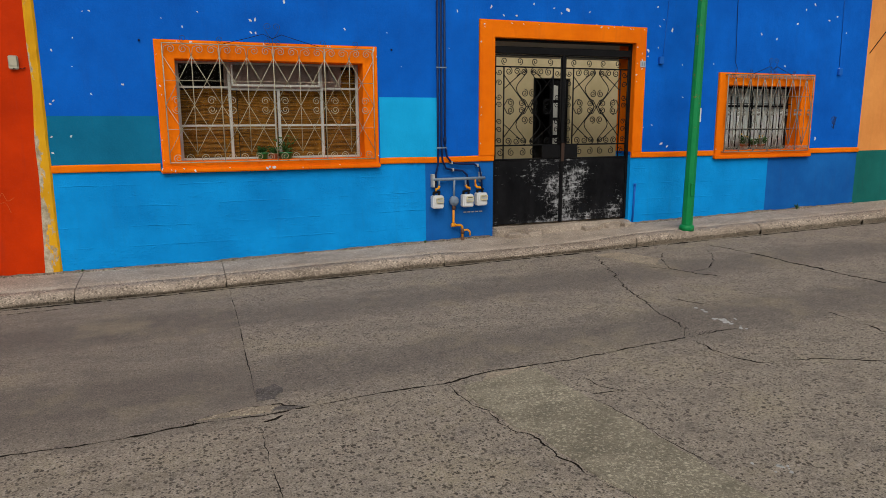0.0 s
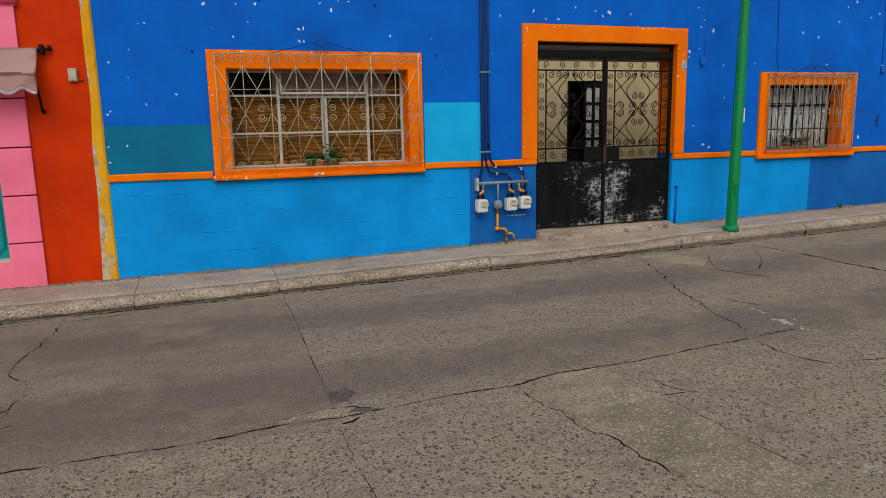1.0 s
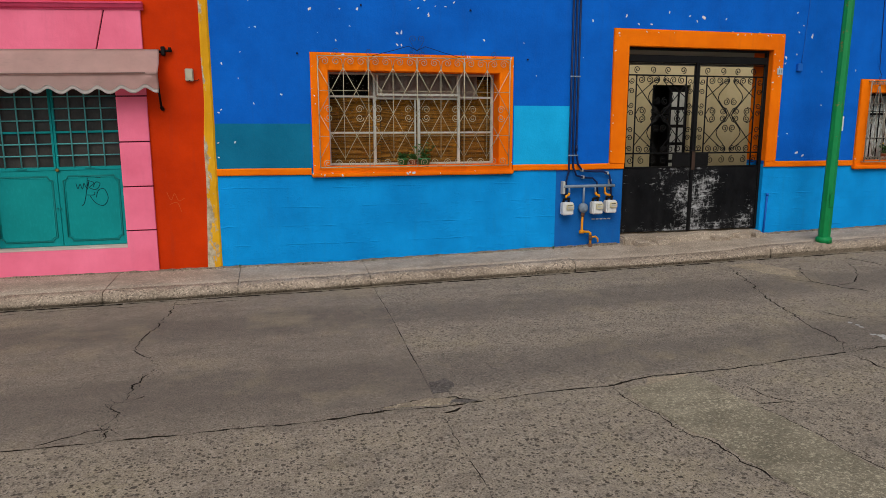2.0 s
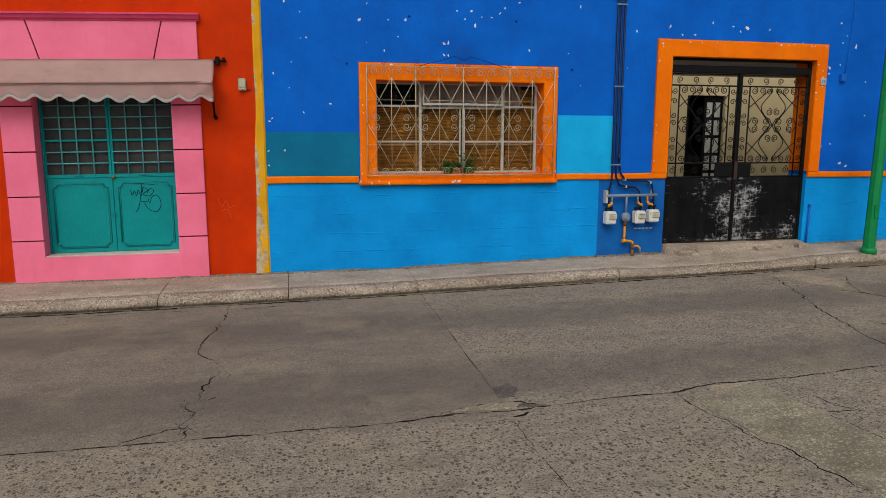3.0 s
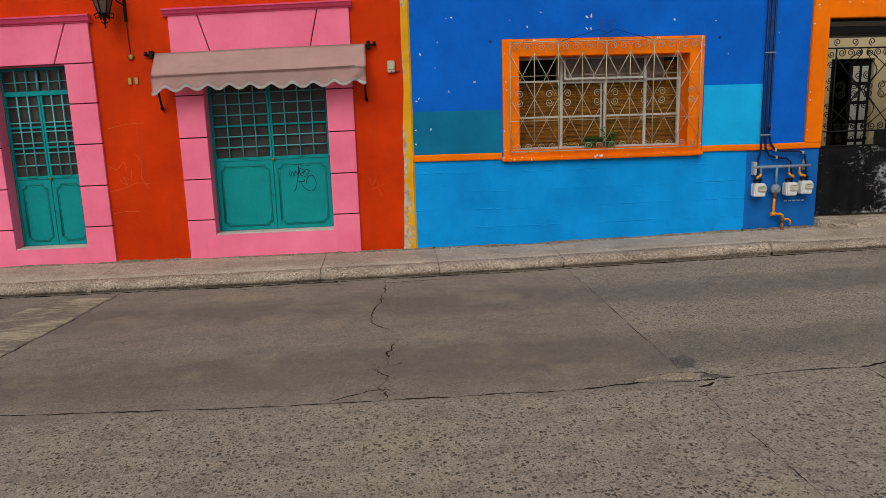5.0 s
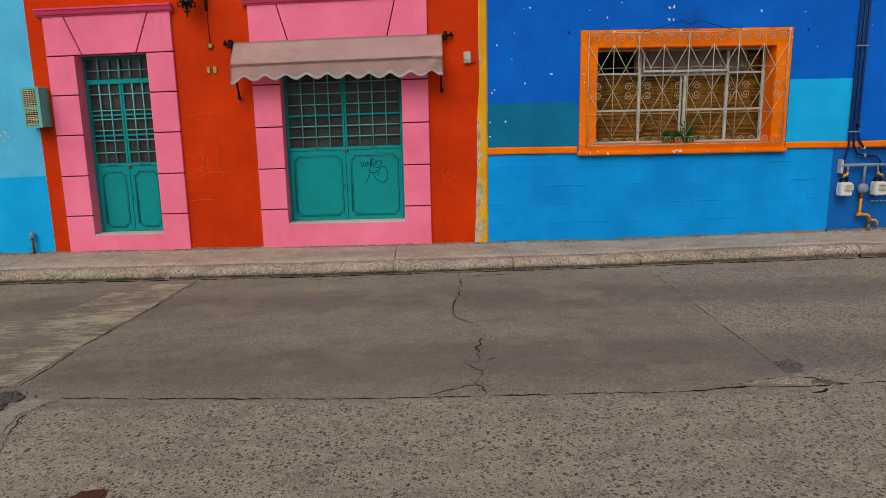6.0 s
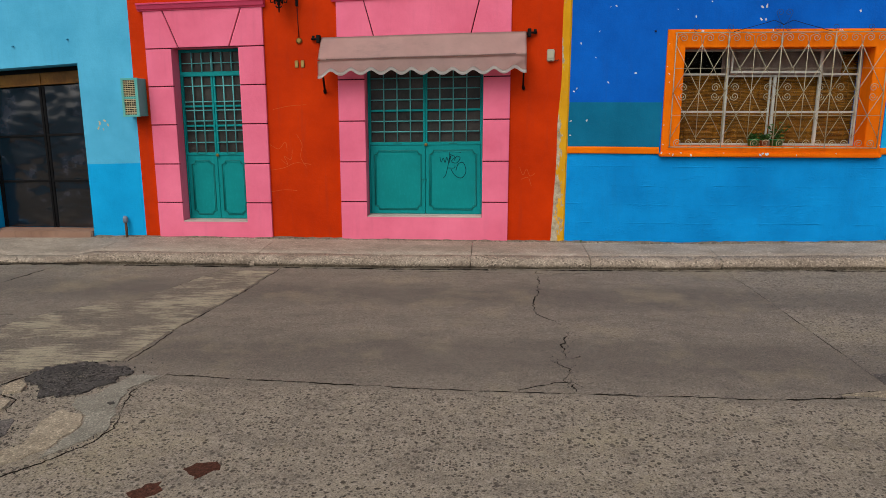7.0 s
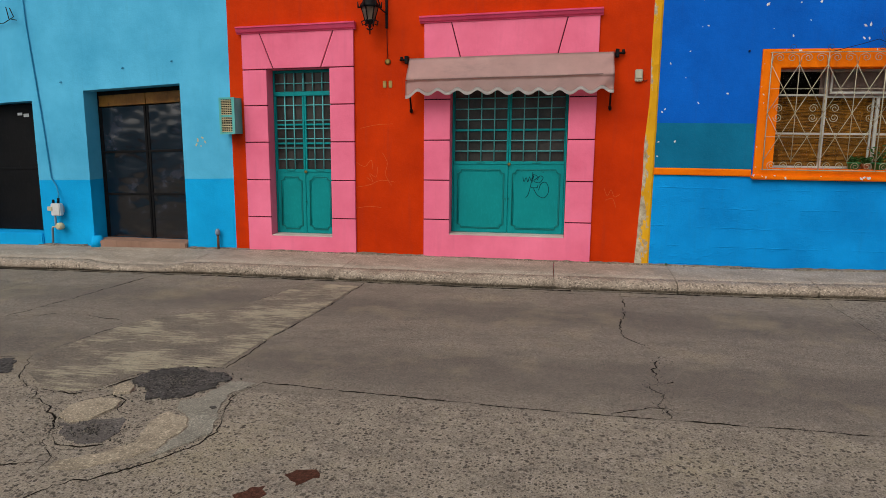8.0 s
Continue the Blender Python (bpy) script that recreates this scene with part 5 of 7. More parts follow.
part("frame", boxed(a + 0.004, a + 0.02, y, y + 0.05, c, d, 0.002), BLACK, black_door)
part("frame", boxed(b - 0.02, b - 0.004, y, y + 0.05, c, d, 0.002), BLACK, black_door)
part("frame", boxed(a + 0.02, b - 0.02, y, y + 0.05, d - 0.06, d - 0.004, 0.002), BLACK, black_door)
part("step", boxed(a + 0.01, b - 0.003, 7.95, 8.255, 0.02, 0.204, 0.012, 2), RED_CEMENT, sky_house, "worn reddish cement doorstep")
bm = bmesh.new()
tube(bm, [(a + 0.05, 7.99, 0.1), (a + 0.05, 7.99, 0.2), (a + 0.05, 7.995, 0.26)], [0.085, 0.075, 0.05], 10)
part("guard_stone", bm, AZURE, sky_house, "rounded blue guard stone at the jamb")

a, b, c, d = DOOR_4
y = 8.22
single = thing("metal_door", ((a + b) / 2, y, c), "matt black metal street door with small stickers", "door")
leaf = part("leaf", boxed(a + 0.02, b - 0.02, y, y + 0.04, c + 0.01, d - 0.02, 0.004), BLACK, single)
part("frame", boxed(a + 0.002, a + 0.02, y - 0.01, y + 0.05, c, d - 0.002), BLACK, single)
part("frame", boxed(b - 0.02, b - 0.002, y - 0.01, y + 0.05, c, d - 0.002), BLACK, single)
part("rail", boxed(a + 0.02, b - 0.02, y - 0.008, y - 0.001, 1.24, 1.28, 0.003), BLACK, single)
part("sticker", boxed(-9.36, -9.29, y - 0.003, y - 0.0005, 2.08, 2.12), METER_WHITE, single, "small white sticker")
part("sticker", boxed(-9.27, -9.19, y - 0.003, y - 0.0005, 2.05, 2.10), METER_WHITE, single, "small white sticker")
part("handle", boxed(-9.08, -8.98, y - 0.03, y - 0.001, 1.04, 1.075, 0.006), BRASS, single, "brown brass letter slot")
part("step", boxed(a, b, 7.97, 8.30, 0.02, c - 0.002, 0.012, 2), AZURE, sky_house)


# ---- wrought iron ----
def curl(cx, cz, r, y, start=0.0, turns=1.5, way=1, inner=0.22):
    """A flat spiral about (cx, cz)."""
    n = int(14 * turns)
    pts = []
    for k in range(n + 1):
        t = k / n
        rr = r * (1 - (1 - inner) * t)
        a = radians(start) + way * 2 * math.pi * turns * t
        pts.append((cx + rr * math.cos(a), y, cz + rr * math.sin(a)))
    return pts


def bar(owner, points, r, material, name="bar", sides=6):
    return part(name, tubed(points, r, sides), material, owner)


def window_grille(x0, x1, z0, z1, y, bays, label, material, r=0.0048, crest=True, curved=False):
    g = thing("window_grille", ((x0 + x1) / 2, 7.95, z0), label, "window grille", "window grilles")
    w = (x1 - x0) / bays
    row = min(0.125, w * 0.24)
    zt, zb = z1 - row, z0 + 0.10
    for p, q in (((x0, z0), (x1, z0)), ((x0, z1), (x1, z1))):
        bar(g, [(p[0], y, p[1]), (q[0], y, q[1])], r * 1.25, material, "rail")
    for x in (x0, x1):
        bar(g, [(x, y, z0), (x, y, z1)], r * 1.25, material, "rail")
    for x, z in ((x0, z0), (x1, z0), (x0, z1), (x1, z1)):
        bar(g, [(x, y, z), (x, 7.97, z)], r * 1.3, material, "bracket")
    zm = (zt + zb) / 2
    for z in (zb + (zt - zb) * 0.25, zb + (zt - zb) * 0.75):
        bar(g, [(x0, y - 0.004, z), (x1, y - 0.004, z)], r * 0.55, material)
    for k in range(bays):
        a, b = x0 + k * w, x0 + (k + 1) * w
        h = (a + b) / 2
        if k:
            bar(g, [(a, y, z0), (a, y, z1)], r * 1.2, material, "upright")
        bar(g, [(h, y, zb - 0.02), (h, y, zt)], r * 0.8, material, "upright")
        if curved:
            for s in (-1, 1):
                bar(g, [(h + s * w * (0.03 + 0.44 * math.sin(math.pi * t / 8) ** 1.4), y + 0.004, zb + (zt - zb) * t / 8) for t in range(9)], r * 0.95, material, "curved_bar", 5)
        for p, q in () if curved else (((a, zt), (b, zb)), ((b, zt), (a, zb)), ((h, zt), (a, zm)), ((h, zt), (b, zm)), ((a, zm), (h, zb)), ((b, zm), (h, zb))):
            bar(g, [(p[0], y + 0.004, p[1]), (q[0], y + 0.004, q[1])], r * 0.75, material)
        s = min(0.047, w * 0.085)
        for side, x in ((1, a), (-1, b)):
            cx = x + side * (s * 2.1 + 0.008)
            bar(g, curl(cx, zm + s * 1.02, s, y, 180 if side > 0 else 0, 1.55, -side), r * 0.75, material, "scroll", 5)
            bar(g, curl(cx, zm - s * 1.02, s, y, 180 if side > 0 else 0, 1.55, side), r * 0.75, material, "scroll", 5)
        for half in (a, h):
            c1, c2, t = half + w * 0.14, half + w * 0.36, row * 0.36
            zr = z1 - row * 0.45
            bar(g, [(half + 0.004, y, zt), (half + w * 0.03, y, z1 - row * 0.3)] + curl(c1, zr, t, y, 130, 1.5, -1), r * 0.7, material, "scroll", 5)
            bar(g, [(half + w / 2 - 0.004, y, zt), (half + w * 0.47, y, z1 - row * 0.3)] + curl(c2, zr, t, y, 50, 1.5, 1), r * 0.7, material, "scroll", 5)
            bar(g, curl(half + w * 0.15, z0 + 0.048, 0.046 if w > 0.4 else 0.033, y, 230, 1.5, -1), r * 0.7, material, "scroll", 5)
            bar(g, curl(half + w * 0.36, z0 + 0.048, 0.046 if w > 0.4 else 0.033, y, -50, 1.5, 1), r * 0.7, material, "scroll", 5)
    if crest:
        m = (x0 + x1) / 2
        f = min(1.0, (x1 - x0) / 2.2)
        bar(g, [(m, y, z1), (m, y, z1 + 0.07)], r * 0.6, CREST, "crest")
        for side in (-1, 1):
            bar(g, [(m, y, z1 + 0.07), (m + side * 0.05, y, z1 + 0.13), (m + side * 0.085, y, z1 + 0.2)] + curl(m + side * 0.045, z1 + 0.205, 0.04, y, 0 if side > 0 else 180, 1.3, side), r * 0.5, CREST, "crest", 5)
            bar(g, curl(m + side * 0.06, z1 + 0.045, 0.038, y, 90, 1.5, side), r * 0.5, CREST, "crest", 5)
            bar(g, [(m, y, z1 + 0.08), (m + side * 0.1 * f, y, z1 + 0.125), (m + side * 0.25 * f, y, z1 + 0.08), (m + side * 0.52 * f, y, z1 + 0.008)], r * 0.75, BLACK, "crest")
            for off in (0.55, 0.92):
                bar(g, curl(m + side * off * f, z1 + 0.05, 0.04 * max(0.75, f), y, -90, 1.4, side), r * 0.5, CREST, "crest", 5)
    return g


CREST = enamel("dark_crest_iron", (0.022, 0.04, 0.075), (0.04, 0.06, 0.10), 0.6)
GRILLE_RUST = enamel("rusty_grille_paint", (0.20, 0.185, 0.145), (0.30, 0.28, 0.23), 0.65, 0.06, (0.06, 0.035, 0.02), 9.0)
window_grille(0.015, 2.275, 1.265, 2.505, 7.925, 4, "weathered grey wrought-iron window grille with scrolls", GRILLE_PAINT)
window_grille(7.51, 9.15, 1.235, 2.335, 7.915, 6, "dull grey wrought-iron grille on the smaller window", GRILLE_RUST, 0.0058, curved=True)

# ---- large window ----
a, b, c, d = WIN
y = 8.205
window = thing("window", ((a + b) / 2, y, c), "grey steel window with reed blinds inside", "window")
V = [a + 0.02, 0.685, 1.20, 1.72, b - 0.02]
for x in (V[0], V[1], V[3], V[4]):
    part("mullion", boxed(x - 0.016, x + 0.016, y, y + 0.035, c + 0.004, d - 0.004, 0.003), SASH, window)
part("mullion", boxed(V[2] - 0.03, V[2] - 0.012, y + 0.01, y + 0.035, c + 0.004, 2.06, 0.003), SASH, window)
part("mullion", boxed(V[2] + 0.004, V[2] + 0.036, y - 0.008, y + 0.02, c + 0.004, 2.06, 0.003), SASH, window)
for z in (c + 0.016, d - 0.016):
    part("frame_rail", boxed(a, b, y + 0.001, y + 0.034, z - 0.012, z + 0.012, 0.003), SASH, window)
for p, q in zip(V, V[1:]):
    part("glazing_bar", boxed(p + 0.016, q - 0.016, y + 0.002, y + 0.03, 1.655 - 0.011, 1.655 + 0.011, 0.002), SASH, window)
    if q <= V[1] or p >= V[3]:
        part("glazing_bar", boxed(p + 0.016, q - 0.016, y + 0.002, y + 0.03, 2.075 - 0.011, 2.075 + 0.011, 0.002), SASH, window)
part("glazing_bar", boxed(V[1], V[3], y - 0.004, y + 0.03, 2.045, 2.068, 0.002), SASH, window)
hop = part("vent_sash", boxed(V[1] + 0.02, V[3] - 0.02, y - 0.055, y - 0.03, 2.085, 2.11, 0.003), SASH, window, "top vent sash tilted open")
for x in (V[1] + 0.02, V[3] - 0.04):
    bm = boxed(x, x + 0.02, y - 0.05, y - 0.03, 2.11, d - 0.03, 0.003)
    part("sash_stile", bm, SASH, hop)
part("pane", boxed(V[1] + 0.04, V[3] - 0.04, y - 0.043, y - 0.039, 2.11, d - 0.03), PANE, hop)
for k, (p, q) in enumerate(zip(V, V[1:])):
    for z0, z1 in ((c + 0.03, 1.644), (1.666, 2.045 if 1 <= k <= 2 else 2.064), (2.086, d - 0.03)):
        if k in (1, 2) and z0 > 2:
            continue
        part("pane", boxed(p + 0.014, q - 0.014, y + 0.014, y + 0.018, z0, z1), PANE, window)


def blind(x0, x1, z0, z1, y, tilt, seed):
    gen = random.Random(seed)
    bm = bmesh.new()
    z = z0
    while z < z1:
        h = gen.uniform(0.007, 0.013)
        s = tilt * (0.5 + 0.5 * math.sin(z * 7 + seed)) + gen.uniform(-0.006, 0.006)
        n = 7
        pts = [(x0 + (x1 - x0) * k / n, y + 0.012 * math.sin(3 * k / n + seed) + gen.uniform(-0.002, 0.002), z + s * (k / n - 0.5) + 0.004 * math.sin(5 * k / n + z * 9)) for k in range(n + 1)]
        tube(bm, pts, h * 0.5, 4)
        z += h * 1.02
    return bm


for p, q, seed, tilt in ((a - 0.02, V[1] + 0.08, 1, 0.05), (V[1] + 0.09, V[2] + 0.01, 2, -0.07), (V[2] + 0.02, V[3] + 0.05, 3, 0.012), (V[3] + 0.06, b + 0.02, 4, 0.01)):
    roll = thing("reed_blind", ((p + q) / 2, 8.31, c), "orange-brown reed blind hung behind the window", "blind", "reed blinds")
    part("reeds", blind(p, q, c - 0.02, 2.11 if seed in (2, 3) else (2.06 if seed == 1 else 2.3), 8.315, tilt, seed), REED, roll)["kind"] = "stuff"
    part("cord", tubed([((p * 3 + q) / 4, 8.30, c), ((p * 3 + q) / 4, 8.30, 2.06)], 0.003, 5), REED, roll)
    part("cord", tubed([((p + q * 3) / 4, 8.30, c), ((p + q * 3) / 4, 8.30, 2.06)], 0.003, 5), REED, roll)


def pleated(x0, x1, z0, z1, y, folds, depth):
    bm = bmesh.new()
    n = folds * 8
    cols = []
    for k in range(n + 1):
        u = k / n
        yy = y + depth * math.sin(u * folds * 6.28) + 0.4 * depth * math.sin(u * folds * 2.3 * 6.28 + 1)
        cols.append([bm.verts.new((x0 + (x1 - x0) * u, yy * 1.0 + 0.006 * math.sin(9 * j + u * 20), z0 + (z1 - z0) * j / 4)) for j in range(5)])
    for p, q in zip(cols, cols[1:]):
        for j in range(4):
            bm.faces.new((p[j], q[j], q[j + 1], p[j + 1])).smooth = True
    bmesh.ops.solidify(bm, geom=list(bm.faces), thickness=0.003)
    return bm


cloth = thing("curtain", (1.2, 8.3, 2.0), "dusty pinkish-brown cloth behind the vent sash", "curtain")
part("cloth", pleated(V[1] - 0.05, V[3] + 0.25, 2.05, 2.42, 8.28, 5, 0.006), PINK_CLOTH, cloth)


def potted_plant(x, y, z, r, h, pot_mat, label, gen, spread, height, flowers=0):
    p = thing("potted_plant", (x, y, z), label, "plant", "potted plants")
    bm = bmesh.new()
    tube(bm, [(x, y, z), (x, y, z + h * 0.85), (x, y, z + h * 0.86), (x, y, z + h)], [r * 0.78, r, r * 1.1, r * 1.1], 14)
    part("pot", bm, pot_mat, p)
    bm = bmesh.new()
    for k in range(70):
        a, t = gen.uniform(0, 6.28), gen.uniform(0.1, 1.0)
        rr = spread * gen.uniform(0.15, 1.0) * (0.5 + 0.5 * t)
        c = Vector((x + rr * math.cos(a), y + 0.6 * rr * math.sin(a), z + h + height * t * gen.uniform(0.5, 1.0)))
        d = Vector((math.cos(a), 0.6 * math.sin(a), gen.uniform(-0.3, 0.9))).normalized()
        s = d.cross(Vector((gen.uniform(-1, 1), gen.uniform(-1, 1), 1))).normalized()
        l = gen.uniform(0.022, 0.045)
        v = [bm.verts.new(q) for q in (c - d * l * 0.6, c + s * l * 0.38, c + d * l, c - s * l * 0.38)]
        bm.faces.new(v)
    part("foliage", bm, LEAF, p)["kind"] = "stuff"
    bm = bmesh.new()
    for k in range(6):
        a = k * 1.05
        tube(bm, [(x, y, z + h * 0.9), (x + spread * 0.3 * math.cos(a), y + 0.2 * spread * math.sin(a), z + h + height * 0.5), (x + spread * 0.6 * math.cos(a), y + 0.4 * spread * math.sin(a), z + h + height * 0.8)], [0.004, 0.003, 0.0015], 5)
    part("stem", bm, LEAF, p)
    for k in range(flowers):
        a = gen.uniform(0, 6.28)
        c = (x + spread * 0.7 * math.cos(a), y - 0.02, z + h + height * gen.uniform(0.7, 1.05))
        bm = bmesh.new()
        bmesh.ops.create_icosphere(bm, subdivisions=1, radius=0.016, matrix=Matrix.Translation(c) @ Matrix.Diagonal((1, 0.6, 0.8, 1)))
        part("flower", bm, FLOWER, p, "small yellow flower")


gen = random.Random(3)
potted_plant(1.0, 8.10, c + 0.005, 0.065, 0.075, POT_GREEN, "small potted plant in a green plastic pot", gen, 0.08, 0.07)
potted_plant(1.26, 8.10, c + 0.005, 0.075, 0.075, POT_GREEN, "leafy potted plant in a green plastic pot", gen, 0.13, 0.2)
potted_plant(1.13, 8.13, c + 0.005, 0.045, 0.06, POT_CLAY, "small clay pot with a low plant", gen, 0.06, 0.08)

# ---- small window ----
a, b, c, d = SMALL
small = thing("window", ((a + b) / 2, 8.2, c), "window with black security bars and a white curtain", "window")
y = 8.2
for x in (a + 0.018, (a + b) / 2, b - 0.018):
    part("mullion", boxed(x - 0.016, x + 0.016, y, y + 0.03, c + 0.004, d - 0.004, 0.003), BLACK, small)
for z in (c + 0.02, d - 0.02, 1.9):
    part("frame_rail", boxed(a, b, y + 0.001, y + 0.029, z - 0.014, z + 0.014, 0.003), BLACK, small)
for k in range(1, 12):
    x = a + (b - a) * k / 12
    part("security_bar", tubed([(x, 8.13, c), (x, 8.13, d)], 0.0085, 6), BLACK, small)
for z in (c + 0.3, c + 0.68):
    part("security_bar", tubed([(a, 8.128, z), (b, 8.128, z)], 0.007, 6), BLACK, small)
part("pane", boxed(a + 0.034, (a + b) / 2 - 0.016, y + 0.012, y + 0.016, c + 0.034, d - 0.034), PANE, small)
part("pane", boxed((a + b) / 2 + 0.016, b - 0.034, y + 0.012, y + 0.016, c + 0.034, d - 0.034), PANE, small)
drape = thing("curtain", ((a + b) / 2, 8.25, c), "white pleated curtain behind the barred window", "curtain")
part("cloth", pleated(a + 0.01, b - 0.01, c + 0.005, d - 0.01, 8.225, 14, 0.008), CURTAIN, drape)
potted_plant(8.02, 8.06, c + 0.005, 0.06, 0.09, POT_CLAY, "potted plant with yellow flowers on the window ledge", gen, 0.12, 0.14, 4)
potted_plant(8.35, 8.06, c + 0.005, 0.05, 0.08, POT_CLAY, "bushy potted plant on the window ledge", gen, 0.14, 0.13, 3)
potted_plant(8.22, 8.07, c + 0.005, 0.04, 0.07, POT_CLAY, "small potted plant on the window ledge", gen, 0.08, 0.09)

# ---- iron gate ----
a, b, c, d = GATE
y = 8.06
gate = thing("iron_gate", ((a + b) / 2, y, 0.34), "black iron double gate with scrolls and scuffed sheet panels", "gate")
ZP, ZL, ZT, ZB = 1.20, 1.38, 2.37, 2.575
mid = 4.885
G = 0.0075
part("frame", boxed(a + 0.005, a + 0.04, y - 0.01, y + 0.04, 0.34, d - 0.006, 0.003), BLACK, gate)
part("frame", boxed(b - 0.04, b - 0.005, y - 0.01, y + 0.04, 0.34, d - 0.006, 0.003), BLACK, gate)
part("frame", boxed(a + 0.04, b - 0.04, y - 0.01, y + 0.04, d - 0.035, d - 0.006, 0.003), BLACK, gate)
part("beam", boxed(a + 0.04, b - 0.04, y - 0.02, y + 0.05, ZB - 0.045, ZB + 0.045, 0.006), BLACK, gate)
part("meeting_post", boxed(mid - 0.022, mid + 0.022, y - 0.022, y + 0.02, 0.345, ZB - 0.045, 0.004), BLACK, gate)
for side, (p, q) in enumerate(((a + 0.045, mid - 0.025), (mid + 0.025, b - 0.045))):
    leaf = part("leaf_panel", boxed(p, q, y, y + 0.014, 0.35, ZP, 0.003), BLACK_WORN, gate, "black sheet panel with scuffed paint")
    w = q - p
    for z in (ZP, ZL, ZT):
        bar(leaf, [(p, y, z), (q, y, z)], G * 1.4, BLACK, "rail")
    v1, v2 = p + 0.13 * w, q - 0.13 * w
    for x in (p + 0.008, v1, v2, q - 0.008):
        bar(leaf, [(x, y, ZP), (x, y, ZT + (0.0 if x in (v1, v2) else 0.13))], G * 1.25, BLACK, "upright")
    bar(leaf, [(p, y, ZT + 0.145), (q, y, ZT + 0.145)], G * 1.1, BLACK, "rail")
    h, zm = (v1 + v2) / 2, (ZL + ZT) / 2
    fw, fh = v2 - v1, ZT - ZL
    bar(leaf, [(v1, y, ZL + 0.1), (h - 0.03, y, zm), (h + 0.03, y, zm), (v2, y, ZT - 0.1)][::1], G * 0.8, BLACK)
    bar(leaf, [(v1, y, ZT - 0.1), (h - 0.03, y, zm), (h + 0.03, y, zm), (v2, y, ZL + 0.1)], G * 0.8, BLACK)
    for s in (-1, 1):
        lens = [(h + s * fw * (0.05 + 0.20 * math.sin(2 * math.pi * t) ** 2), y, ZL + 0.04 + (fh - 0.08) * t) for t in [i / 20 for i in range(21)]]
        bar(leaf, lens, G * 0.75, BLACK)
        bar(leaf, [(h + s * fw * 0.5, y, zm + 0.22), (h + s * fw * 0.2, y, ZT - 0.1), (h + s * fw * 0.06, y, ZT - 0.03)], G * 0.75, BLACK)
        bar(leaf, [(h + s * fw * 0.5, y, zm - 0.22), (h + s * fw * 0.2, y, ZL + 0.1), (h + s * fw * 0.06, y, ZL + 0.03)], G * 0.75, BLACK)
        bar(leaf, [(h, y, zm), (h + s * 0.07 * fw, y, zm + 0.085), (h + s * 0.14 * fw, y, zm + 0.10)], G * 0.75, BLACK)
        bar(leaf, [(h, y, zm), (h + s * 0.07 * fw, y, zm - 0.085), (h + s * 0.14 * fw, y, zm - 0.10)], G * 0.75, BLACK)
        bar(leaf, [(h + s * 0.5 * fw, y, zm), (h + s * 0.43 * fw, y, zm + 0.085), (h + s * 0.36 * fw, y, zm + 0.10)], G * 0.75, BLACK)
        bar(leaf, [(h + s * 0.5 * fw, y, zm), (h + s * 0.43 * fw, y, zm - 0.085), (h + s * 0.36 * fw, y, zm - 0.10)], G * 0.75, BLACK)
        for u, zz, way in ((0.14, zm + 0.05, 1), (0.14, zm - 0.05, -1), (0.36, zm + 0.05, -1), (0.36, zm - 0.05, 1), (0.08, zm + 0.17, 1), (0.08, zm - 0.17, -1), (0.10, ZT - 0.055, 1), (0.24, ZT - 0.055, -1), (0.40, ZT - 0.055, 1), (0.10, ZL + 0.055, -1), (0.24, ZL + 0.055, 1), (0.40, ZL + 0.055, -1)):
            bar(leaf, curl(h + s * u * fw, zz, 0.05, y, 90 * way, 1.6, way * s), G * 0.75, BLACK, "scroll", 5)
    for x, s in ((p + 0.065 * w, 1), (q - 0.065 * w, -1)):
        for zz in (ZL + 0.06, ZL + 0.20, ZL + 0.30, zm + 0.02, zm + 0.12, ZT - 0.20, ZT - 0.07):
            bar(leaf, curl(x, zz, 0.04, y, 180 if s > 0 else 0, 1.4, s if int(zz * 50) % 2 else -s), G * 0.7, BLACK, "scroll", 5)
    for k in range(6):
        bar(leaf, curl(p + w * (k + 0.5) / 6, (ZP + ZL) / 2, 0.05, y, 90, 1.45, 1 if k % 2 else -1), G * 0.75, BLACK, "scroll", 5)
    for k in range(4):
        bar(leaf, curl(p + w * (k + 0.6) / 4.4, ZT + 0.07, 0.045, y, -90, 1.4, 1 if k % 2 else -1), G * 0.75, BLACK, "scroll", 5)
    lx0, lx1 = (mid - 0.30, mid - 0.03) if side == 0 else (mid + 0.03, mid + 0.24)
    part("lock_plate", boxed(lx0, lx1, y - 0.014, y - 0.002, ZP + 0.01, ZL - 0.005, 0.004), BLACK, leaf)
part("bolt", tubed([(mid - 0.12, y - 0.03, 1.41), (mid + 0.1, y - 0.03, 1.41)], 0.008, 6), BLACK, gate, "worn steel sliding bolt")
RUST = enamel("rusty_steel", (0.10, 0.045, 0.025), (0.16, 0.08, 0.045), 0.7)
LATCH = enamel("brown_latch_steel", (0.035, 0.018, 0.012), (0.06, 0.035, 0.024), 0.7)
part("latch", boxed(mid - 0.02, mid + 0.028, y - 0.034, y - 0.0225, ZP - 0.04, ZL + 0.03, 0.004), LATCH, gate, "rusty latch plate")

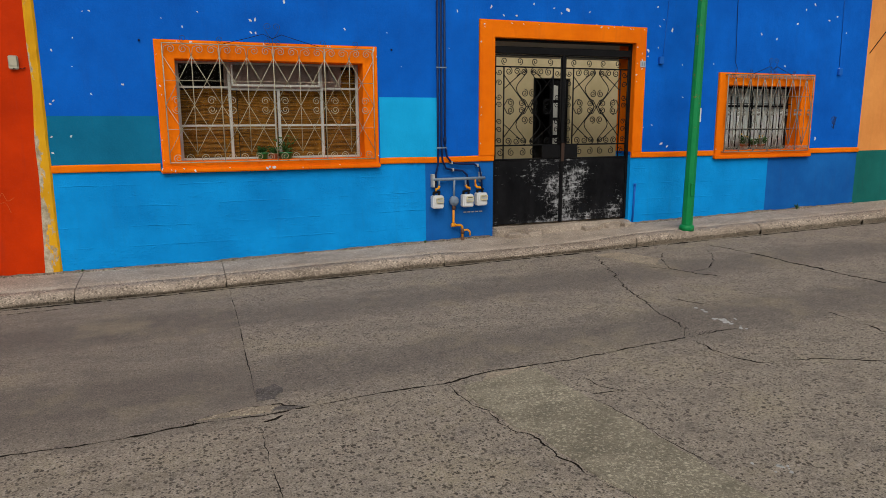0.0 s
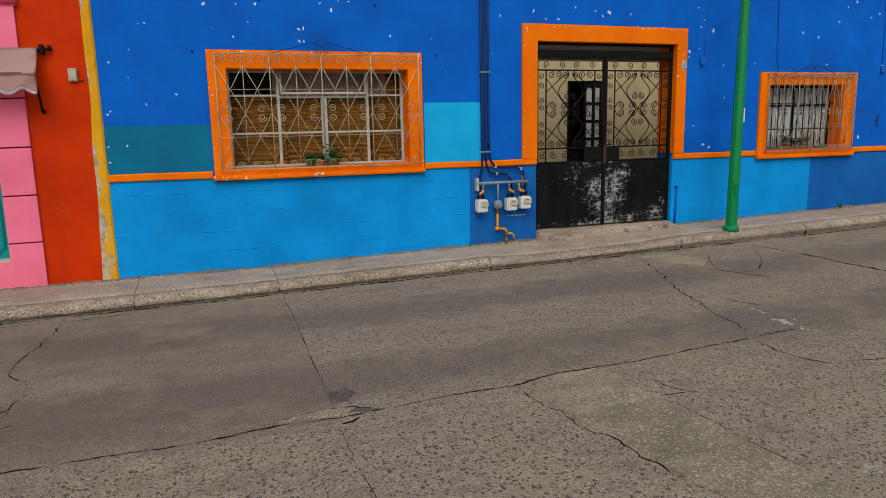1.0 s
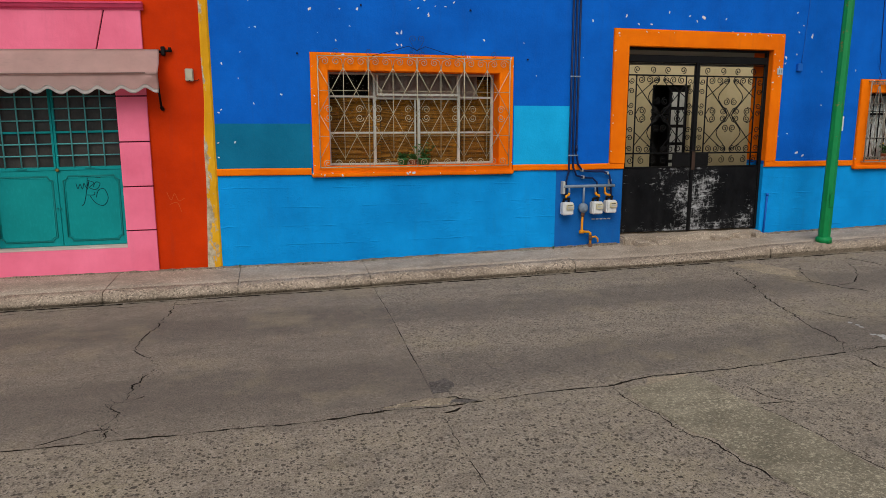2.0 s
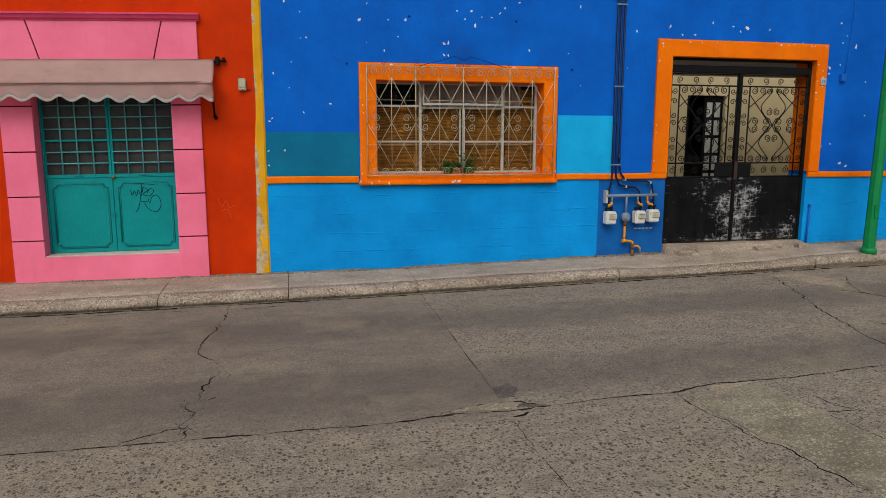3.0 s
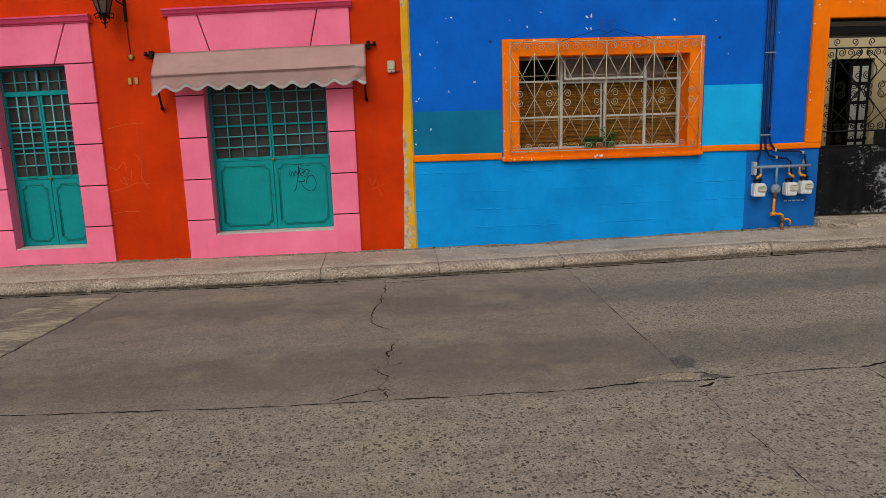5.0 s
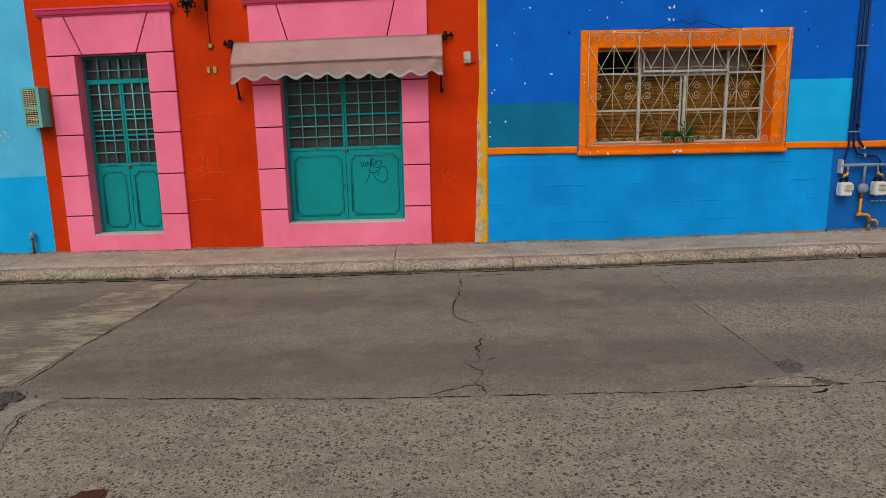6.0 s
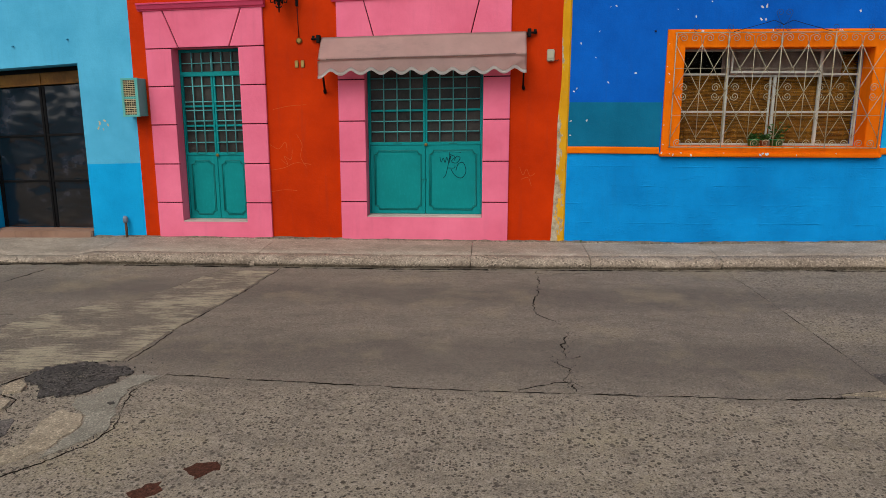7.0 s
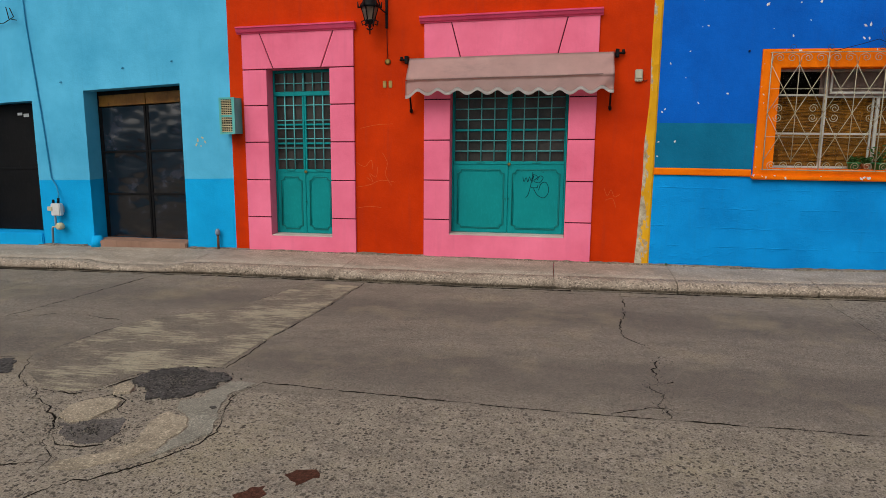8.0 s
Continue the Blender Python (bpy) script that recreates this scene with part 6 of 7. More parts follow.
# rough doorstep of the gate
bm = boxed(a, b, 7.90, 8.34, 0.10, 0.335, 0.02, 2)
bmesh.ops.subdivide_edges(bm, edges=[e for e in bm.edges if abs(e.verts[0].co.x - e.verts[1].co.x) > 1], cuts=50, use_grid_fill=True)
for v in bm.verts:
    if v.co.y < 8.1:
        n1 = noise.noise(Vector((v.co.x * 3.1, v.co.z * 4, 7)))
        n2 = noise.noise(Vector((v.co.x * 9.3, v.co.z * 9, 3)))
        v.co.y += 0.05 * n1 + 0.025 * n2
        if v.co.z > 0.25:
            v.co.z += -0.02 + 0.03 * n1 + 0.015 * n2
part("doorstep", bm, PAVE, blue_house, "broken concrete doorstep under the gate")
gen = random.Random(8)
for x in (4.05, 4.22, 4.38, 5.25, 5.62, 5.86):
    bm = boxed(x - gen.uniform(0.05, 0.12), x + gen.uniform(0.05, 0.12), 7.78 + gen.uniform(0, 0.08), 7.95, pave_z(x) - 0.03, pave_z(x) + gen.uniform(0.015, 0.05), 0.012)
    for v in bm.verts:
        v.co += Vector((gen.uniform(-1, 1), gen.uniform(-1, 1), gen.uniform(-0.5, 0.5))) * 0.012
    part("step_fragment", bm, PAVE, blue_house)

# door seen across the patio
pd = thing("patio_door", (7.0, 12.1, 0.25), "dark iron door with pale panes across the patio", "door")
part("leaf", boxed(6.98, 7.38, 12.05, 12.09, 0.26, 2.5, 0.005), BLACK, pd)
for i in range(2):
    for j in range(5):
        part("pane", boxed(7.03 + 0.17 * i, 7.15 + 0.17 * i, 12.042, 12.05, 0.75 + 0.34 * j, 1.03 + 0.34 * j, 0.003), SASH, pd)
part("frame", boxed(6.585, 6.64, 12.02, 12.15, 0.25, 2.515), BLACK, pd)


# ---- awning over the wide door ----
AX0, AX1 = -3.935, -1.625
awning = thing("awning", ((AX0 + AX1) / 2, 8.0, 2.05), "dusty pink canvas awning with scalloped edge and grey trim", "awning")


def awning_y(z):
    return 7.945 - 0.22 * min(1.0, (2.53 - z) / 0.27) if z > 2.26 else 7.725 - 0.02 * (2.26 - z)


def scallop(x):
    wave = math.cos(2 * math.pi * (x - AX0 - 0.146) / 0.2262)
    return 2.097 + 0.026 * (wave + 0.18 * wave * wave) - 0.012 * math.sin(2.2 * x) - 0.03 * math.exp(-((x - AX0) / 0.07) ** 2)


def canvas_sheet(z_of, lo, hi, rows, y_off, seed):
    """A sheet of cloth between two heights, sagging and creased."""
    n = 110
    bm = bmesh.new()
    cols = []
    for i in range(n + 1):
        x = AX0 + (AX1 - AX0) * i / n
        col = []
        for j in range(rows + 1):
            z = lo(x) + (hi(x) - lo(x)) * j / rows
            sag = 0.006 * noise.noise(Vector((x * 1.6, z * 5, seed))) + 0.004 * noise.noise(Vector((x * 6, z * 3, seed + 4)))
            pull = 0.03 * math.exp(-((AX1 - x) / 0.16) ** 2) * math.sin(26 * (z - 2.1) + 20 * (AX1 - x)) + 0.010 * math.exp(-((x - AX0) / 0.2) ** 2) * math.sin(22 * (z - 2.1) - 14 * (x - AX0))
            col.append(bm.verts.new((x, awning_y(z) + y_off + sag + pull * 0.5, z + 0.010 * noise.noise(Vector((x * 0.9, seed, 1))))))
        cols.append(col)
    for p, q in zip(cols, cols[1:]):
        for j in range(rows):
            bm.faces.new((p[j], q[j], q[j + 1], p[j + 1])).smooth = True
    bmesh.ops.solidify(bm, geom=list(bm.faces), thickness=0.004)
    return bm


part("canvas", canvas_sheet(None, lambda x: 2.262, lambda x: 2.53, 8, 0.0, 1.0), CANVAS, awning)
part("valance", canvas_sheet(None, scallop, lambda x: 2.256, 6, -0.004, 2.0), CANVAS, awning, "hanging scalloped valance")
part("edge_tape", canvas_sheet(None, lambda x: scallop(x) - 0.005, lambda x: scallop(x) + 0.034, 2, -0.011, 2.0), TRIM, awning, "grey edge tape along the scallops")
part("front_bar", tubed([(AX0 + 0.02, 7.746, 2.262), (AX1 - 0.02, 7.746, 2.266)], 0.009, 8), CANVAS, awning)
# Proud tube whose dark colour stands for the shaded crease above the valance.
part("crease_line", tubed([(AX0 + 0.10, 7.722, 2.264), (AX0 + 0.8, 7.718, 2.270), (AX1 - 0.7, 7.720, 2.270), (AX1 - 0.12, 7.722, 2.276)], 0.005, 6), CREASE_DARK, awning, "dark line along the canvas crease")
part("roller", tubed([(AX0 - 0.04, 7.972, 2.508), (AX1 + 0.04, 7.972, 2.508)], 0.016, 8), BLACK, awning)
for x, s in ((AX0, -1), (AX1, 1)):
    part("bracket", boxed(x + s * 0.035 - 0.02, x + s * 0.035 + 0.02, 7.92, 8.0, 2.47, 2.56, 0.006), BLACK, awning)
    part("bracket_arm", tubed([(x + s * 0.02, 7.95, 2.515), (x + s * 0.12, 7.97, 2.52)], 0.013, 6), BLACK, awning)
    part("bracket_cap", tubed([(x + s * 0.10, 7.97, 2.505), (x + s * 0.10, 7.97, 2.555)], 0.017, 8), BLACK, awning)
    part("arm", tubed([(x - s * 0.02, 7.75, 2.25), (x - s * 0.022, 7.86, 2.12), (x - s * 0.02, 7.95, 1.93)], 0.012, 6), BLACK, awning)
    part("hook", tubed([(x - s * 0.02, 7.95, 1.935), (x - s * 0.015, 7.97, 1.915), (x - s * 0.012, 8.0, 1.91)], 0.019, 6), BLACK, awning)

# ---- lantern on the red wall ----
# Opaque pale brown, coloured so that the panes look lit through.
LANTERN_GLASS = enamel("opaque_lantern_glass", (0.22, 0.16, 0.12), (0.32, 0.23, 0.17), 0.3, gloss=0.4)
LX, LY = -4.36, 7.78
lantern = thing("wall_lantern", (-4.215, 8.0, 2.9), "black wrought-iron wall lantern with glass panes", "lantern")
part("back_plate", boxed(-4.23, -4.20, 7.975, 8.0, 2.89, 3.42, 0.005), BLACK, lantern)
part("arm", tubed([(-4.215, 7.975, 3.36), (-4.24, 7.90, 3.42), (-4.31, 7.82, 3.44), (LX, LY, 3.40), (LX, LY, 3.34)], 0.011, 6), BLACK, lantern)
part("arm", tubed([(-4.215, 7.975, 3.06), (-4.26, 7.90, 3.10), (-4.28, 7.85, 3.2), (-4.27, 7.86, 3.36)], 0.008, 6), BLACK, lantern)


def ring_points(r, z, n=6):
    return [(LX + r * math.cos(2 * math.pi * k / n + 0.3), LY + r * math.sin(2 * math.pi * k / n + 0.3), z) for k in range(n)]


bm = bmesh.new()
tube(bm, [(LX, LY, 3.105), (LX, LY, 3.13), (LX, LY, 3.16), (LX, LY, 3.25), (LX, LY, 3.34)], [0.118, 0.11, 0.085, 0.05, 0.02], 6)
part("roof", bm, BLACK, lantern)
low, high = ring_points(0.055, 2.965), ring_points(0.095, 3.105)
for k in range(6):
    part("rib", tubed([low[k], high[k]], 0.008, 5), BLACK, lantern)
    part("finial", tubed([high[k], (high[k][0] + 0.35 * (high[k][0] - LX), high[k][1] + 0.35 * (high[k][1] - LY), 3.10), (high[k][0] + 0.42 * (high[k][0] - LX), high[k][1] + 0.42 * (high[k][1] - LY), 3.165)], [0.008, 0.013, 0.006], 5), BLACK, lantern)
    part("foot_curl", tubed([low[k], (low[k][0] + 0.7 * (low[k][0] - LX), low[k][1] + 0.7 * (low[k][1] - LY), 2.945), (low[k][0] + 0.5 * (low[k][0] - LX), low[k][1] + 0.5 * (low[k][1] - LY), 2.905), (low[k][0], low[k][1], 2.915)], 0.008, 5), BLACK, lantern)
    j = (k + 1) % 6
    bm = bmesh.new()
    bm.faces.new([bm.verts.new(p) for p in (low[k], low[j], high[j], high[k])])
    bmesh.ops.solidify(bm, geom=list(bm.faces), thickness=0.003)
    part("pane", bm, LANTERN_GLASS, lantern)
bm = bmesh.new()
tube(bm, [(LX, LY, 2.96), (LX, LY, 2.94), (LX, LY, 2.91), (LX, LY, 2.885), (LX, LY, 2.875), (LX, LY, 2.80)], [0.066, 0.055, 0.016, 0.022, 0.010, 0.008], 8)
part("pendant", bm, BLACK, lantern)
part("pendant_cross", tubed([(LX - 0.035, LY, 2.872), (LX - 0.02, LY, 2.855), (LX + 0.02, LY, 2.855), (LX + 0.035, LY, 2.872)], 0.008, 6), BLACK, lantern)
cable = thing("lantern_cable", (-4.215, 8.0, 2.5), "dark red cable from the lantern to a round brass socket", "cable")
RED_CABLE = enamel("dark_red_cable", (0.10, 0.01, 0.004), (0.14, 0.015, 0.006), 0.6)
part("wire", tubed([(-4.215, 7.992, 2.87), (-4.212, 7.992, 2.7), (-4.205, 7.99, 2.545)], 0.0055, 5), RED_CABLE, cable)
part("socket", tubed([(-4.205, 8.0, 2.505), (-4.205, 7.985, 2.505), (-4.205, 7.975, 2.505)], [0.036, 0.036, 0.02], 12), BRASS, cable)

# house number plates: plain bars in place of figures
number = thing("number_plate", (-4.21, 8.0, 2.2), "pair of small gilt bars on the red wall", "number plate")
for x in (-4.245, -4.175):
    part("bar", boxed(x - 0.022, x + 0.022, 7.988, 8.0, 2.20, 2.285, 0.008, 2), PLATE, number)
number = thing("number_plate", (6.06, 7.965, 2.4), "small grey tile plate on the orange gate frame", "number plate")
part("tile", boxed(6.015, 6.10, 7.955, 7.965, 2.40, 2.485, 0.003), PLATE_GREY, number)
part("bar", boxed(6.034, 6.05, 7.951, 7.955, 2.42, 2.465), GREY_PIPE, number)
part("bar", boxed(6.066, 6.082, 7.951, 7.955, 2.42, 2.465), GREY_PIPE, number)

BOX_CREAM = enamel("cream_box_plastic", (0.46, 0.42, 0.30), (0.54, 0.50, 0.38), 0.5)
junction = thing("junction_box", (-1.34, 8.0, 2.2), "small pale grey junction box on the red wall", "junction box")
part("case", boxed(-1.387, -1.303, 7.955, 8.0, 2.21, 2.34, 0.008, 2), BOX_CREAM, junction)
part("cover", boxed(-1.382, -1.308, 7.948, 7.955, 2.24, 2.334, 0.005, 2), BOX_CREAM, junction)
part("screw", tubed([(-1.342, 7.955, 2.216), (-1.342, 7.95, 2.216)], 0.006, 6), BLACK, junction)
part("wire", tubed([(-1.297, 7.99, 2.22), (-1.27, 7.985, 2.215), (-1.25, 7.99, 2.23)], 0.005, 5), RED_CABLE, junction)

# ---- louvred cooler box between the houses ----
cooler = thing("cooler_box", (-6.15, 8.0, 1.66), "mint green wall cooler with cream louvres", "air cooler")
CX0, CX1, CY, CZ0, CZ1 = -6.245, -6.055, 7.79, 1.665, 2.115
part("case", pierced(CX0, CX1, CZ0, CZ1, CY + 0.03, 8.0, [], []), MINT, cooler)
# Added black panel that stands for the shade between the louvres.
part("louvre_gap_shade", boxed(CX0 + 0.004, CX1 - 0.004, CY + 0.0205, CY + 0.0295, CZ0 + 0.004, CZ1 - 0.004), BLACK, cooler)
part("front_frame", pierced(CX0 - 0.004, CX1 + 0.004, CZ0 - 0.004, CZ1 + 0.004, CY, CY + 0.0198, [(CX0 + 0.022, CX1 - 0.03, CZ0 + 0.02, 1.875), (CX0 + 0.022, CX1 - 0.03, 1.90, CZ1 - 0.02)], []), MINT, cooler)
for lo, hi in ((CZ0 + 0.02, 1.875), (1.90, CZ1 - 0.02)):
    n = 9
    for k in range(n):
        z = lo + (hi - lo) * (k + 0.5) / n
        bm = boxed(CX0 + 0.02, CX1 - 0.028, CY + 0.001, CY + 0.017, z - 0.003, z + 0.003)
        for v in bm.verts:
            v.co.z += (v.co.y - CY - 0.009) * 0.25 + (gen.uniform(-0.004, 0.004) if lo < 1.8 else 0)
        part("louvre", bm, CREAM_LOUVRE, cooler)
    for k in range(1, 5):
        x = CX0 + 0.022 + (CX1 - CX0 - 0.052) * k / 5
        part("rod", tubed([(x, CY + 0.003, lo), (x, CY + 0.003, hi)], 0.0025, 4), CREAM_LOUVRE, cooler)

# ---- conduits and gas meters on the blue wall ----
conduit = thing("conduit", (3.15, 8.0, 1.0), "three navy blue conduits down the blue wall", "conduit")
part("pipe", tubed([(3.095, 7.97, 4.35), (3.095, 7.97, 1.40), (3.09, 7.955, 1.18), (3.055, 7.955, 1.05), (3.05, 7.955, 0.86)], 0.014, 7), NAVY, conduit)
part("pipe", tubed([(3.145, 7.97, 4.35), (3.145, 7.97, 1.40), (3.15, 7.95, 1.22), (3.20, 7.95, 1.12), (3.30, 7.95, 1.095), (3.44, 7.95, 1.085), (3.51, 7.95, 1.03), (3.53, 7.95, 0.86)], 0.014, 7), NAVY, conduit)
part("pipe", tubed([(3.195, 7.97, 4.35), (3.195, 7.97, 1.40), (3.215, 7.945, 1.26), (3.28, 7.945, 1.185), (3.40, 7.945, 1.17), (3.60, 7.945, 1.165), (3.69, 7.945, 1.12), (3.72, 7.945, 1.0), (3.725, 7.945, 0.86)], 0.014, 7), NAVY, conduit)
part("coupling", tubed([(3.195, 7.97, 1.50), (3.195, 7.97, 1.42)], 0.02, 8), NAVY, conduit)
for z in (2.33, 1.37, 3.3):
    part("clip", boxed(3.07, 3.22, 7.952, 7.958, z - 0.008, z + 0.008, 0.002), GREY_PIPE, conduit, "pale strap across the conduits")
for x, yy, z in ((3.30, 7.945, 1.098), (3.28, 7.94, 1.187), (3.66, 7.94, 1.145)):
    part("clip", boxed(x - 0.01, x + 0.01, yy - 0.018, 8.0, z - 0.018, z + 0.018, 0.003), GREY_BOX, conduit)

manifold = thing("gas_manifold", (3.35, 8.0, 0.25), "grey gas manifold pipe with yellow branch pipes", "pipe")
part("header", tubed([(3.03, 7.93, 0.985), (3.79, 7.93, 0.985)], 0.019, 8), GREY_PIPE, manifold)
part("bracket", boxed(3.02, 3.055, 7.92, 8.0, 0.89, 1.05, 0.004), GREY_BOX, manifold)
part("bracket", boxed(3.725, 3.76, 7.955, 8.0, 0.93, 1.06, 0.004), GREY_BOX, manifold)
part("riser", tubed([(3.335, 7.93, 0.985), (3.33, 7.93, 0.74)], 0.015, 8), GREY_PIPE, manifold)
part("regulator", tubed([(3.33, 7.86, 0.71), (3.33, 7.90, 0.71), (3.33, 7.905, 0.71), (3.33, 7.955, 0.71), (3.33, 7.96, 0.71), (3.33, 7.985, 0.71)], [0.028, 0.045, 0.062, 0.062, 0.045, 0.03], 12), GREY_PIPE, manifold, "round grey gas regulator")
part("valve", tubed([(3.33, 7.93, 0.645), (3.325, 7.93, 0.60)], 0.026, 8), RUST, manifold)
part("supply_pipe", tubed([(3.325, 7.93, 0.65), (3.32, 7.93, 0.43), (3.33, 7.93, 0.405), (3.42, 7.93, 0.40), (3.45, 7.93, 0.385), (3.455, 7.93, 0.21)], 0.017, 8), YELLOW_PIPE, manifold, "yellow gas supply pipe")
part("elbow", tubed([(3.29, 7.93, 0.405), (3.35, 7.93, 0.405)], 0.024, 8), YELLOW_PIPE, manifold)
part("stub", tubed([(3.455, 7.93, 0.33), (3.53, 7.93, 0.335), (3.565, 7.93, 0.31), (3.57, 7.93, 0.26)], 0.013, 8), YELLOW_PIPE, manifold)
part("tee", tubed([(3.455, 7.93, 0.36), (3.455, 7.93, 0.29)], 0.025, 8), RUST, manifold)
part("stub", tubed([(3.455, 7.93, 0.25), (3.458, 7.93, 0.16)], 0.026, 8), RUST, manifold, "rusty pipe foot")
for x in (3.115, 3.50, 3.645):
    part("branch", tubed([(x, 7.93, 0.985), (x, 7.925, 0.90)], 0.012, 7), GREY_PIPE if x < 3.6 else YELLOW_PIPE, manifold)
for x0, x1 in ((3.115, 3.07), (3.50, 3.56), (3.645, 3.72)):
    part("branch", tubed([(x0, 7.925, 0.905), (x0 + (0.02 if x1 > x0 else -0.01), 7.925, 0.875), (x1, 7.925, 0.868), (x1, 7.925, 0.84)], 0.016, 7), YELLOW_PIPE, manifold, "short yellow branch pipe")

for ob, moved in ((manifold, 0.05), (conduit, 0.012)):
    ob.location.x -= moved
    ob.scale.x = 0.92


def gas_meter(x, z, label):
    m = thing("gas_meter", (x, 7.95, z), label, "gas meter", "gas meters")
    part("case", boxed(x - 0.088, x + 0.075, 7.84, 7.95, z, z + 0.18, 0.014, 2), METER_WHITE, m)
    part("seam", boxed(x - 0.091, x + 0.078, 7.888, 7.898, z + 0.004, z + 0.176, 0.004), GREY_BOX, m)
    part("register", boxed(x - 0.045, x + 0.068, 7.815, 7.84, z + 0.075, z + 0.155, 0.008, 2), METER_FACE, m, "cream counter housing")
    part("counter_window", boxed(x - 0.03, x + 0.055, 7.812, 7.815, z + 0.10, z + 0.125), GREY_BOX, m)
    part("label_bar", boxed(x - 0.03, x + 0.04, 7.812, 7.815, z + 0.135, z + 0.143), BLACK, m)
    for dx in (-0.05, 0.03):
        part("spigot", tubed([(x + dx, 7.92, z + 0.175), (x + dx, 7.92, z + 0.225)], [0.02, 0.016], 8), BLACK, m)
    part("nut", tubed([(x - 0.06, 7.92, z + 0.215), (x + 0.05, 7.92, z + 0.228)], 0.017, 6), BLACK, m)
    part("hanger", boxed(x - 0.05, x + 0.03, 7.95, 8.0, z + 0.05, z + 0.12, 0.004), GREY_BOX, m)
    m.scale = (0.86, 1.0, 0.88)
    m.location.z += 0.024
    return m


gas_meter(3.05, 0.61, "white gas meter with a cream counter, by the conduits")
gas_meter(3.45, 0.61, "white gas meter with a cream counter, beside the regulator")
gas_meter(3.64, 0.622, "white gas meter with a cream counter, next to the gate")
stencil = thing("stencil_mark", (3.62, 8.0, 0.55), "faint pale stencilled line below the meters", "marking")
for k in range(5):
    part("bar", boxed(3.44 + k * 0.055, 3.48 + k * 0.055, 7.9975, 8.0005, 0.545, 0.56), GREY_BOX, stencil)

# small blue pipe beside the gate
riser = thing("wall_pipe", (6.03, 8.0, 0.3), "thin blue-painted pipe beside the gate", "pipe")
part("pipe", tubed([(6.01, 7.975, 0.24), (6.03, 7.975, 0.80)], 0.014, 7), BLUE_PIPE, riser)
part("cap", tubed([(6.03, 7.975, 0.79), (6.03, 7.975, 0.825)], 0.02, 7), BLUE_PIPE, riser)

# cables on the right part of the blue wall
for pts, box_at, label in (([(6.46, 7.99, 4.3), (6.46, 7.99, 3.3), (6.42, 7.988, 2.7), (6.40, 7.99, 2.52)], (6.37, 2.50), "thin blue cable with a small box on the wall"),
                           ([(7.66, 7.99, 4.3), (7.655, 7.99, 3.3), (7.67, 7.97, 2.5), (7.69, 7.95, 2.42)], None, "thin dark cable down to the window grille"),
                           ([(9.70, 7.99, 4.3), (9.72, 7.99, 3.4), (9.74, 7.99, 2.5)], (9.75, 2.42), "thin blue cable with a small fitting")):
    wire = thing("wall_cable", (pts[-1][0], 8.0, pts[-1][2]), label, "cable", "wall cables")
    part("wire", tubed(pts, 0.0045, 5), BLUE_PIPE if box_at else NAVY, wire)
    if box_at:
        x, z = box_at
        part("box", boxed(x - 0.035, x + 0.035, 7.955, 8.0, z - 0.05, z + 0.05, 0.006), BLUE_PIPE, wire)
wire = thing("wall_cable", (10.6, 8.0, 2.6), "thin dark cable slung across the peach wall", "cable", "wall cables")
part("wire", tubed([(10.36, 7.985, 2.72), (10.9, 7.985, 3.3), (11.6, 7.985, 3.9)], 0.007, 5), BLACK, wire)

# ---- green pole at the kerb ----
PX, PY = 6.44, 7.36
PZ = pave_z(PX, PY)
pole = thing("street_pole", (PX, PY, PZ), "tall green-painted eight-sided steel pole at the kerb", "pole")
bm = bmesh.new()
tube(bm, [(PX, PY, PZ - 0.05), (PX + 0.014, PY, PZ + 1.0), (PX + 0.042, PY, PZ + 3.0), (PX + 0.09, PY, PZ + 6.5)], [0.074, 0.069, 0.060, 0.045], 8)
for f in bm.faces:
    f.smooth = False
part("shaft", bm, GREEN_POLE, pole)
bm = bmesh.new()
tube(bm, [(PX, PY, PZ - 0.02), (PX, PY, PZ + 0.045), (PX, PY, PZ + 0.06)], [0.100, 0.097, 0.080], 12)
part("base_collar", bm, GREEN_POLE, pole)
part("hand_hole_cover", boxed(PX - 0.03, PX + 0.03, PY - 0.078, PY - 0.06, PZ + 0.45, PZ + 0.62, 0.004), GREEN_POLE, pole)
part("seam", tubed([(PX + 0.068, PY - 0.03, PZ + 0.3), (PX + 0.092, PY - 0.027, PZ + 2.4)], 0.005, 4), GREEN_POLE, pole)
part("sticker", boxed(PX + 0.058, PX + 0.076, PY - 0.062, PY - 0.045, PZ + 1.42, PZ + 1.60, 0.002), METER_WHITE, pole, "torn white sticker")

# ---- fittings on the sky-blue house ----
meter = thing("gas_meter", (-8.66, 8.0, 0.30), "small pale gas meter with pipes on the azure wall", "gas meter", "gas meters")
part("case", boxed(-8.72, -8.585, 7.88, 7.96, 0.56, 0.745, 0.012, 2), METER_WHITE, meter)
part("register", boxed(-8.76, -8.69, 7.87, 7.89, 0.635, 0.70, 0.006), METER_FACE, meter)
part("spigot", tubed([(-8.70, 7.92, 0.74), (-8.70, 7.92, 0.80)], 0.016, 7), BLACK, meter)
part("spigot", tubed([(-8.63, 7.92, 0.74), (-8.63, 7.93, 0.82)], 0.016, 7), BLACK, meter)
part("hanger", boxed(-8.69, -8.61, 7.96, 8.0, 0.6, 0.7), GREY_BOX, meter)
part("pipe", tubed([(-8.69, 7.92, 0.57), (-8.69, 7.92, 0.40), (-8.745, 7.92, 0.375), (-8.755, 7.92, 0.14)], 0.014, 7), GREY_PIPE, meter)
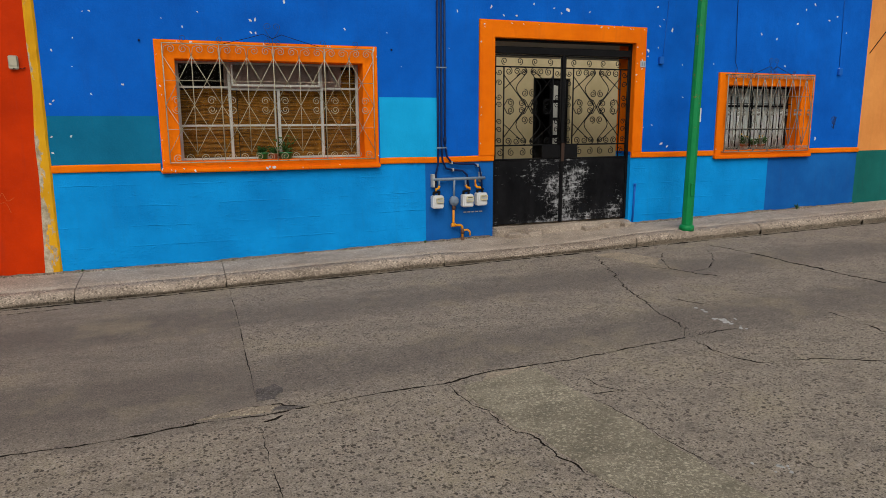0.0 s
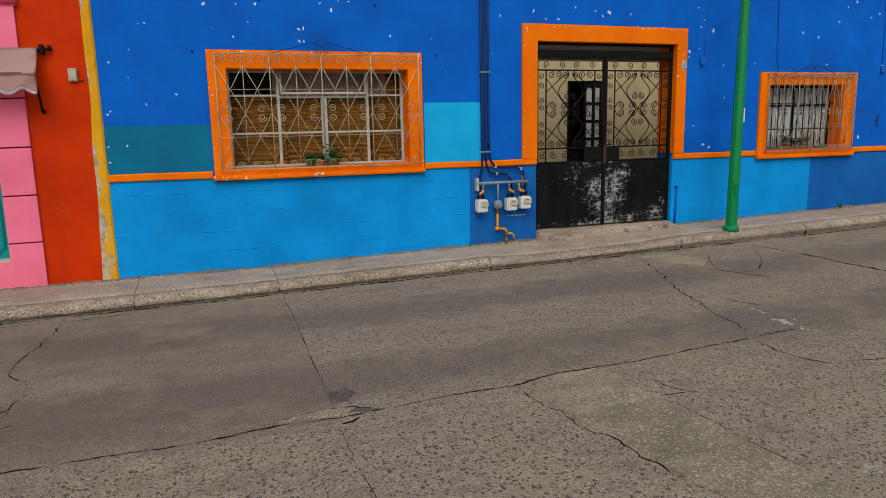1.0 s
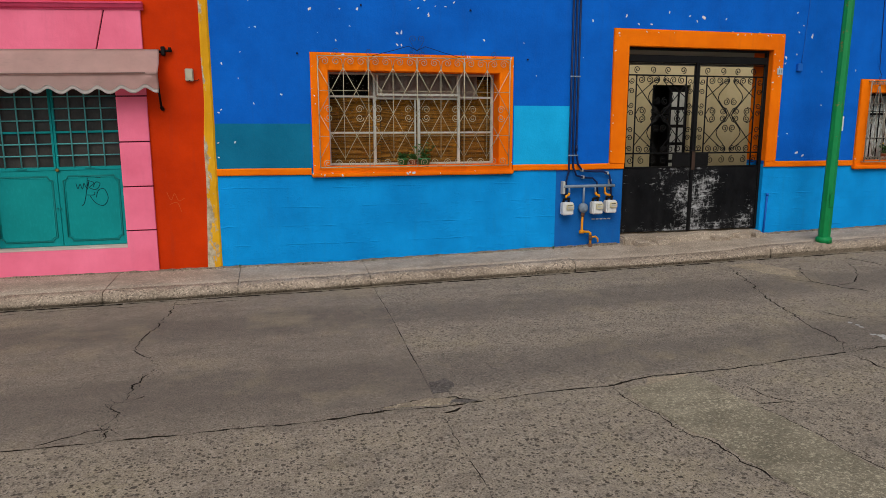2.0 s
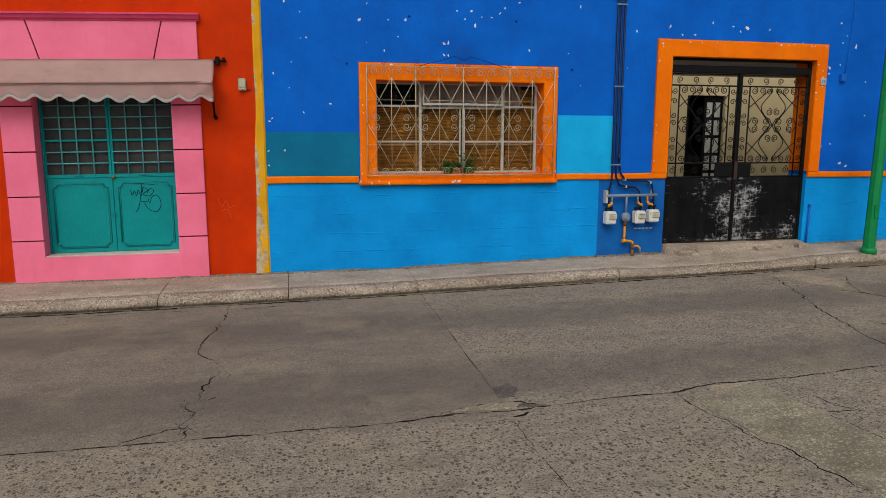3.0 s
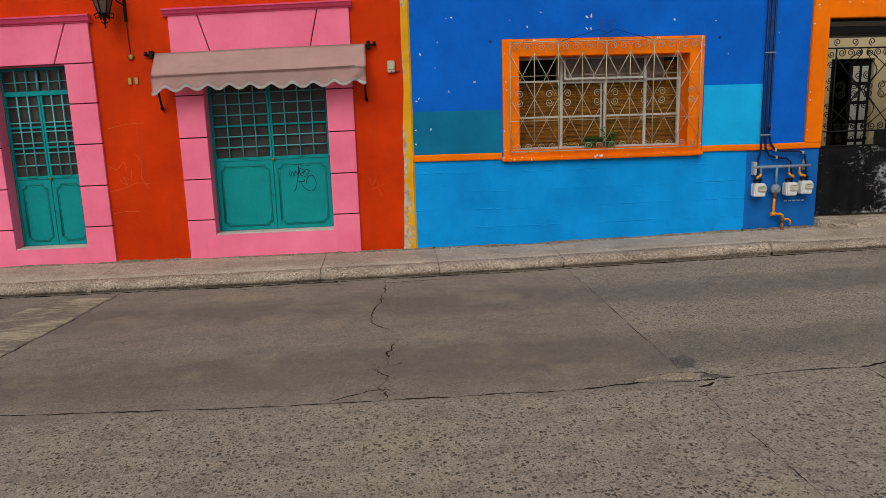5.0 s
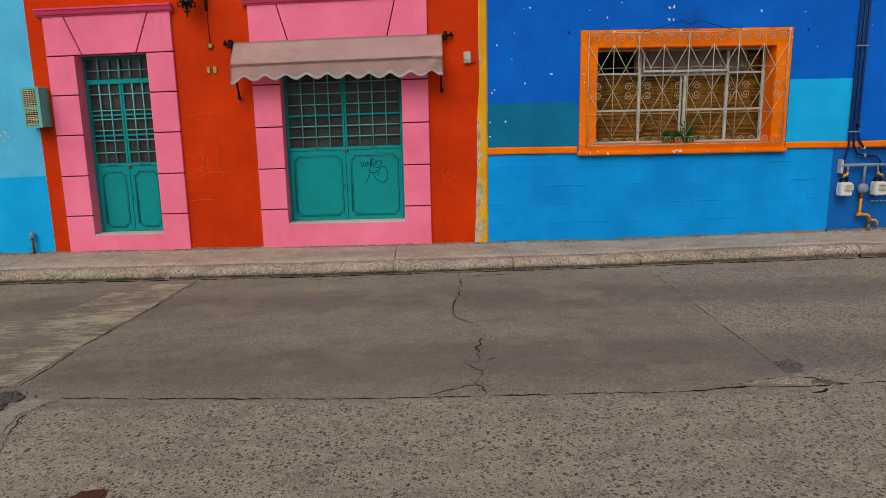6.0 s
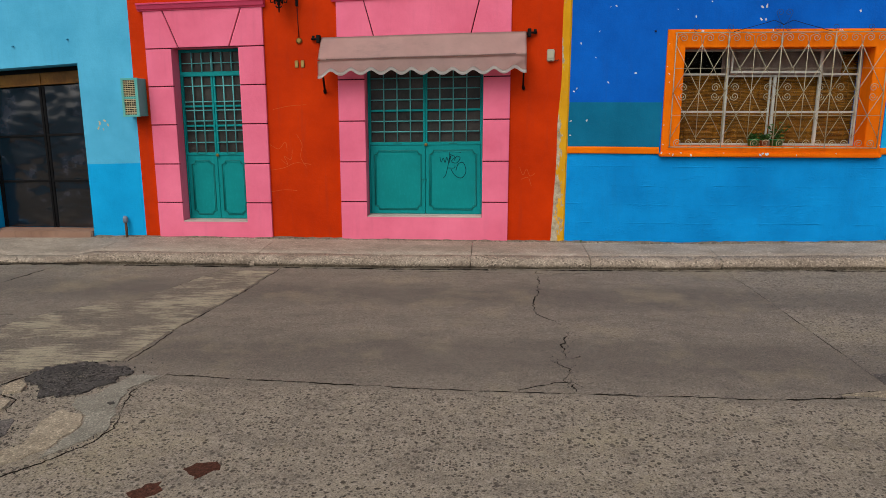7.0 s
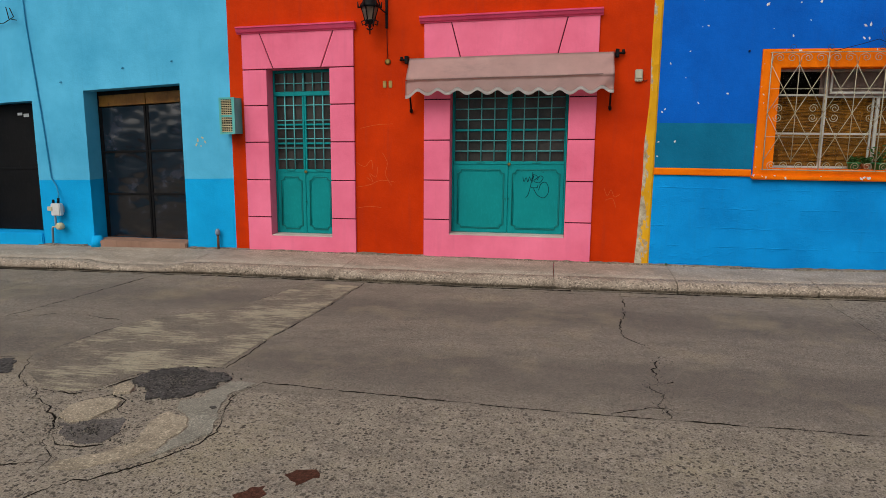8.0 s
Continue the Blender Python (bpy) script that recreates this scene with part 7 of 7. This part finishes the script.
part("regulator", tubed([(-8.63, 7.87, 0.40), (-8.63, 7.90, 0.40), (-8.63, 7.94, 0.40), (-8.63, 7.97, 0.40)], [0.03, 0.055, 0.055, 0.03], 10), CREAM_LOUVRE, meter)
part("pipe", tubed([(-8.74, 7.92, 0.385), (-8.63, 7.92, 0.40)], 0.014, 7), CREAM_LOUVRE, meter)
CABLE_BLUE = enamel("pale_blue_conduit", (0.02, 0.24, 0.42), (0.03, 0.28, 0.48), 0.5)
lead = thing("wall_cable", (-8.75, 8.0, 0.8), "thin blue-painted cable down the sky-blue wall", "cable", "wall cables")
part("wire", tubed([(-8.95, 7.985, 4.3), (-8.92, 7.985, 3.4), (-8.80, 7.985, 1.9), (-8.75, 7.985, 1.12), (-8.68, 7.98, 1.0), (-8.635, 7.95, 0.88), (-8.63, 7.93, 0.81)], 0.009, 6), CABLE_BLUE, lead)
tap = thing("standpipe", (-6.425, 7.95, 0.13), "rusty standpipe stub against the azure wall", "pipe")
part("pipe", tubed([(-6.425, 7.95, 0.10), (-6.425, 7.95, 0.34)], 0.016, 7), RUST, tap)
part("cap", tubed([(-6.425, 7.95, 0.33), (-6.425, 7.95, 0.36), (-6.425, 7.95, 0.39), (-6.425, 7.95, 0.415)], [0.026, 0.03, 0.03, 0.016], 8), GREY_PIPE, tap)
hanging = thing("wall_cable", (-9.1, 8.0, 3.3), "tangle of loose cable ends high on the wall", "cable", "wall cables")
part("wire", tubed([(-9.4, 7.97, 3.42), (-9.2, 7.95, 3.40), (-9.05, 7.95, 3.47), (-9.1, 7.95, 3.6)], 0.006, 5), BLACK, hanging)
part("wire", tubed([(-9.15, 7.95, 3.62), (-9.12, 7.95, 3.45), (-9.02, 7.96, 3.42)], 0.006, 5), BLACK, hanging)

# nails and dark knots on the walls
for x, z in ((-0.20, 2.53), (0.52, 3.07), (2.52, 2.52), (1.80, 3.06)):
    knot = thing("wall_nail", (x, 8.0, z), "small painted-over nail in the blue wall", "nail", "wall nails")
    part("head", tubed([(x, 8.0, z), (x, 7.985, z), (x + 0.004, 7.975, z - 0.006)], [0.012, 0.011, 0.006], 7), NAVY, knot)
for x, z in ((-7.62, 2.62), (-6.95, 2.65), (-8.5, 2.5)):
    knot = thing("wall_nail", (x, 8.0, z), "small nail in the sky-blue wall", "nail", "wall nails")
    part("head", tubed([(x, 8.0, z), (x, 7.985, z), (x, 7.97, z - 0.01)], [0.011, 0.01, 0.006], 7), CABLE_BLUE, knot)
for x, z, r in ((-6.66, 1.60, 0.018), (-6.60, 1.63, 0.014), (-6.68, 1.54, 0.015), (-6.56, 1.57, 0.016), (-6.62, 1.52, 0.01)):
    part("plaster_flake", flake(x, z, r, 8.0, gen), CREAM_LOUVRE, sky_house)

# weathered scribble low on the blue wall, and a weed in the pavement joint
for pts in ([(9.68, 1.70), (9.74, 1.74), (9.78, 1.68), (9.71, 1.64), (9.79, 1.62)], [(9.70, 1.60), (9.76, 1.56), (9.73, 1.68), (9.80, 1.73)], [(9.69, 1.66), (9.78, 1.70), (9.74, 1.58)]):
    part("scrawl", stroke(pts, 0.006, 7.999), NAVY, blue_house, "dark scribble")
for wx, wy, size in ((9.05, 7.93, 0.12), (2.9, 7.95, 0.05), (-0.93, 7.96, 0.04)):
    weed = thing("weed", (wx, wy, pave_z(wx, wy)), "small green weed in a pavement joint", "plant", "weeds")
    bm = bmesh.new()
    for k in range(14):
        a = gen.uniform(0, 6.28)
        h = size * gen.uniform(0.5, 1.0)
        d = Vector((math.cos(a), math.sin(a) * 0.6, 0)) * size * gen.uniform(0.2, 0.7)
        s = Vector((-d.y, d.x, 0)).normalized() * 0.006
        base = Vector((wx, wy, pave_z(wx, wy) - 0.005))
        v = [bm.verts.new(q) for q in (base - s, base + s, base + d * 0.6 + Vector((0, 0, h * 0.7)) + s * 0.8, base + d + Vector((0, 0, h)), base + d * 0.6 + Vector((0, 0, h * 0.7)) - s * 0.8)]
        bm.faces.new(v)
    part("blades", bm, LEAF, weed)
